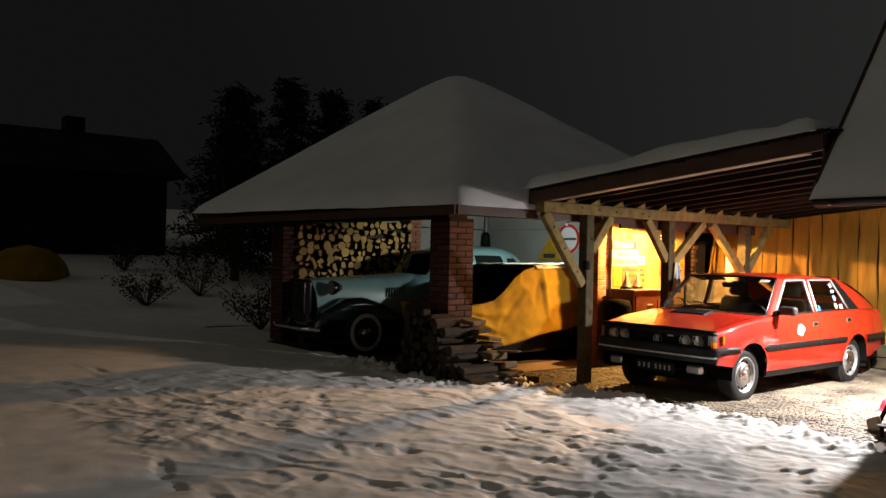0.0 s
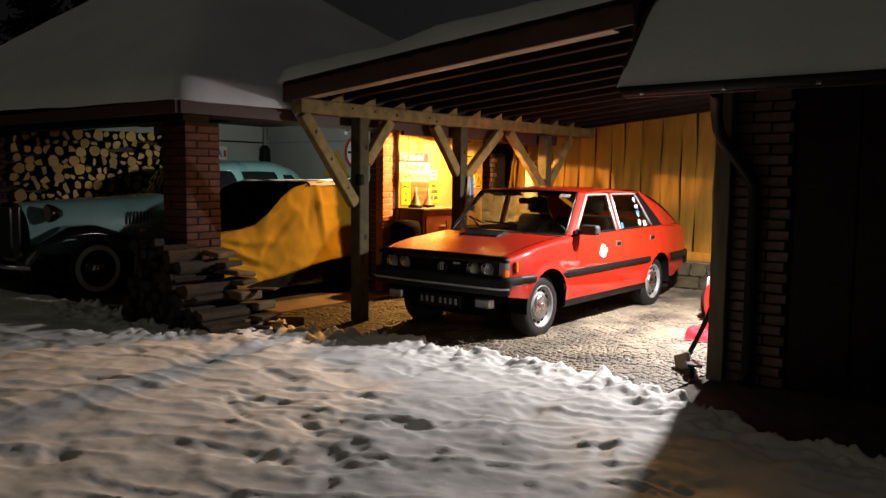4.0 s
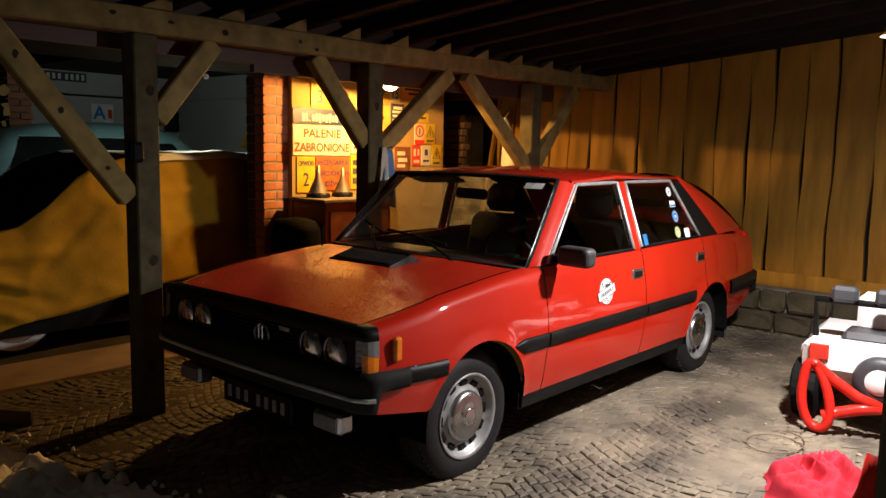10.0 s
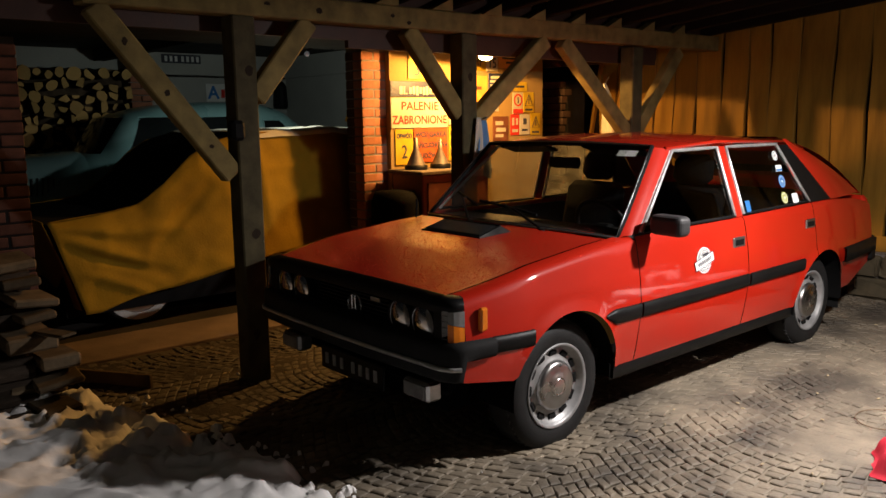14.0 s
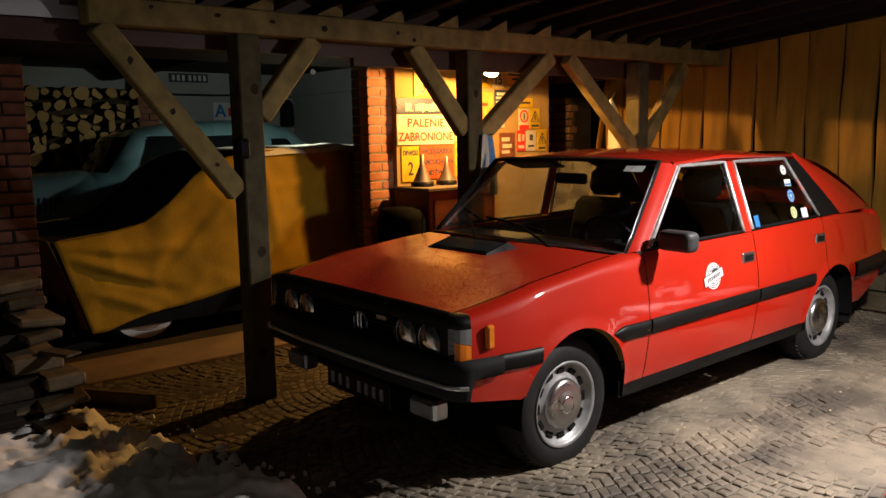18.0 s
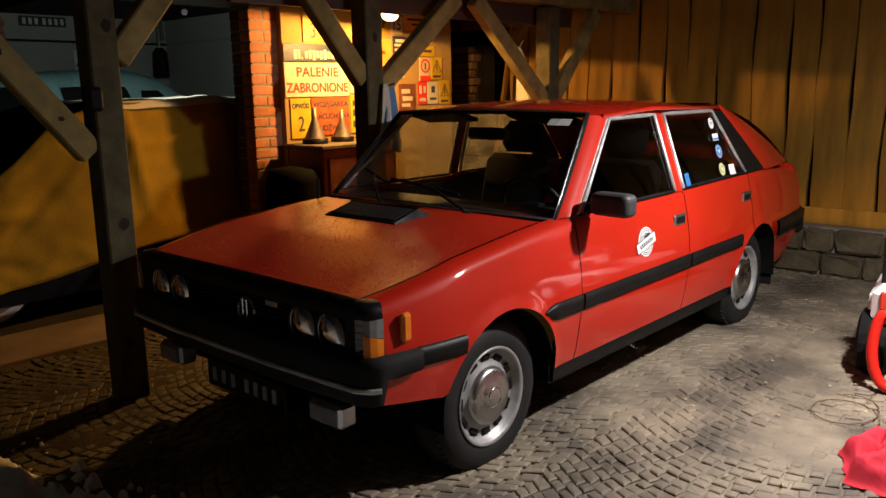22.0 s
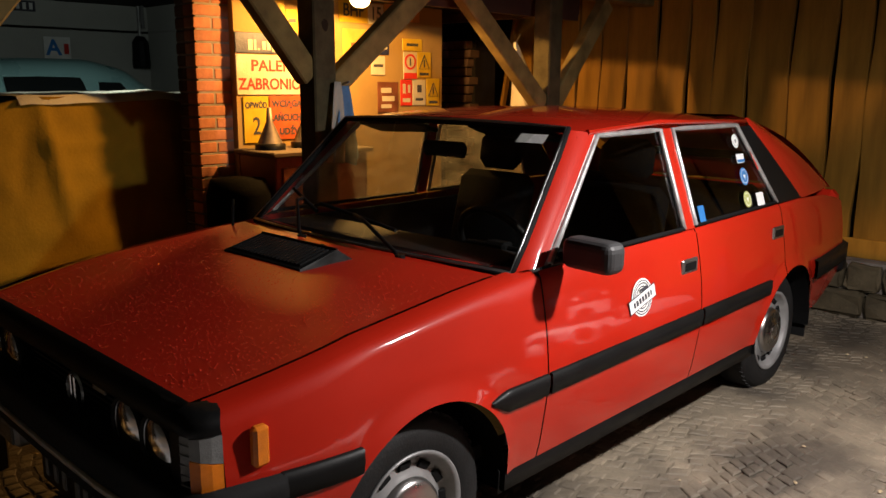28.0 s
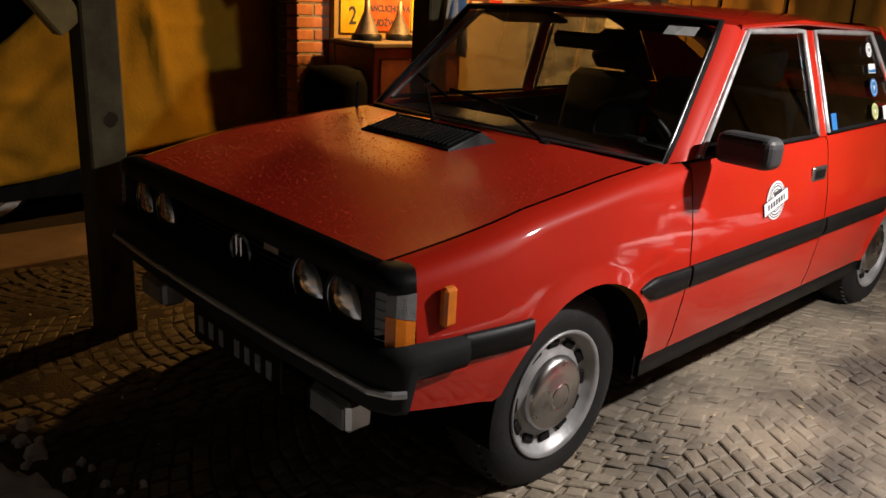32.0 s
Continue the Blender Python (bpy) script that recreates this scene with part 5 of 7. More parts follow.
part("bottom_board", box(-2.42, 2.5, 4.235, 4.262, 0.37, 0.50, bevel=0.005), "board", wall)
footing = part("footing", box(-2.42, 2.5, 4.12, 4.34, 0, 0.37), "mortar", wall, "field stone footing")
for row in range(2):
    x = -2.4
    while x < 2.45:
        w = rng.uniform(0.16, 0.44)
        h = 0.184
        bm = box(-w / 2 + 0.008, w / 2 - 0.008, -0.045, 0.05, -h / 2 + 0.006, h / 2 - 0.006, bevel=0.022)
        bmesh.ops.subdivide_edges(bm, edges=bm.edges[:], cuts=1)
        for v in bm.verts:
            v.co += Vector((rng.uniform(-0.010, 0.010), rng.uniform(-0.014, 0.014), rng.uniform(-0.010, 0.010)))
        o = part("stone", bm, "stone", footing)
        o.location = (x + w / 2, 4.10, 0.092 + row * 0.184)
        x += w

# ---- left pavilion ----
pavilion = thing("pavilion", "open brick pavilion with a snow-covered hipped roof", "building")
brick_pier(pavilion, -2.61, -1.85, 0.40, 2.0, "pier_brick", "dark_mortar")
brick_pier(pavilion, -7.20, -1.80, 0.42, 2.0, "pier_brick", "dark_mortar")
core = part("pier", box(-2.545, -2.311, 1.094, 1.318, 0, 2.06), "mortar", pavilion, "brick pier with pale joints")
for i in range(27):
    z = 0.038 + i * 0.0755
    for y, k in (((1.200, 1.0),) if i % 2 else ((1.137, 0.5), (1.265, 0.5))):
        lay(BR["brick"][0 if k == 1.0 else 1], core, -2.366, y, z, 90)
    # shade of the pier's front face put into its brick colour
    lay(BR["dark_brick"][1], core, -2.487 + 0.004 * (i % 2), 1.142, z, 0)
part("wall_plate", box(-7.3, -2.17, -1.90, -1.60, 2.0, 2.06), "dark_timber", pavilion)
part("wall_plate", box(-2.56, -2.27, -1.60, 3.3, 2.06, 2.14), "dark_timber", pavilion)
part("sign_wall", box(-2.45, -2.252, 1.318, 3.16, 0, 2.14), "yellow_plaster", pavilion, "ochre plastered wall")
part("back_wall", box(-7.15, -2.45, 3.1, 3.25, 0, 2.4), "plaster", pavilion, "grey plastered wall")
part("side_wall", box(-7.3, -7.05, -1.75, 3.25, 0, 2.4), "plaster", pavilion, "grey plastered wall")
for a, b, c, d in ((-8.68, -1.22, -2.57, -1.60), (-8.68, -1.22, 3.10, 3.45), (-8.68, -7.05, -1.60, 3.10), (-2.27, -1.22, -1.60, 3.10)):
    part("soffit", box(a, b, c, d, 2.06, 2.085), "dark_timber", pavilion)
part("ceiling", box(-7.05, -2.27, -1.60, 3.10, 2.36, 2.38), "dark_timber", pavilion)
for a, b, c, d in ((-8.7, -1.20, -2.61, -2.57), (-8.7, -1.20, 3.45, 3.49), (-8.72, -8.68, -2.57, 3.45), (-1.22, -1.18, -2.57, 0.2)):
    part("eaves_board", box(a, b, c, d, 1.985, 2.085), "fascia", pavilion)
# stretch made deeper to cut the wall lamp's light off the upper planks
part("eaves_board", box(-1.22, -1.18, 0.2, 3.45, 1.938, 2.085), "fascia", pavilion)
part("rafter_tie", box(-7.0, -2.45, 0.5, 0.62, 2.22, 2.36), "dark_timber", pavilion)
core = part("inner_pier", box(-7.05, -6.75, 0.80, 1.06, 0, 2.30), "mortar", pavilion)
brick_face(core, 0.80, 1.06, -6.73, 0.0, 2.30, "brick", "y")


def build_hip_snow():
    n = 84
    rows = []
    for j in range(n + 1):
        y = lin(j / n, -2.64, 3.52)
        row = []
        for i in range(n + 1):
            x = lin(i / n, -8.76, -1.14)
            a, b = min((x + 8.76), (-1.14 - x)) / 3.81, min(y + 2.64, 3.52 - y) / 3.08
            s = -math.log(math.exp(-26 * a) + math.exp(-26 * b)) / 26
            s = max(0.0, s)
            s = s if s < 0.80 else 0.80 + 0.16 * math.tanh((s - 0.80) / 0.16)
            d = min(x + 8.76, -1.14 - x, y + 2.64, 3.52 - y)
            k = math.sqrt(max(0, 1 - (1 - min(1, d / 0.13)) ** 2))
            hump = 0.05 * math.exp(-((x + 1.35) ** 2 + (y + 2.44) ** 2) / 0.10)
            row.append((x, y, 2.085 + 2.50 * s + k * (0.125 + hump) + 0.015 * fbm(x, y, 0.9) - 0.014 * (x + 1.2)))
        rows.append(row)
    ob = part("pavilion_snow", sheet(rows), "roof_snow", None, "", True)
    tagged(ob, "thick smooth snow covering the hipped roof", "snow", kind="stuff")


build_hip_snow()
bm = bmesh.new()
lo = [bm.verts.new(v) for v in ((-8.68, -2.59, 2.085), (-1.20, -2.59, 2.085), (-1.20, 3.48, 2.085), (-8.68, 3.48, 2.085))]
ap = bm.verts.new((-4.94, 0.45, 4.30))
for i in range(4):
    bm.faces.new((lo[i], lo[(i + 1) % 4], ap))
part("roof", bm, "fascia", pavilion)

# ---- firewood ----
LOGS = []
rng = random.Random(21)
for i in range(7):
    bm = bmesh.new()
    kind = i % 3
    n = 10
    prof = []
    for a in range(n):
        an = 2 * math.pi * a / n
        r = 1 + rng.uniform(-0.12, 0.12)
        px, pz = r * math.cos(an), r * math.sin(an)
        if kind == 1 and pz < -0.1:
            pz = -0.1
        if kind == 2:
            if pz < -0.2:
                pz = -0.2
            if px < -0.3:
                px = -0.3
        prof.append((px, pz))
    lo = [bm.verts.new((0, x, z)) for x, z in prof]
    hi = [bm.verts.new((-1, x, z)) for x, z in prof]
    f = bm.faces.new(lo)
    bm.faces.new(hi)
    for a in range(n):
        bm.faces.new((lo[a], lo[(a + 1) % n], hi[(a + 1) % n], hi[a]))
    me = bpy.data.meshes.new("log")
    bm.to_mesh(me)
    bm.free()
    me.materials.append(M["log_end"]), me.materials.append(M["bark"])
    for p in me.polygons:
        p.material_index = 1 if abs(p.normal.x) < 0.5 else 0
    LOGS.append(me)
stack = thing("firewood_stack", "tall stack of split firewood filling the side of the pavilion", "firewood")
part("stack_backing", box(-7.05, -6.94, -1.62, 0.79, 0.0, 2.12), "bark", stack)
z = 0.06
while z < 2.12:
    y = -1.62 + rng.uniform(0, 0.06)
    while y < 0.72:
        r = rng.uniform(0.045, 0.088)
        ob = new("log", rng.choice(LOGS))
        ob.parent = stack
        ob.matrix_basis = pose(-6.62 + rng.uniform(-0.05, 0.02), y + r, z + rng.uniform(-0.022, 0.022), rng.uniform(0, 360), 0, 0) @ Matrix.Diagonal((0.3, r, r * rng.uniform(0.7, 1.0), 1))
        y += 2 * r + rng.uniform(0.0, 0.022)
    z += 0.124

# log pile with rough slabs on its end, in front of the pier
heap = thing("log_pile", "dark pile of logs with rough slabs on its end", "firewood")
rng = random.Random(31)
DARK = []
for me in LOGS:
    me = me.copy()
    me.materials.clear()
    me.materials.append(M["dark_end"]), me.materials.append(M["bark"])
    DARK.append(me)
z = 0.02
while z < 0.80:
    x = -2.75
    while x < -2.24 + 1.12 * (1 - z / 0.80) - 0.06:
        r = rng.uniform(0.040, 0.075)
        ob = new("log", rng.choice(DARK))
        ob.parent = heap
        y0 = -2.26 + 0.20 * z + rng.uniform(-0.05, 0.05)
        ob.matrix_basis = pose(x + r, y0, z + rng.uniform(-0.01, 0.01), rng.uniform(0, 360), 0, -90) @ Matrix.Diagonal((0.36 if x < -2.1 else 0.55, r, r * 0.95, 1))
        x += 2 * r
    z += 0.095
for tip, y, z, ln, w, h in ((-1.83, -1.66, 0.70, 0.32, 0.26, 0.055), (-1.74, -1.62, 0.62, 0.36, 0.22, 0.075), (-1.58, -1.64, 0.53, 0.42, 0.26, 0.06), (-1.52, -1.60, 0.46, 0.5, 0.20, 0.05), (-1.20, -1.60, 0.42, 0.40, 0.10, 0.020), (-1.42, -1.66, 0.345, 0.5, 0.28, 0.10), (-1.33, -1.58, 0.25, 0.55, 0.22, 0.085), (-1.20, -1.62, 0.165, 0.6, 0.26, 0.035), (-1.32, -1.70, 0.11, 0.5, 0.3, 0.06), (-1.02, -1.62, 0.075, 0.55, 0.2, 0.06)):
    part("slab", bar((tip - ln * 0.75, y + rng.uniform(-0.07, 0.07), z + rng.uniform(-0.05, 0.03)), (tip, y + rng.uniform(-0.04, 0.04), z), w * 0.9, h * rng.uniform(0.7, 1.0), None, 0.012, (0, 1, rng.uniform(-0.15, 0.15))), "slab_wood", heap)
lp = thing("loose_plank", "narrow plank lying on the paving by the log pile", "plank")
part("board", bar((-1.95, -1.52, 0.022), (-1.32, -1.12, 0.030), 0.10, 0.025, None, 0.004, (0, 0, 1)), "slab_wood", lp)
fb = thing("fibre_board_sheet", "dark brown board leaning between the brick pier and the car", "board", (-2.92, -1.72, 0))
bm = bmesh.new()
bm.faces.new([bm.verts.new(v) for v in ((-0.50, 0.04, 0), (0.49, -0.02, 0), (0.49, 0.03, 1.15), (0.20, 0.03, 1.07), (-0.20, 0.06, 0.93), (-0.50, 0.08, 0.83))])
part("sheet", thick(bm, 0.012), "fibre_board", fb)

# ---- brick outbuilding on the other side ----
house = thing("brick_house", "dark brick outbuilding with a snowy roof, gutter and downpipe", "building", (0.165, -0.06, 0))
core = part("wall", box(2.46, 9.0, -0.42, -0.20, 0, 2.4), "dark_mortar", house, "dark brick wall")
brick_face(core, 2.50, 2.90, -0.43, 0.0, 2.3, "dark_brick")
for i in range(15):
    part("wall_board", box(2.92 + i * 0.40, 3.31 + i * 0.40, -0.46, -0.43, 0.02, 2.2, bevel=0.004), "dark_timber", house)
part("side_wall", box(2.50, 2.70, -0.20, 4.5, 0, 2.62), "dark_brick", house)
part("corner_post", bar((2.44, -0.50, 0), (2.44, -0.50, 2.2), 0.12, 0.13, None, 0.008), "grey_post", house)
part("post_brace", bar((2.385, -0.50, 1.86), (2.60, -0.50, 1.52), 0.05, 0.05, None, 0.006, (0, 1, 0)), "timber", house)
part("roof", bar((5.72, -1.62, 2.15), (5.72, 1.0, 5.42), 7.0, 0.04, None, 0, (1, 0, 0)), "dark_timber", house)
part("roof", bar((5.72, 1.0, 5.42), (5.72, 4.6, 2.0), 7.0, 0.04, None, 0, (1, 0, 0)), "dark_timber", house)
part("soffit_board", box(2.20, 9.1, -1.60, -1.30, 2.035, 2.055, bevel=0.003), "lining", house, "pale soffit board")
part("eaves_board", box(2.19, 9.1, -1.66, -1.62, 1.985, 2.12), "fascia", house)
part("lintel", box(2.2, 9.0, -0.62, -0.44, 2.12, 2.24), "dark_timber", house)
part("verge_board", bar((2.19, -1.62, 2.13), (2.19, 1.0, 5.40), 0.03, 0.16, None, 0.004, (1, 0, 0)), "fascia", house)
rows = []
for a in np.linspace(0, math.pi, 9):
    rows.append([(x, -1.70 - 0.055 * math.cos(a) - 0.0, 2.045 - 0.055 * math.sin(a)) for x in np.linspace(2.20, 9.0, 12)])
part("gutter", thick(sheet(rows), 0.004), "pipe", house, "brown half-round gutter", True)
for x in (2.35, 2.85, 3.35):
    part("gutter_bracket", bar((x, -1.64, 2.09), (x, -1.76, 1.99), 0.02, 0.008, None, 0), "steel", house)
part("downpipe", tube([Vector(p) for p in ((2.50, -0.90, 2.06), (2.46, -0.78, 1.94), (2.44, -0.68, 1.84), (2.455, -0.63, 1.77), (2.62, -0.56, 1.52), (2.66, -0.54, 1.44), (2.67, -0.54, 1.34), (2.67, -0.54, 0.10), (2.66, -0.60, 0.03))], 0.042, None, 14), "pipe", house, "dark round downpipe", True)
snow_sheet("house_snow", lambda x, y: min(2.165 + 1.25 * (y + 1.70), 5.56 - 0.95 * (y - 1.0)), 2.34, 9.3, -1.80, 4.6, 0.08, 0.10, "thick snow on the outbuilding roof")

# ---- lamps ----
wl = thing("wall_lamp", "small lit lamp with a glass bowl by the signs", "lamp", LAMP_O - Vector((0, 0, 0.025)))
part("bowl", lathe([(0.0, 0.050), (0.03, 0.053), (0.054, 0.070), (0.064, 0.098), (0.058, 0.112)], 24), "bulb", wl, "glowing glass bowl", True)
part("holder", lathe([(0.03, 0.112), (0.068, 0.115), (0.062, 0.128), (0.03, 0.15), (0.012, 0.16)], 24), "steel", wl, "", True)
part("arm", tube([Vector((0, 0, 0.15)), Vector((-0.16, 0.02, 0.19)), Vector((-0.57, 0.05, 0.17))], 0.011), "steel", wl)
fl = thing("work_lamp", "lit reflector lamp hanging under the carport roof", "lamp", LAMP_W)
part("reflector", lathe([(0.03, 0.10), (0.06, 0.085), (0.10, 0.035), (0.115, 0.012), (0.118, 0.012), (0.104, 0.04), (0.064, 0.092), (0.03, 0.11)], 28, m=pose(0, 0, 0, 0, 0, 0)), "steel", fl, "", True)
part("bulb", lathe([(0.0, 0.004), (0.03, 0.006), (0.05, 0.02), (0.045, 0.05), (0.02, 0.07)], 20, m=pose(0, 0, 0.006, 0, 0, 0)), "led", fl, "glowing bulb", True)
part("cord", tube([Vector((0, 0, 0.10)), Vector((0, 0, 0.53))], 0.006), "black", fl)


# ---- enamel signs on the ochre wall ----
def lettering(name, text, size, m, parent, bold=0.0):
    cu = bpy.data.curves.new(name, "FONT")
    cu.body, cu.size, cu.extrude, cu.offset = text, size, 0.0006, bold
    cu.align_x, cu.align_y = "CENTER", "CENTER"
    tmp = bpy.data.objects.new(name, cu)
    scene.collection.objects.link(tmp)
    me = bpy.data.meshes.new_from_object(tmp.evaluated_get(bpy.context.evaluated_depsgraph_get()))
    bpy.data.objects.remove(tmp)
    bpy.data.curves.remove(cu)
    me.name = name
    me.materials.append(M[m])
    ob = new(name, me)
    ob.parent = parent
    return ob


SX = -2.248


def sign(y0, y1, z0, z1, m, label, lines=(), bars=(), tilt=0.0, rim=None):
    """An enamel plate on the wall; lines of (text, size, material, up, wide), bars of (y, z, w, h, material)."""
    t = thing("sign", label, "sign", (SX, (y0 + y1) / 2, (z0 + z1) / 2), group="signs on the wall")
    w, h = (y1 - y0) / 2, (z1 - z0) / 2
    part("plate", box(0, 0.007, -w, w, -h, h, bevel=0.003), m, t)
    if rim:
        for a in (-1, 1):
            part("rim", box(0.006, 0.0085, -w + 0.004, w - 0.004, a * (h - 0.008) - 0.003, a * (h - 0.008) + 0.003), rim, t)
            part("rim", box(0.006, 0.0085, a * (w - 0.008) - 0.003, a * (w - 0.008) + 0.003, -h + 0.004, h - 0.004), rim, t)
    for text, size, mm, up, wide in lines:
        o = lettering("lettering", text, size, mm, t, 0.002)
        o.matrix_basis = pose(0.0085, 0, up, 90, 0, 90) @ Matrix.Diagonal((wide, 1, 1, 1))
    for y, z, bw, bh, mm in bars:
        part("print_bar", box(0.006, 0.0095, y - bw, y + bw, z - bh, z + bh), mm, t)
    if tilt:
        t.matrix_world = t.matrix_world @ pose(0, 0, 0, tilt, 0, 0)
    return t


sign(1.507, 1.695, 1.822, 2.035, "yellow_print", "yellow enamel sign with a black numeral", [("3", 0.15, "print_dark", -0.03, 0.9)])
sign(1.700, 1.80, 1.823, 1.965, "yellow_print", "small yellow enamel sign", bars=[(0, 0, 0.03, 0.012, "print_dark")])
sign(1.318, 1.905, 1.678, 1.805, "blue_sign", "dark blue enamel street sign with white bars", bars=[(-0.185, -0.012, 0.016, 0.032, "cream_print"), (-0.150, -0.012, 0.008, 0.032, "cream_print"), (-0.125, -0.038, 0.006, 0.006, "cream_print")] + [(-0.085 + 0.036 * k, -0.014 + 0.004 * (k % 2), 0.0125, 0.026 + 0.005 * (k % 3), "cream_print") for k in range(8)])
sign(1.315, 1.938, 1.418, 1.670, "cream_print", "cream enamel sign with red lettering", [("PALENIE", 0.098, "red_print", 0.055, 1.12), ("ZABRONIONE", 0.098, "red_print", -0.060, 0.94)], rim="cream_print")
sign(1.357, 1.546, 1.114, 1.410, "yellow_print", "yellow enamel sign with black lettering", [("OBWÓD", 0.052, "print_dark", 0.090, 0.78), ("2", 0.155, "print_dark", -0.045, 0.8)])
sign(1.553, 1.931, 1.127, 1.413, "rust_red", "faded red enamel sign with dark lettering", [("WCIĄGARKA", 0.058, "print_dark", 0.09, 0.98), ("ŁAŃCUCHOWA", 0.058, "print_dark", 0.0, 0.88), ("UDŹWIG", 0.058, "print_dark", -0.09, 1.0)])
sign(1.944, 2.125, 1.130, 1.425, "yellow_print", "yellow enamel sign with rows of dark bars", bars=[(-0.02, 0.085, 0.05, 0.022, "print_dark"), (0.0, 0.01, 0.07, 0.026, "print_dark"), (-0.05, -0.075, 0.020, 0.026, "print_dark"), (0.03, -0.075, 0.04, 0.026, "print_dark")])
sign(1.948, 2.10, 1.440, 1.580, "cream_print", "small cream enamel plate", bars=[(0, 0.03, 0.05, 0.010, "print_dark"), (0, -0.02, 0.05, 0.010, "print_dark")])
sign(2.140, 2.398, 1.912, 2.070, "yellow_print", "yellow enamel sign with black letters", [("BHP", 0.12, "print_dark", 0.0, 0.9)])
sign(2.403, 2.548, 1.912, 2.050, "cream_print", "cream enamel sign with a black number", [("15", 0.125, "print_dark", 0.0, 0.85)])
sign(2.556, 2.91, 1.945, 2.085, "orange_print", "orange enamel sign with dark bars", bars=[(0, 0.02, 0.13, 0.010, "print_dark"), (0.02, -0.02, 0.10, 0.010, "print_dark")])
sign(2.165, 2.416, 1.612, 1.870, "orange_print", "brown wooden board on the wall", bars=[(0.0, 0.02, 0.05, 0.014, "cabinet")])
sign(2.428, 2.600, 1.700, 1.895, "blue_sign", "blue enamel sign with white bars", bars=[(0, 0.06, 0.055, 0.012, "cream_print"), (0, 0.025, 0.068, 0.010, "cream_print"), (-0.01, -0.012, 0.055, 0.010, "cream_print"), (0, -0.05, 0.065, 0.010, "cream_print")])
sign(2.425, 2.56, 1.555, 1.690, "cream_print", "small cream enamel plate", bars=[(0, 0, 0.045, 0.010, "print_dark")])
sign(2.73, 2.935, 1.738, 1.825, "yellow_print", "narrow yellow enamel plate", bars=[(0, 0, 0.06, 0.010, "print_dark")])
t = sign(2.741, 2.880, 1.530, 1.728, "cream_print", "white plate with a red ring", bars=[(0, -0.075, 0.064, 0.022, "red_print")])
part("ring", lathe([(0.043, 0), (0.058, 0), (0.058, 0.002), (0.043, 0.002)], 28, m=pose(0.008, 0, 0.028, 0, 90, 0)), "red_print", t)
part("mark", box(0.006, 0.0095, -0.006, 0.006, -0.002, 0.055), "print_dark", t)


def warning(y0, y1, z0, z1, label):
    t = sign(y0, y1, z0, z1, "yellow_print", label, bars=[(0, -(z1 - z0) * 0.36, (y1 - y0) * 0.33, 0.010, "print_dark")])
    w = (y1 - y0) * 0.36
    tri = [Vector((0.009, -w, -0.03)), Vector((0.009, w, -0.03)), Vector((0.009, 0, 0.07)), Vector((0.009, -w, -0.03))]
    part("triangle", tube([tri[0], tri[1], tri[2], tri[0]], 0.004), "print_dark", t)
    part("bolt", box(0.006, 0.0095, -0.005, 0.006, -0.018, 0.035), "print_dark", t)


warning(2.884, 3.030, 1.542, 1.732, "yellow warning plate with a black triangle")
warning(2.984, 3.125, 1.328, 1.536, "yellow warning plate with a black triangle")
sign(2.712, 2.830, 1.332, 1.525, "red_print", "red safety plate with white bars", bars=[(-0.025, 0.03, 0.014, 0.035, "cream_print"), (0.026, 0.03, 0.012, 0.03, "cream_print"), (0, -0.055, 0.038, 0.014, "cream_print")])
sign(2.836, 2.974, 1.333, 1.525, "cream_print", "white safety plate with a dark mark", bars=[(0, 0.03, 0.022, 0.028, "print_dark"), (0, -0.05, 0.04, 0.010, "print_dark")])
sign(2.484, 2.687, 1.285, 1.508, "cabinet", "dark brown enamel plate with pale bars", bars=[(-0.02, 0.05, 0.05, 0.018, "cream_print"), (0.0, -0.01, 0.06, 0.018, "cream_print"), (-0.02, -0.065, 0.05, 0.014, "cream_print")])

# cabinet with two oil funnels
cab = thing("cabinet", "worn brown workshop cabinet with drawers below the signs", "cabinet", (-1.99, 1.66, 0))
part("body", box(-0.23, 0.17, -0.36, 0.36, 0.06, 1.055, bevel=0.008), "cabinet", cab)
part("top", box(-0.25, 0.20, -0.39, 0.39, 1.055, 1.085, bevel=0.006), "old_wood", cab, "pale worn wooden top")
for i in range(3):
    d = part("drawer", box(0.172, 0.188, -0.32, 0.32, 0.72 - i * 0.29, 0.99 - i * 0.29, bevel=0.005), "cabinet", cab)
    part("handle", box(0.186, 0.205, -0.06, 0.06, 0.845 - i * 0.29, 0.865 - i * 0.29, bevel=0.004), "steel", d)
for k, (y, s) in enumerate(((1.42, 1.0), (1.68, 0.92))):
    f = thing("oil_funnel", "dull metal oil funnel standing upside down on the cabinet", "funnel", (-2.05, y, 1.085), group="oil funnels")
    part("base", lathe([(0.095 * s, 0), (0.095 * s, 0.035), (0.078 * s, 0.04), (0, 0.04)], 24), "black", f, "", True)
    part("cone", lathe([(0.078 * s, 0.04), (0.022 * s, 0.17 * s), (0.014 * s, 0.26 * s), (0.0, 0.262 * s)], 24), "tin", f, "", True)
drum = thing("oil_drum", "black rounded drum in front of the brick pier", "drum", (-1.95, 1.12, 0))
part("shell", lathe([(0.0, 0), (0.17, 0.0), (0.19, 0.03), (0.19, 0.45), (0.195, 0.47), (0.19, 0.49), (0.19, 0.84), (0.16, 0.93), (0.0, 0.95)], 30), "soot", drum, "", True)
part("band", lathe([(0.191, 0.30), (0.197, 0.31), (0.191, 0.32)], 30), "soot", drum)

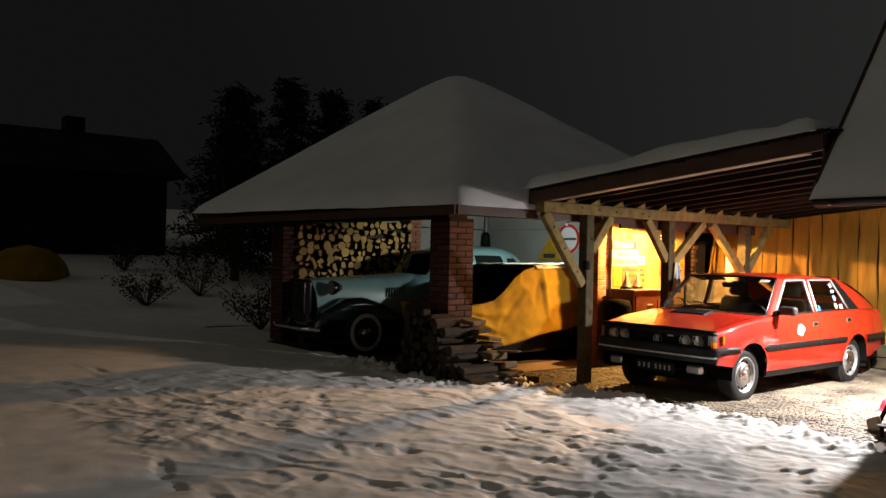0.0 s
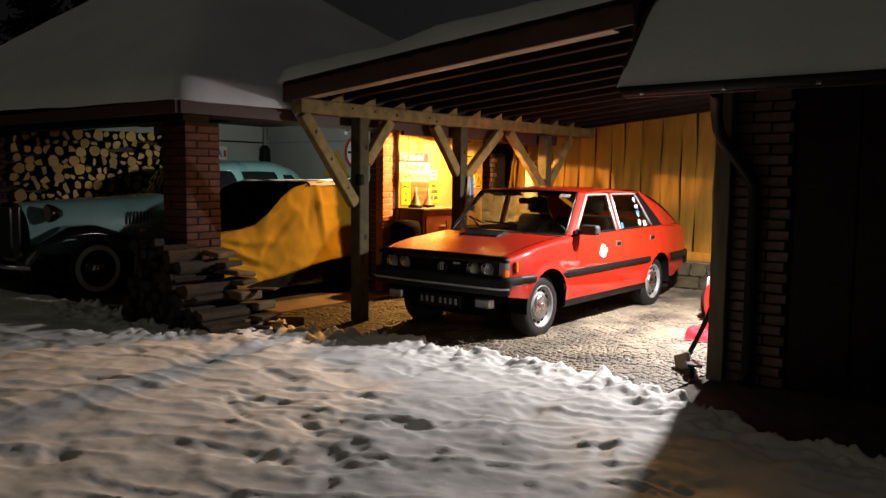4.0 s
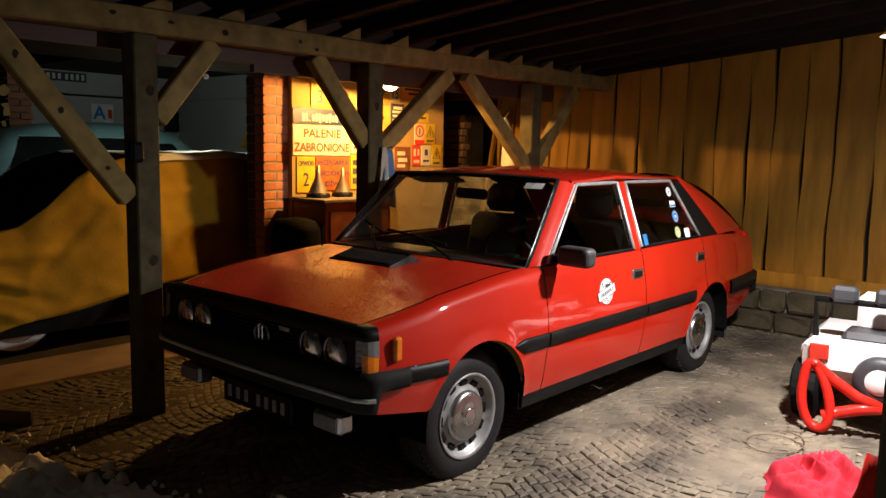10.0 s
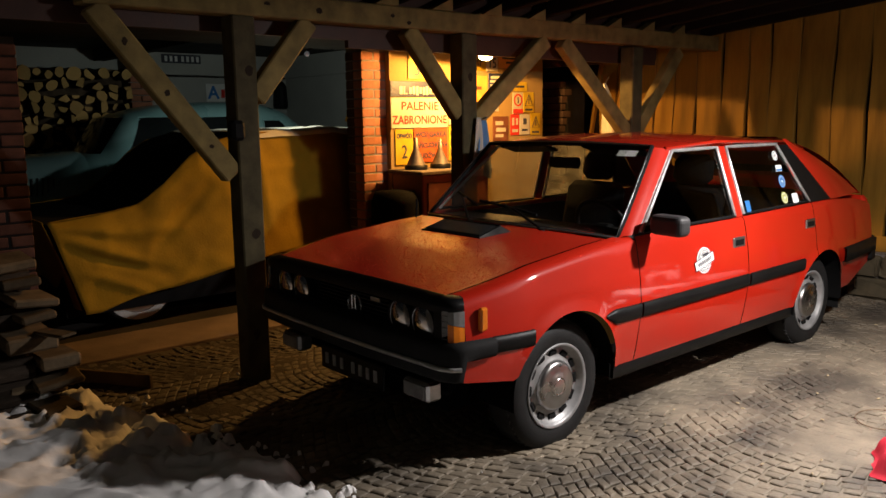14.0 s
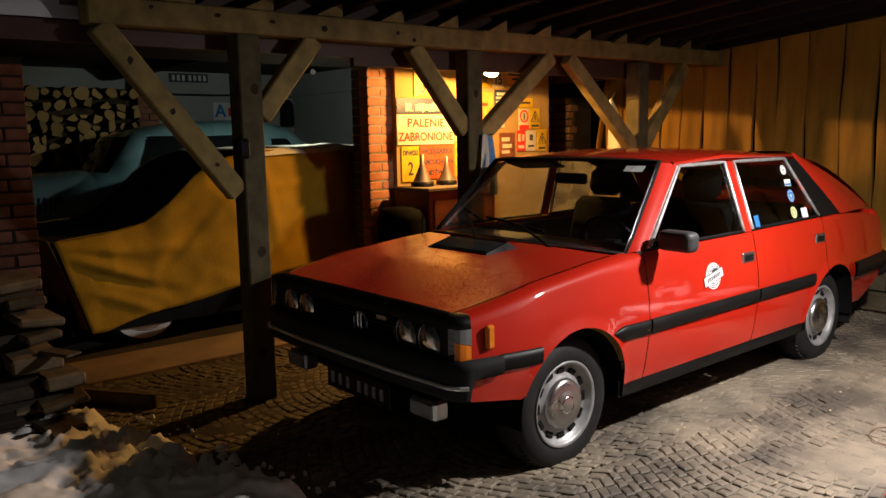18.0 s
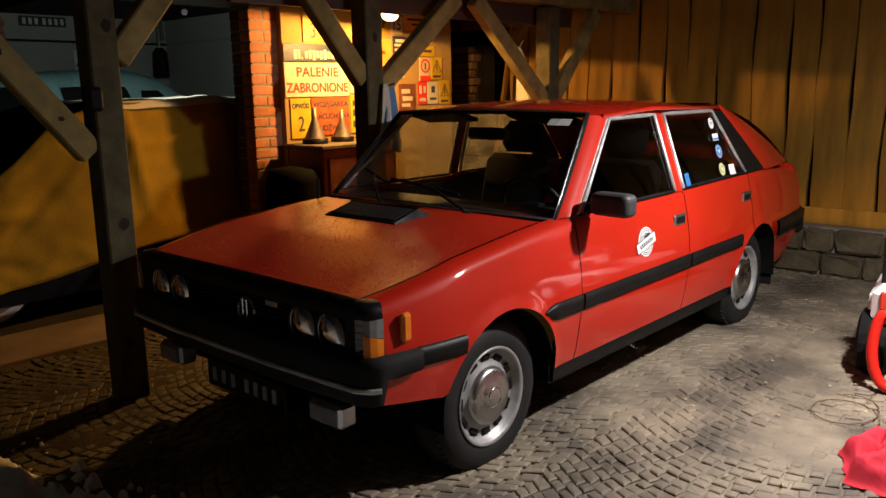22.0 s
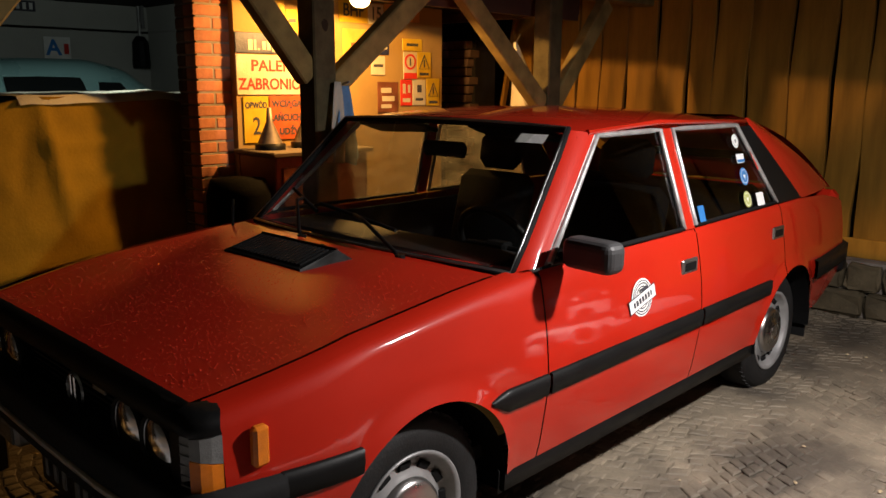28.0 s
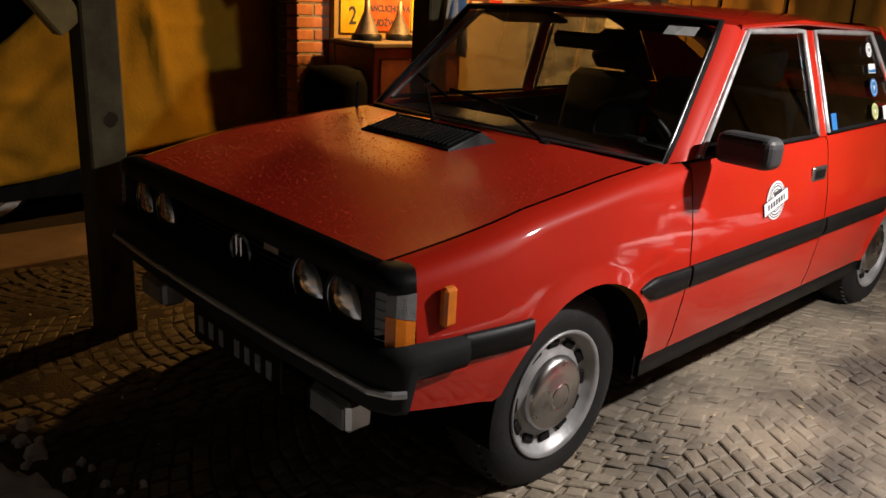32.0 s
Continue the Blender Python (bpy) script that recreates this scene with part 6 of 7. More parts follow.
# beyond the sign wall
bstack = thing("brick_pile", "dark red pile of stacked bricks behind the sign wall", "bricks", (-2.72, 3.85, 0))
part("pile_core", box(-0.29, 0.29, -0.10, 0.16, 0, 1.86), "dark_mortar", bstack)
for i in range(25):
    for j in range(2):
        lay(BR["dark_brick"][0], bstack, -0.14 + j * 0.27 + 0.02 * (i % 3), -0.12 + 0.012 * (i % 2), 0.034 + i * 0.0745)
pl = thing("leaning_batten", "pale wooden batten leaning in the corner", "plank")
part("batten", bar((-2.35, 3.75, 0), (-2.28, 4.1, 2.05), 0.03, 0.05, None, 0.004), "board", pl)
br = thing("brass_fitting", "scalloped brass ornament fixed to the planks", "ornament", (-2.02, 4.20, 1.45))
part("strap", box(-0.02, 0.02, -0.02, 0.06, -0.25, 0.30), "brass", br)
for i in range(5):
    part("lobe", ball((0.02 * (i % 2), 0, 0.20 - i * 0.10), 0.055, (1, 0.5, 1.1), None, 12, 8), "brass", br, "", True)
sh = thing("hanging_sheet", "pale translucent sheet draped from a nail behind the brace", "cloth", (-1.364, 2.978, 1.22))
rows = []
for k in np.linspace(0, 1, 10):
    ring = []
    for a in np.linspace(0, 2 * math.pi, 37)[:-1]:
        r = (0.012 + 0.13 * k) * (1 + 0.10 * math.sin(5 * a + 2 * k) + 0.05 * math.sin(11 * a))
        ring.append((0.10 * k + r * math.cos(a), 0.08 * k + r * math.sin(a), 0.56 * (1 - k) + 0.012 * math.sin(4 * a) * k))
    rows.append(ring)
part("sheet", sheet(rows, None, True), "white_bag", sh, "", True)
part("hook", tube([Vector((0, 0, 0.55)), Vector((0.06, -0.02, 0.61))], 0.005), "steel", sh)
rag = thing("rag", "blue and white rag hanging from a post", "cloth", (-0.99, 1.16, 1.10))
rows = []
for k in np.linspace(0, 1, 9):
    rows.append([(0.02 + 0.03 * math.sin(9 * u + 2 * k) * k, (u - 0.5) * (0.05 + 0.16 * k), 0.38 * (1 - k) + 0.02 * math.sin(7 * u) * k) for u in np.linspace(0, 1, 13)])
part("cloth", thick(sheet(rows), 0.004), "blue_cloth", rag, "", True)
part("cloth_fold", thick(sheet([[(0.028 + 0.03 * math.sin(8 * u + 3 * k) * k, -0.05 + (u - 0.6) * (0.04 + 0.10 * k), 0.40 * (1 - k)) for u in np.linspace(0, 1, 9)] for k in np.linspace(0, 1, 8)]), 0.004), "white_bag", rag, "", True)
part("nail", rod((0.0, 0, 0.39), (0.05, 0, 0.40), 0.006), "steel", rag)

# ---- inside the pavilion ----
pt = thing("old_plate", "old dark vehicle plate with pale bars on the wall", "plate", (-7.045, 1.60, 2.285))
part("plate", box(0, 0.006, -0.26, 0.26, -0.055, 0.055, bevel=0.002), "print_dark", pt)
for i in range(7):
    part("plate_bar", box(0.005, 0.009, -0.22 + i * 0.066 + (0.02 if i > 2 else 0), -0.185 + i * 0.066 + (0.02 if i > 2 else 0), -0.034, 0.034), "pale_paint", pt)
po = thing("poster", "white card with a large blue letter and a red patch", "poster", (-7.045, 2.07, 1.86))
part("card", box(0, 0.005, -0.16, 0.12, -0.11, 0.12), "pale_paint", po)
o = lettering("letter", "A", 0.23, "blue_print", po, 0.006)
o.matrix_basis = pose(0.008, -0.06, 0.0, 90, 0, 90)
part("patch", box(0.004, 0.007, 0.05, 0.10, -0.06, 0.05), "red_print", po)
ln = thing("hanging_lantern", "black lantern hanging by the pavilion wall", "lantern", (-6.95, 2.95, 1.66))
part("body", lathe([(0.0, 0.0), (0.09, 0.0), (0.10, 0.04), (0.09, 0.30), (0.05, 0.36), (0.0, 0.37)], 12), "black", ln)
part("tube", rod((0, 0, 0.36), (0, 0, 0.75), 0.02), "steel", ln)
part("lens", box(0.085, 0.10, -0.02, 0.02, 0.45, 0.70), "white_lens", ln)
rs = thing("road_sign", "yellow triangular road sign hung on the grey wall", "sign", (-5.22, 3.07, 1.47))
tri = bmesh.new()
tri.faces.new([tri.verts.new(v) for v in ((-0.31, 0, 0), (0.31, 0, 0), (0.035, 0, 0.44), (-0.035, 0, 0.44))])
part("panel", thick(tri, 0.008), "yellow_print", rs)
part("border", tube([Vector((-0.295, -0.010, 0.012)), Vector((0.295, -0.010, 0.012)), Vector((0.0, -0.010, 0.425)), Vector((-0.295, -0.010, 0.012))], 0.014), "orange_print", rs)
part("mark", box(-0.15, 0.15, -0.016, -0.006, 0.05, 0.13, bevel=0.004), "print_dark", rs, "plain black mark")
rs = thing("road_sign", "round white road sign with a red ring on the wall", "sign", (-4.74, 3.07, 1.88))
part("disc", lathe([(0, 0), (0.29, 0), (0.29, 0.008), (0, 0.008)], 40, m=pose(0, 0, 0, 90, 0, 0)), "white_print", rs)
part("ring", lathe([(0.225, 0.009), (0.285, 0.009), (0.285, 0.012), (0.225, 0.012)], 40, m=pose(0, 0, 0, 90, 0, 0)), "red_print", rs)
part("mark", box(-0.20, 0.20, -0.016, -0.008, -0.02, 0.02), "print_dark", rs)
sp = thing("spot_lamp", "small cool white bulb lit on a bracket under the wall plate", "lamp", (-2.75, 0.89, 2.04))
part("bulb", ball((0.02, -0.05, -0.01), 0.022), "cool_led", sp, "", True)
part("bracket", tube([Vector((0.02, -0.05, 0.02)), Vector((0.1, 0.0, 0.05)), Vector((0.24, 0.06, 0.02))], 0.008), "black", sp)


# ---- car under a tarpaulin ----
def build_tarp_car():
    t = thing("covered_car", "low old car under an ochre tarpaulin with a dark bare windscreen", "car")
    X0, X1 = -4.05, -2.70

    def top(y):
        return table(y, [(-1.29, 0.83), (-0.81, 0.875), (-0.62, 0.91), (-0.42, 1.05), (-0.22, 1.24), (-0.05, 1.34), (0.22, 1.405), (1.0, 1.415), (2.2, 1.405)])

    def bottom(y):
        return table(y, [(-1.27, 0.19), (-1.1, 0.18), (-0.85, 0.22), (0.0, 0.36), (1.0, 0.50), (2.2, 0.48)])

    FOLDS = [((-1.22, 0.80), (-0.42, 0.66), 0.035, 0.035), ((-1.20, 0.72), (-0.45, 0.40), 0.045, 0.040), ((-1.05, 0.58), (-0.30, 0.34), -0.040, 0.035), ((-1.10, 0.45), (-0.55, 0.25), 0.035, 0.030), ((-0.50, 0.62), (-0.02, 1.05), -0.045, 0.040), ((-0.70, 0.75), (-0.20, 0.70), 0.025, 0.030), ((0.30, 1.36), (0.42, 0.50), 0.040, 0.045), ((0.22, 1.30), (0.10, 0.60), -0.020, 0.05), ((1.05, 1.36), (1.10, 0.60), 0.02, 0.05)]
    for s, x in ((1, X1), (-1, X0)):
        rows = []
        for y in np.linspace(-1.25, 2.2, 110):
            a, b = bottom(y), top(y)
            col = []
            for k in np.linspace(0, 1, 34):
                z = lin(k, a, b)
                f = noise.noise(Vector((y * 1.1, z * 1.3, 3.1)))
                g = 1 - abs(noise.noise(Vector((y * 3.0 - z * 1.5, z * 2.5 + y, 1.7)))) * 4.0
                w = 0.030 * f + 0.012 * max(0, g) + 0.006 * noise.noise(Vector((y * 9, z * 9, 2)))
                for (ya, za), (yb, zb), amp, wd in FOLDS:
                    L2 = (yb - ya) ** 2 + (zb - za) ** 2
                    q = max(0.0, min(1.0, ((y - ya) * (yb - ya) + (z - za) * (zb - za)) / L2))
                    d = math.hypot(y - ya - q * (yb - ya), z - za - q * (zb - za)) + 0.02 * f
                    w += amp * math.exp(-(d / wd) ** 2) * math.sin(math.pi * min(1, q * 0.9 + 0.15))
                lean = 0.19 * (1 - k) * max(0.0, min(1.0, (-0.55 - y) / 0.70))
                col.append((x + s * (0.05 * (1 - k) + w - 0.05 * max(0, k - 0.9) * 6), y + lean, z + (0.012 * math.sin(y * 6) if k == 0 else 0)))
            rows.append(col)
        part("side_cover", thick(sheet(rows), 0.004), "tarp", t, "creased ochre tarpaulin", True)
    rows = [[(lin(u, X0, X1), -1.27 + 0.19 * (1 - k) - 0.03 * math.sin(u * math.pi) + 0.012 * math.sin(13 * u + 4 * k), lin(k, 0.20, 0.84)) for u in np.linspace(0, 1, 25)] for k in np.linspace(0, 1, 10)]
    part("front_cover", thick(sheet(rows), 0.004), "tarp", t, "", True)
    rows = [[(lin(u, X0, X1), y, top(y) - 0.07 * math.sin(u * math.pi) * table(y, [(-1.27, 0.0), (-0.5, 1), (0.2, 0.1)]) + 0.010 * math.sin(9 * u + 3 * y)) for u in np.linspace(0, 1, 21)] for y in np.linspace(-1.27, 0.20, 22)]
    part("bonnet_cover", sheet(rows), "dark_cloth", t, "dark cloth over the bonnet and windscreen", True)
    rows = [[(lin(u, X0 - 0.03, X1 + 0.035), y, top(y) + 0.012 + 0.014 * noise.noise(Vector((u * 7, y * 4, 0))) - (0.05 if u in (0.0, 1.0) else 0) + 0.02 * math.exp(-((y - 1.05) / 0.08) ** 2) * u) for u in np.linspace(0, 1, 25)] for y in np.linspace(0.18, 2.22, 40)]
    part("roof_cover", sheet(rows), "pale_cloth", t, "pale crumpled top sheet", True)
    part("underbody", box(X0 + 0.1, X1 - 0.1, -1.15, 2.15, 0.14, 0.5), "rubber", t)
    for x in (X0 + 0.30, X1 - 0.22):
        for y in (-0.62, 1.55):
            T = Matrix.Translation((x, y, 0.29)) @ pose(0, 0, 0, 0, 90, 0)
            w = part("wheel", lathe([(0.0, -0.07), (0.2, -0.075), (0.27, -0.07), (0.29, -0.03), (0.29, 0.03), (0.27, 0.07), (0.2, 0.075)], 36, m=T), "tyre", t, "", True)
            part("whitewall", lathe([(0.20, 0.076), (0.255, 0.0755)], 36, m=T), "whitewall", w)
            part("hub_cap", lathe([(0.198, 0.070), (0.14, 0.07), (0.10, 0.09), (0, 0.10)], 30, m=T), "hubcap", w, "", True)


build_tarp_car()


# ---- vintage car ----
def build_vintage():
    v = thing("vintage_car", "mint green vintage saloon with black wings and whitewall tyres", "car", (-5.36, 0, 0))

    def cz(y):
        return table(y, [(-0.35, 1.14), (-0.12, 1.26), (0.02, 1.46), (0.14, 1.58), (0.45, 1.66), (1.00, 1.70), (1.55, 1.70), (1.85, 1.63), (2.10, 1.47), (2.35, 1.15), (2.55, 0.75)])

    def cw(y):
        return table(y, [(-0.35, 0.60), (0.0, 0.69), (0.5, 0.74), (1.3, 0.74), (1.9, 0.66), (2.55, 0.45)])

    def cab_x(y, z):
        k = max(0.0, min(1.0, (z - 0.55) / max(0.05, cz(y) - 0.55)))
        return cw(y) * (1 - k ** 4.2) ** (1 / 3.2)

    rows = []
    for y in np.concatenate([np.linspace(-0.35, 0.4, 16), np.linspace(0.5, 2.55, 28)]):
        col = []
        for a in np.linspace(0, 1, 31):
            an = math.pi * a
            c, s = math.cos(an), math.sin(an)
            col.append((cw(y) * math.copysign(abs(c) ** 0.55, c), y, 0.45 + (cz(y) - 0.45) * abs(s) ** 0.52))
        rows.append(col)
    part("cabin", sheet(rows), "mint", v, "pale mint blue roof and doors", True)
    rows = []
    for y in np.linspace(-2.15, -0.30, 24):
        k = (y + 2.15) / 1.85
        w, zt = lin(k, 0.24, 0.60), lin(k, 1.12, 1.22)
        rows.append([(w * math.copysign(abs(math.cos(a)) ** 0.5, math.cos(a)), y + 0.10 * (abs(math.cos(a)) ** 2) * (1 - k), 0.45 + (zt - 0.45) * math.sin(a) ** 0.5) for a in np.linspace(0, math.pi, 25)])
    hood = part("bonnet", sheet(rows), "mint", v, "long mint bonnet", True)
    for s in (1, -1):
        for i in range(8):
            part("bonnet_slot", bar((s * (0.47 + 0.004 * i), -0.95 + i * 0.045, 0.84), (s * (0.47 + 0.004 * i), -0.93 + i * 0.045, 1.00), 0.03, 0.012, None, 0.003), "fender", hood)
    g = part("grille", box(-0.22, 0.22, -2.22, -2.10, 0.42, 1.12, bevel=0.05), "fender", v, "tall dark grille")
    for i in range(9):
        part("grille_bar", box(-0.16 + i * 0.04 - 0.006, -0.16 + i * 0.04 + 0.006, -2.245, -2.215, 0.47, 1.06), "fender", g)
    for s in (1, -1):
        rows = []
        for t in np.linspace(0, 1, 44):
            y = lin(t, -2.30, 2.55)
            zc = table(y, [(-2.30, 0.42), (-2.08, 0.68), (-1.78, 0.84), (-1.43, 0.86), (-1.05, 0.74), (-0.50, 0.46), (0.0, 0.34), (0.95, 0.34), (1.25, 0.58), (1.65, 0.76), (2.05, 0.70), (2.4, 0.48), (2.55, 0.38)])
            w = table(y, [(-2.30, 0.20), (-1.7, 0.27), (-0.5, 0.22), (0.0, 0.16), (0.95, 0.16), (1.6, 0.23), (2.55, 0.12)])
            xi = table(y, [(-2.30, 0.36), (-0.5, 0.52), (0.3, 0.60), (1.5, 0.58), (2.55, 0.48)])
            rows.append([(s * (xi - 0.04 + (w + 0.04) * k), y, zc - 0.16 * max(0, k - 0.55) ** 1.6 * 2.4 - 0.05 * (1 - k) * (y < -1.8)) for k in np.linspace(0, 1, 9)])
        part("wing", thick(sheet(rows), 0.012), "fender", v, "black sweeping wing", True)
        hl = part("headlamp", lathe([(0.0, -0.17), (0.05, -0.16), (0.10, -0.06), (0.112, 0.0), (0.10, 0.015)], 24, m=pose(s * 0.42, -1.92, 1.00, 90, 0, 0)), "fender", v, "", True)
        part("lens", lathe([(0.0, 0.03), (0.06, 0.025), (0.10, 0.012)], 24, m=pose(s * 0.42, -1.92, 1.00, 90, 0, 0)), "white_lens", hl, "", True)
        # side windows
        for y0, y1 in ((0.06, 0.66), (0.76, 1.42), (1.50, 1.88)):
            rows = []
            for k in np.linspace(0, 1, 7):
                z = lin(k, 1.22, 1.54 if y1 < 1.5 else 1.50)
                a, b = y0 + 0.16 * k * (y0 < 0.3), y1 - 0.05 * k - 0.10 * k * (y1 > 1.5)
                rows.append([(s * (cab_x(lin(u, a, b), z) * 0.985 + 0.012), lin(u, a, b), z) for u in np.linspace(0, 1, 8)])
            w = part("side_window", sheet(rows), "dark_glass", v, "dark side window", True)
            ring = [rows[0][0], rows[-1][0], rows[-1][-1], rows[0][-1], rows[0][0]]
            part("window_frame", tube([Vector(p) for p in ring], 0.012), "mint", w)
        for yw in (-1.48, 1.65):
            T = Matrix.Translation((s * 0.66, yw, 0.335)) @ pose(0, 0, 0, 0, 90 * s, 0)
            w = part("wheel", lathe([(0.0, -0.07), (0.22, -0.075), (0.31, -0.06), (0.335, -0.02), (0.335, 0.02), (0.31, 0.06), (0.22, 0.075), (0.19, 0.07)], 40, m=T), "tyre", v, "", True)
            part("whitewall", lathe([(0.225, 0.0765), (0.285, 0.0735)], 40, m=T), "whitewall", w, "pale tyre wall")
            part("rim", lathe([(0.215, 0.072), (0.18, 0.05), (0.10, 0.05), (0.095, 0.075), (0.05, 0.10), (0, 0.105)], 36, m=T), "fender", w, "", True)
            part("hub_cap", lathe([(0.075, 0.088), (0.05, 0.105), (0, 0.112)], 24, m=T), "chrome", w, "", True)
    rows = [[(u * lin(k, 0.50, 0.46), lin(k, -0.22, 0.03) + 0.07 * u * u - 0.03, lin(k, 1.20, 1.54)) for u in np.linspace(-1, 1, 9)] for k in np.linspace(0, 1, 5)]
    part("windscreen", sheet(rows), "dark_glass", v, "", True)
    part("bumper", tube([Vector((-0.72, -2.27, 0.40)), Vector((-0.4, -2.40, 0.40)), Vector((0.4, -2.40, 0.40)), Vector((0.72, -2.27, 0.40))], 0.028), "chrome", v, "chrome front bumper", True)
    part("chassis", box(-0.55, 0.55, -2.1, 2.4, 0.22, 0.5), "rubber", v)


build_vintage()

# ---- at the outbuilding corner ----
toy = thing("toy_car", "white ride-on toy off-roader with black wheels and a red frame", "toy", (1.86, 2.05, 0), rz=8)
part("hull", box(-0.30, 0.34, -0.05, 0.75, 0.20, 0.46, bevel=0.05), "white_plastic", toy)
part("tail", box(-0.28, 0.32, -0.12, 0.02, 0.28, 0.48, bevel=0.04), "white_plastic", toy)
part("seat_back", box(-0.05, 0.28, 0.20, 0.30, 0.45, 0.72, bevel=0.04), "white_plastic", toy)
part("seat", box(-0.10, 0.30, -0.02, 0.24, 0.44, 0.52, bevel=0.03), "grey_plastic", toy)
part("roll_bar", tube([Vector((-0.24, 0.10, 0.40)), Vector((-0.25, 0.06, 0.68)), Vector((0.30, 0.06, 0.68)), Vector((0.30, 0.10, 0.40))], 0.02), "black", toy, "", True)
for x in (-0.10, 0.12):
    part("roof_lamp", box(x - 0.07, x + 0.07, 0.00, 0.09, 0.68, 0.77, bevel=0.02), "grey_plastic", toy)
part("tail_lamp", box(-0.24, -0.14, -0.135, -0.115, 0.37, 0.46, bevel=0.006), "red_print", toy)
for x in (-0.26, 0.30):
    for y in (0.02, 0.62):
        T = Matrix.Translation((x, y, 0.17)) @ pose(0, 0, 0, 0, 90, 0)
        w = part("wheel", lathe([(0.0, -0.07), (0.12, -0.075), (0.16, -0.06), (0.172, -0.02), (0.172, 0.02), (0.16, 0.06), (0.12, 0.075), (0, 0.07)], 22, m=T), "rubber", toy, "knobbly black wheel")
part("spare_wheel", lathe([(0.0, 0.03), (0.08, 0.035), (0.12, 0.03), (0.135, 0.0), (0.13, -0.05), (0, -0.05)], 26, m=pose(0.12, -0.15, 0.30, 90, 0, 0)), "grey_plastic", toy, "dark grey spare wheel", True)
part("hub", lathe([(0.0, 0.05), (0.05, 0.045), (0.075, 0.03)], 18, m=pose(0.12, -0.152, 0.30, 90, 0, 0)), "white_plastic", toy, "", True)
tr = thing("tricycle_frame", "glossy red plastic steering frame of a child's trike", "toy", (1.90, 1.84, -0.07))
loop = []
for i in range(25):
    a = 2 * math.pi * i / 24
    q = 0.070 - 0.020 * math.sin(a)
    loop.append(Vector((-0.175 + q * math.cos(a) - 0.03 * math.sin(a), -0.08 + 0.02 * math.sin(a), 0.275 + 0.175 * math.sin(a))))
part("loop", tube(loop, 0.026, None, 10), "red_plastic", tr, "", True)
part("arm", tube([Vector((-0.19, -0.06, 0.44)), Vector((-0.10, -0.05, 0.37)), Vector((0.02, -0.02, 0.29)), Vector((0.14, 0.0, 0.25))], 0.030, None, 10), "red_plastic", tr, "", True)
part("arm", tube([Vector((-0.13, -0.09, 0.17)), Vector((-0.05, -0.06, 0.20)), Vector((0.04, -0.03, 0.23)), Vector((0.14, 0.0, 0.25))], 0.032, None, 10), "red_plastic", tr, "", True)
cone = thing("traffic_cone", "dirty grey traffic cone with a red tip by the wall", "cone", (1.78, 3.70, 0))
part("base", box(-0.17, 0.17, -0.17, 0.17, 0, 0.03, bevel=0.008), "black", cone)
part("shell", lathe([(0.13, 0.03), (0.045, 0.62), (0.04, 0.64)], 22), "grey_plastic", cone, "", True)
part("tip", lathe([(0.047, 0.62), (0.035, 0.78), (0.0, 0.785)], 22), "red_plastic", cone, "", True)
cl = thing("red_blanket", "crumpled red cloth lying on the paving", "cloth", (1.97, 0.97, 0))
rows = []
for j in range(26):
    row = []
    for i in range(60):
        an, q = i * 2 * math.pi / 59, j / 25
        c, s_ = math.cos(an), math.sin(an)
        rim = 1 + 0.30 * noise.noise(Vector((c * 1.6, s_ * 1.6, 2.0))) + 0.12 * noise.noise(Vector((c * 5, s_ * 5, 7.0)))
        u, w = 0.20 * q * rim * c, 0.30 * q * rim * s_
        f = noise.noise(Vector((u * 4.5, w * 4.5, 4)))
        fold = abs(noise.noise(Vector((u * 9 + 2 * f, w * 7, 1.5)))) + 0.5 * abs(noise.noise(Vector((u * 20, w * 17 + 3 * f, 2.5))))
        h = (1 - q ** 5) * (0.085 + 0.07 * f + 0.15 * (0.35 - fold))
        row.append((u + 0.02 * f, w, 0.010 + max(0.0, h) * min(1, (1 - q) * 9 + 0.05)))
    rows.append(row)
part("cloth", sheet(rows), "red_cloth", cl, "", True)
sb = thing("push_scooter", "dark child's scooter with a red head lying against the post", "scooter", (0.12, -0.05, 0))
part("handle_bar", tube([Vector((2.12, -0.16, 0.05)), Vector((2.24, -0.22, 0.28)), Vector((2.335, -0.24, 0.50))], 0.020), "black", sb, "", True)
part("head", tube([Vector((2.29, -0.19, 0.40)), Vector((2.33, -0.20, 0.52)), Vector((2.34, -0.16, 0.62))], 0.030), "red_plastic", sb, "", True)
part("deck", bar((2.20, -0.30, 0.06), (2.36, -0.62, 0.10), 0.11, 0.02, None, 0.006, (1, 0, 0)), "grey_plastic", sb)
part("foot_plate", bar((2.10, -0.34, 0.03), (2.25, -0.45, 0.10), 0.13, 0.03, None, 0.008, (0, 0, 1)), "old_wood", sb)
for p in ((2.14, -0.20, 0.055), (2.33, -0.60, 0.055)):
    part("wheel", lathe([(0, -0.012), (0.05, -0.014), (0.055, 0), (0.05, 0.014), (0, 0.012)], 18, m=Matrix.Translation(p) @ pose(0, 0, 0, 0, 90, 20)), "rubber", sb, "", True)
hose = thing("cable", "thin brown cable looped on the paving", "cable")
pts = [Vector((1.66 + 0.15 * math.cos(a) * (1 - 0.03 * a), 1.32 + 0.17 * math.sin(a) + 0.015 * a, 0.014)) for a in np.linspace(0, 8.5, 60)]
part("loop", tube(pts, 0.0028, None, 6), "rope", hose, "", True)

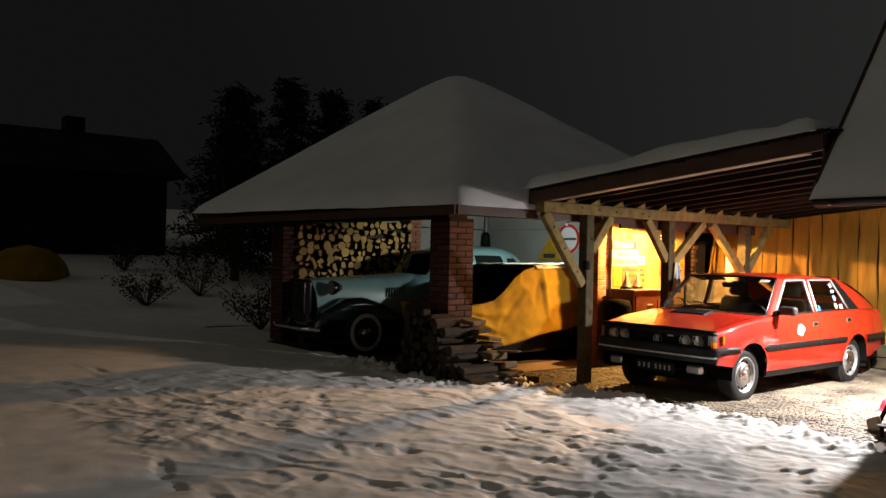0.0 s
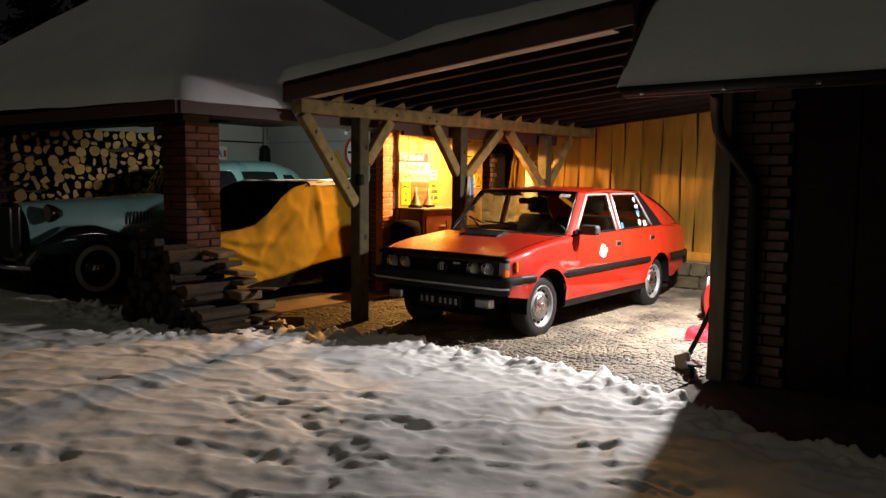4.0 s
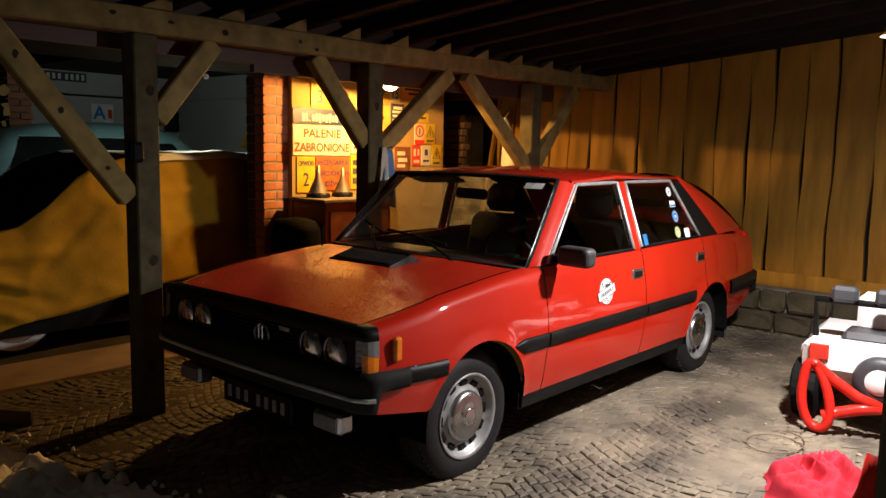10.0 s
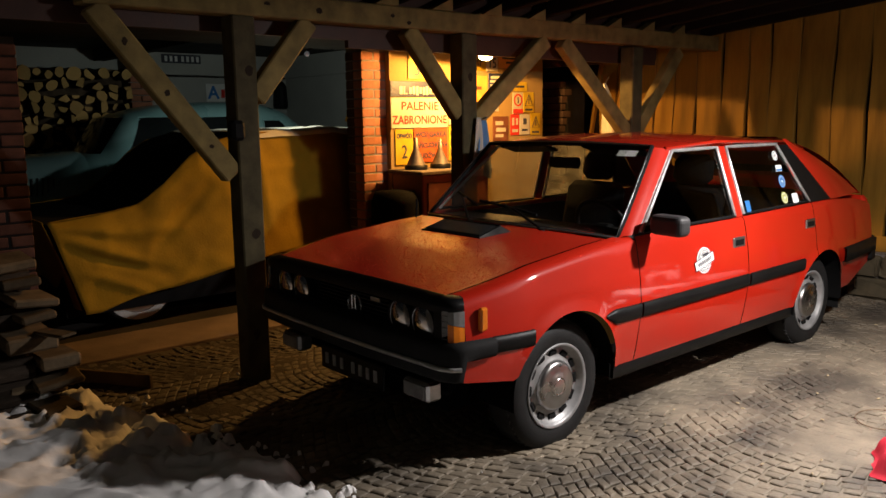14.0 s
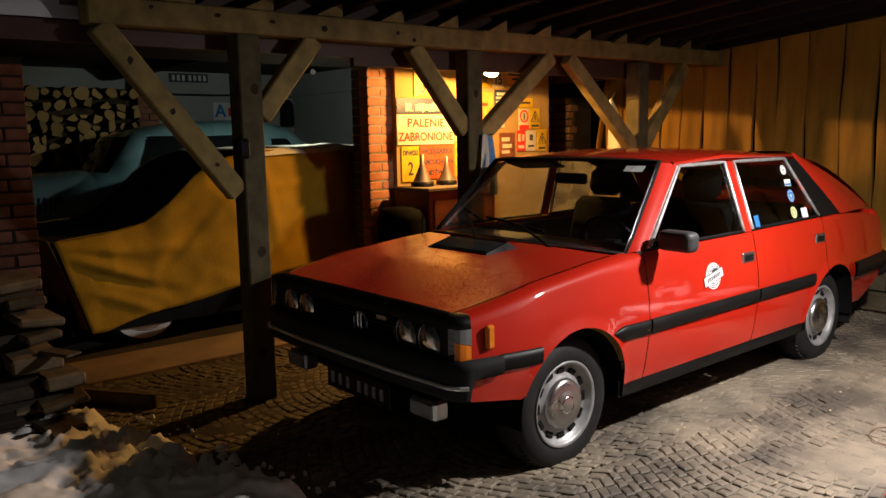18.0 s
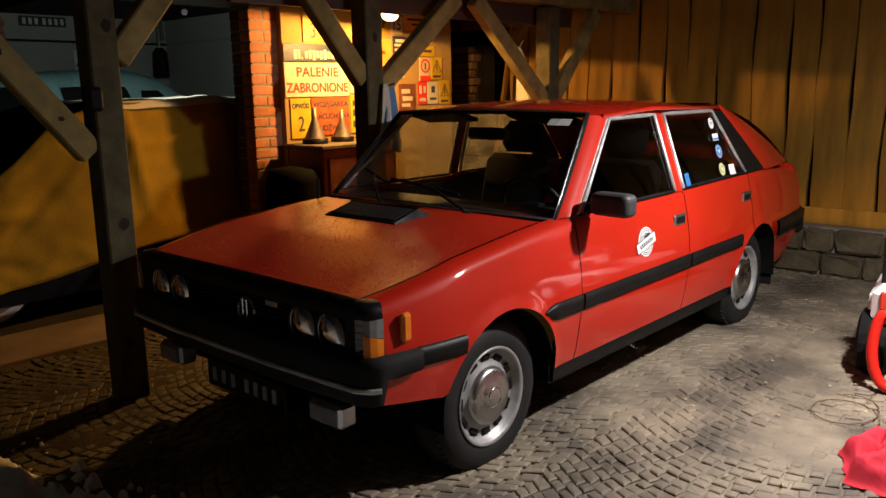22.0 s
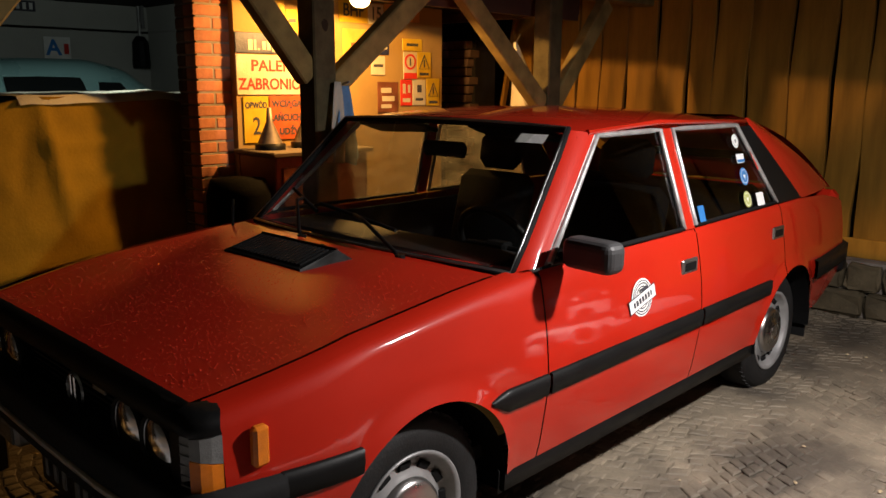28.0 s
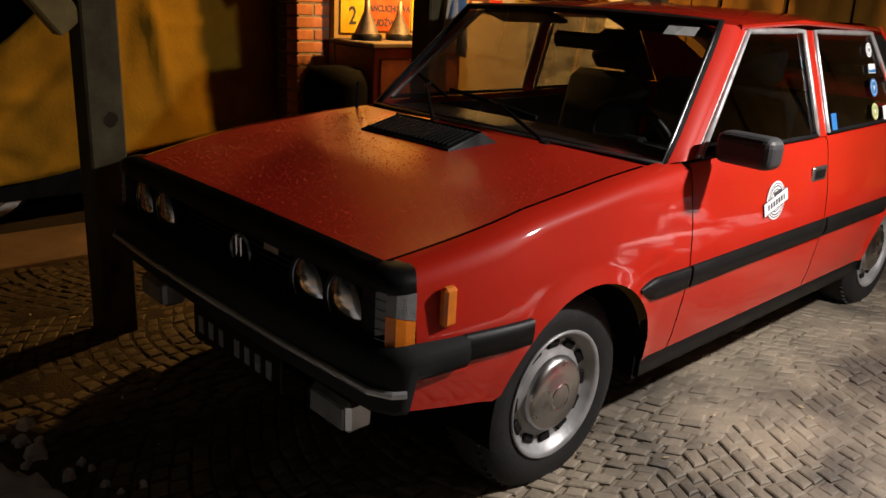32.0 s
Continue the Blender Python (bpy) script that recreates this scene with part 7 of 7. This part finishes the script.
# ---- water beads on the bonnet ----
V, Fc = [], []
rng = random.Random(17)
for i in range(8500):
    k = rng.uniform(0.03, 0.98)
    u = rng.uniform(-0.97, 0.97)
    if rng.random() > 0.25 + 1.1 * (1 - k) or rng.random() > 0.75 + noise.noise(Vector((u * 4, k * 5, 0))):
        continue
    y = lin(k, -0.635, 0.375)
    x = u * (side_x(y, top_z(y)) - 0.082)
    z = top_z(y) + 0.004 + 0.016 * (1 - u * u) * (0.25 + 0.75 * k)
    y -= 0.085 * (1 - u * u) * k ** 3
    if -0.31 < x < 0.25 and 0.01 < y < 0.23:
        continue
    r = rng.uniform(0.0011, 0.0025) * (1.6 if rng.random() < 0.12 else 1)
    o = len(V)
    for a in range(6):
        V.append((x + r * math.cos(a * math.pi / 3), y + r * math.sin(a * math.pi / 3), z - 0.0005))
    for a in range(6):
        V.append((x + 0.65 * r * math.cos(a * math.pi / 3), y + 0.65 * r * math.sin(a * math.pi / 3), z + 0.45 * r))
    V.append((x, y, z + 0.6 * r))
    for a in range(6):
        c2 = (a + 1) % 6
        Fc += [(o + a, o + c2, o + 6 + c2, o + 6 + a), (o + 6 + a, o + 6 + c2, o + 12)]
me = bpy.data.meshes.new("water_drops")
me.from_pydata(V, [], Fc)
me.materials.append(M["water"])
for p in me.polygons:
    p.use_smooth = True
tagged(new("water_drops", me), "beads of water standing on the red bonnet", "water", kind="stuff")


# ---- far side: a snowy slope, trees, a dark house and shrubs ----
def rise(x):
    return 0.13 * max(0.0, -10.2 - x)


rows = [[(x, y, rise(x) - 0.01 + 0.05 * fbm(x, y, 0.35)) for y in np.arange(-20, 16, 0.6)] for x in np.arange(-10.0, -40, -0.6)]
tagged(part("snow_slope", sheet(rows), "snow", None, "", True), "snow-covered slope rising gently behind the yard", "ground", kind="structure")


def build_tree(seed, x, y, h, spread, label):
    t = thing("conifer", label, "tree", (x, y, rise(x) - 0.1), group="dark conifers")
    rng = random.Random(seed)
    h -= rise(x)
    bm = rod((0, 0, 0), (0.1, 0.05, h * 0.97), h * 0.022, 0.02, None, 10)
    for i in range(34):
        z = h * (0.12 + 0.84 * i / 34)
        an = i * 2.4 + rng.uniform(-0.4, 0.4)
        L = spread * (1 - (z / h) ** 1.3) * rng.uniform(0.65, 1.15) + 0.15
        part("limb", rod((0.08 * z / h, 0.04 * z / h, z), (L * math.cos(an), L * math.sin(an), z - 0.12 * L), 0.02, 0.006, None, 5), "bark", t)
    part("trunk", bm, "bark", t)
    V, Fc = [], []
    for i in range(34):
        z = h * (0.12 + 0.84 * i / 34)
        an = i * 2.4
        L = spread * (1 - (z / h) ** 1.3) * rng.uniform(0.6, 1.15) + 0.15
        for k in range(130):
            u = rng.uniform(0.12, 1.05)
            cx, cy, cz = L * u * math.cos(an) + rng.gauss(0, 0.10 + 0.10 * L), L * u * math.sin(an) + rng.gauss(0, 0.10 + 0.10 * L), z - 0.12 * L * u + rng.gauss(0, 0.10)
            d = Vector((rng.gauss(0, 1), rng.gauss(0, 1), rng.gauss(-0.3, 0.5))).normalized() * rng.uniform(0.10, 0.26)
            s = d.orthogonal().normalized() * rng.uniform(0.02, 0.05)
            o = len(V)
            c = Vector((cx, cy, cz))
            V += [tuple(c - s), tuple(c + s), tuple(c + d + s * 0.3), tuple(c + d - s * 0.3)]
            Fc.append((o, o + 1, o + 2, o + 3))
    me = bpy.data.meshes.new("crown")
    me.from_pydata(V, [], Fc)
    me.materials.append(M["needles"])
    ob = new("crown", me)
    ob.parent = t


build_tree(1, -15.5, 1.2, 6.4, 1.9, "tall dark conifer standing behind the pavilion")
build_tree(2, -16.6, 3.4, 7.2, 2.1, "tall dark conifer standing behind the pavilion")
build_tree(3, -14.4, 3.6, 6.5, 1.8, "tall dark conifer standing behind the pavilion")
build_tree(4, -15.2, 5.6, 6.6, 1.8, "tall dark conifer standing behind the pavilion")
build_tree(5, -18.0, 2.2, 5.6, 2.2, "tall dark conifer standing behind the pavilion")
fh = thing("far_house", "dark unlit house beyond the snowy yard", "house", (-23.0, -3.6, 1.25))
part("wall", box(-2.5, 2.5, -4.5, 4.6, -0.05, 2.7), "far_wall", fh)
bm = bmesh.new()
pr = [[bm.verts.new((x, y, z)) for x, z in ((-3.0, 2.6), (3.0, 2.6), (0, 4.15))] for y in (-5.0, 5.1)]
bm.faces.new(pr[0]), bm.faces.new(pr[1])
for i in range(3):
    bm.faces.new((pr[0][i], pr[0][(i + 1) % 3], pr[1][(i + 1) % 3], pr[1][i]))
part("roof", bm, "far_wall", fh)
part("chimney", box(-0.3, 0.3, 2.0, 2.6, 3.6, 4.6), "far_wall", fh)
pile = thing("hay_pile", "ochre covered pile at the edge of the snow", "pile", (-16.2, -3.9, 0.72))
rows = [[(0.75 * math.cos(a) * (1 - k ** 2) ** 0.5 * (1 + 0.1 * math.sin(3 * a)), 0.9 * math.sin(a) * (1 - k ** 2) ** 0.5 * (1 + 0.1 * math.cos(4 * a)), 0.85 * k) for a in np.linspace(0, 2 * math.pi, 25)[:-1]] for k in np.linspace(0, 1, 9)]
part("cover", sheet(rows, None, True), "tarp", pile, "", True)


def build_shrub(seed, x, y, h):
    t = thing("shrub", "low bare shrub dusted with snow", "shrub", (x, y, rise(x) - 0.06), group="shrubs")
    rng = random.Random(seed)
    V, Fc = [], []
    for i in range(26):
        an, el = rng.uniform(0, 6.28), rng.uniform(0.5, 1.4)
        L = h * rng.uniform(0.6, 1.1)
        e = Vector((L * math.cos(an) * math.cos(el), L * math.sin(an) * math.cos(el), L * math.sin(el)))
        part("stem", rod((0, 0, 0), e, 0.012, 0.003, None, 4), "bark", t)
        for k in range(26):
            c = e * rng.uniform(0.4, 1.05) + Vector((rng.gauss(0, 0.08), rng.gauss(0, 0.08), rng.gauss(0, 0.06)))
            d = Vector((rng.gauss(0, 1), rng.gauss(0, 1), rng.gauss(0, 1))).normalized() * rng.uniform(0.04, 0.09)
            s = d.orthogonal().normalized() * 0.02
            o = len(V)
            V += [tuple(c - s), tuple(c + s), tuple(c + d)]
            Fc.append((o, o + 1, o + 2))
    me = bpy.data.meshes.new("leaves")
    me.from_pydata(V, [], Fc)
    me.materials.append(M["needles"])
    ob = new("leaves", me)
    ob.parent = t


for i, (x, y, h) in enumerate(((-9.2, -1.0, 1.1), (-9.8, 0.6, 1.3), (-12.5, -2.2, 1.0), (-13.5, -0.6, 1.4), (-17.5, -1.2, 1.0))):
    build_shrub(40 + i, x, y, h)

build_paving()

# chips and dry leaves lying on the setts
rng = random.Random(77)
V, Fc = [], []
for i in range(70):
    x, y = rng.uniform(0.85, 2.3), rng.uniform(-0.9, 3.6)
    if i > 45:
        x, y = rng.uniform(-1.9, -1.0), rng.uniform(-1.2, 0.6)
    an, a, b = rng.uniform(0, 6.3), rng.uniform(0.006, 0.020), rng.uniform(0.004, 0.010)
    o = len(V)
    for j in range(6):
        q = j * math.pi / 3 + rng.uniform(-0.2, 0.2)
        u, v = a * math.cos(q), b * math.sin(q)
        V.append((x + u * math.cos(an) - v * math.sin(an), y + u * math.sin(an) + v * math.cos(an), 0.0075 + rng.uniform(0, 0.004)))
    V.append((x, y, 0.016))
    Fc += [(o + j, o + (j + 1) % 6, o + 6) for j in range(6)]
me = bpy.data.meshes.new("litter")
me.from_pydata(V, [], Fc)
me.materials.append(M["chips"])
tagged(new("litter", me), "pale wood chips and dry leaves on the paving", "litter", kind="stuff")
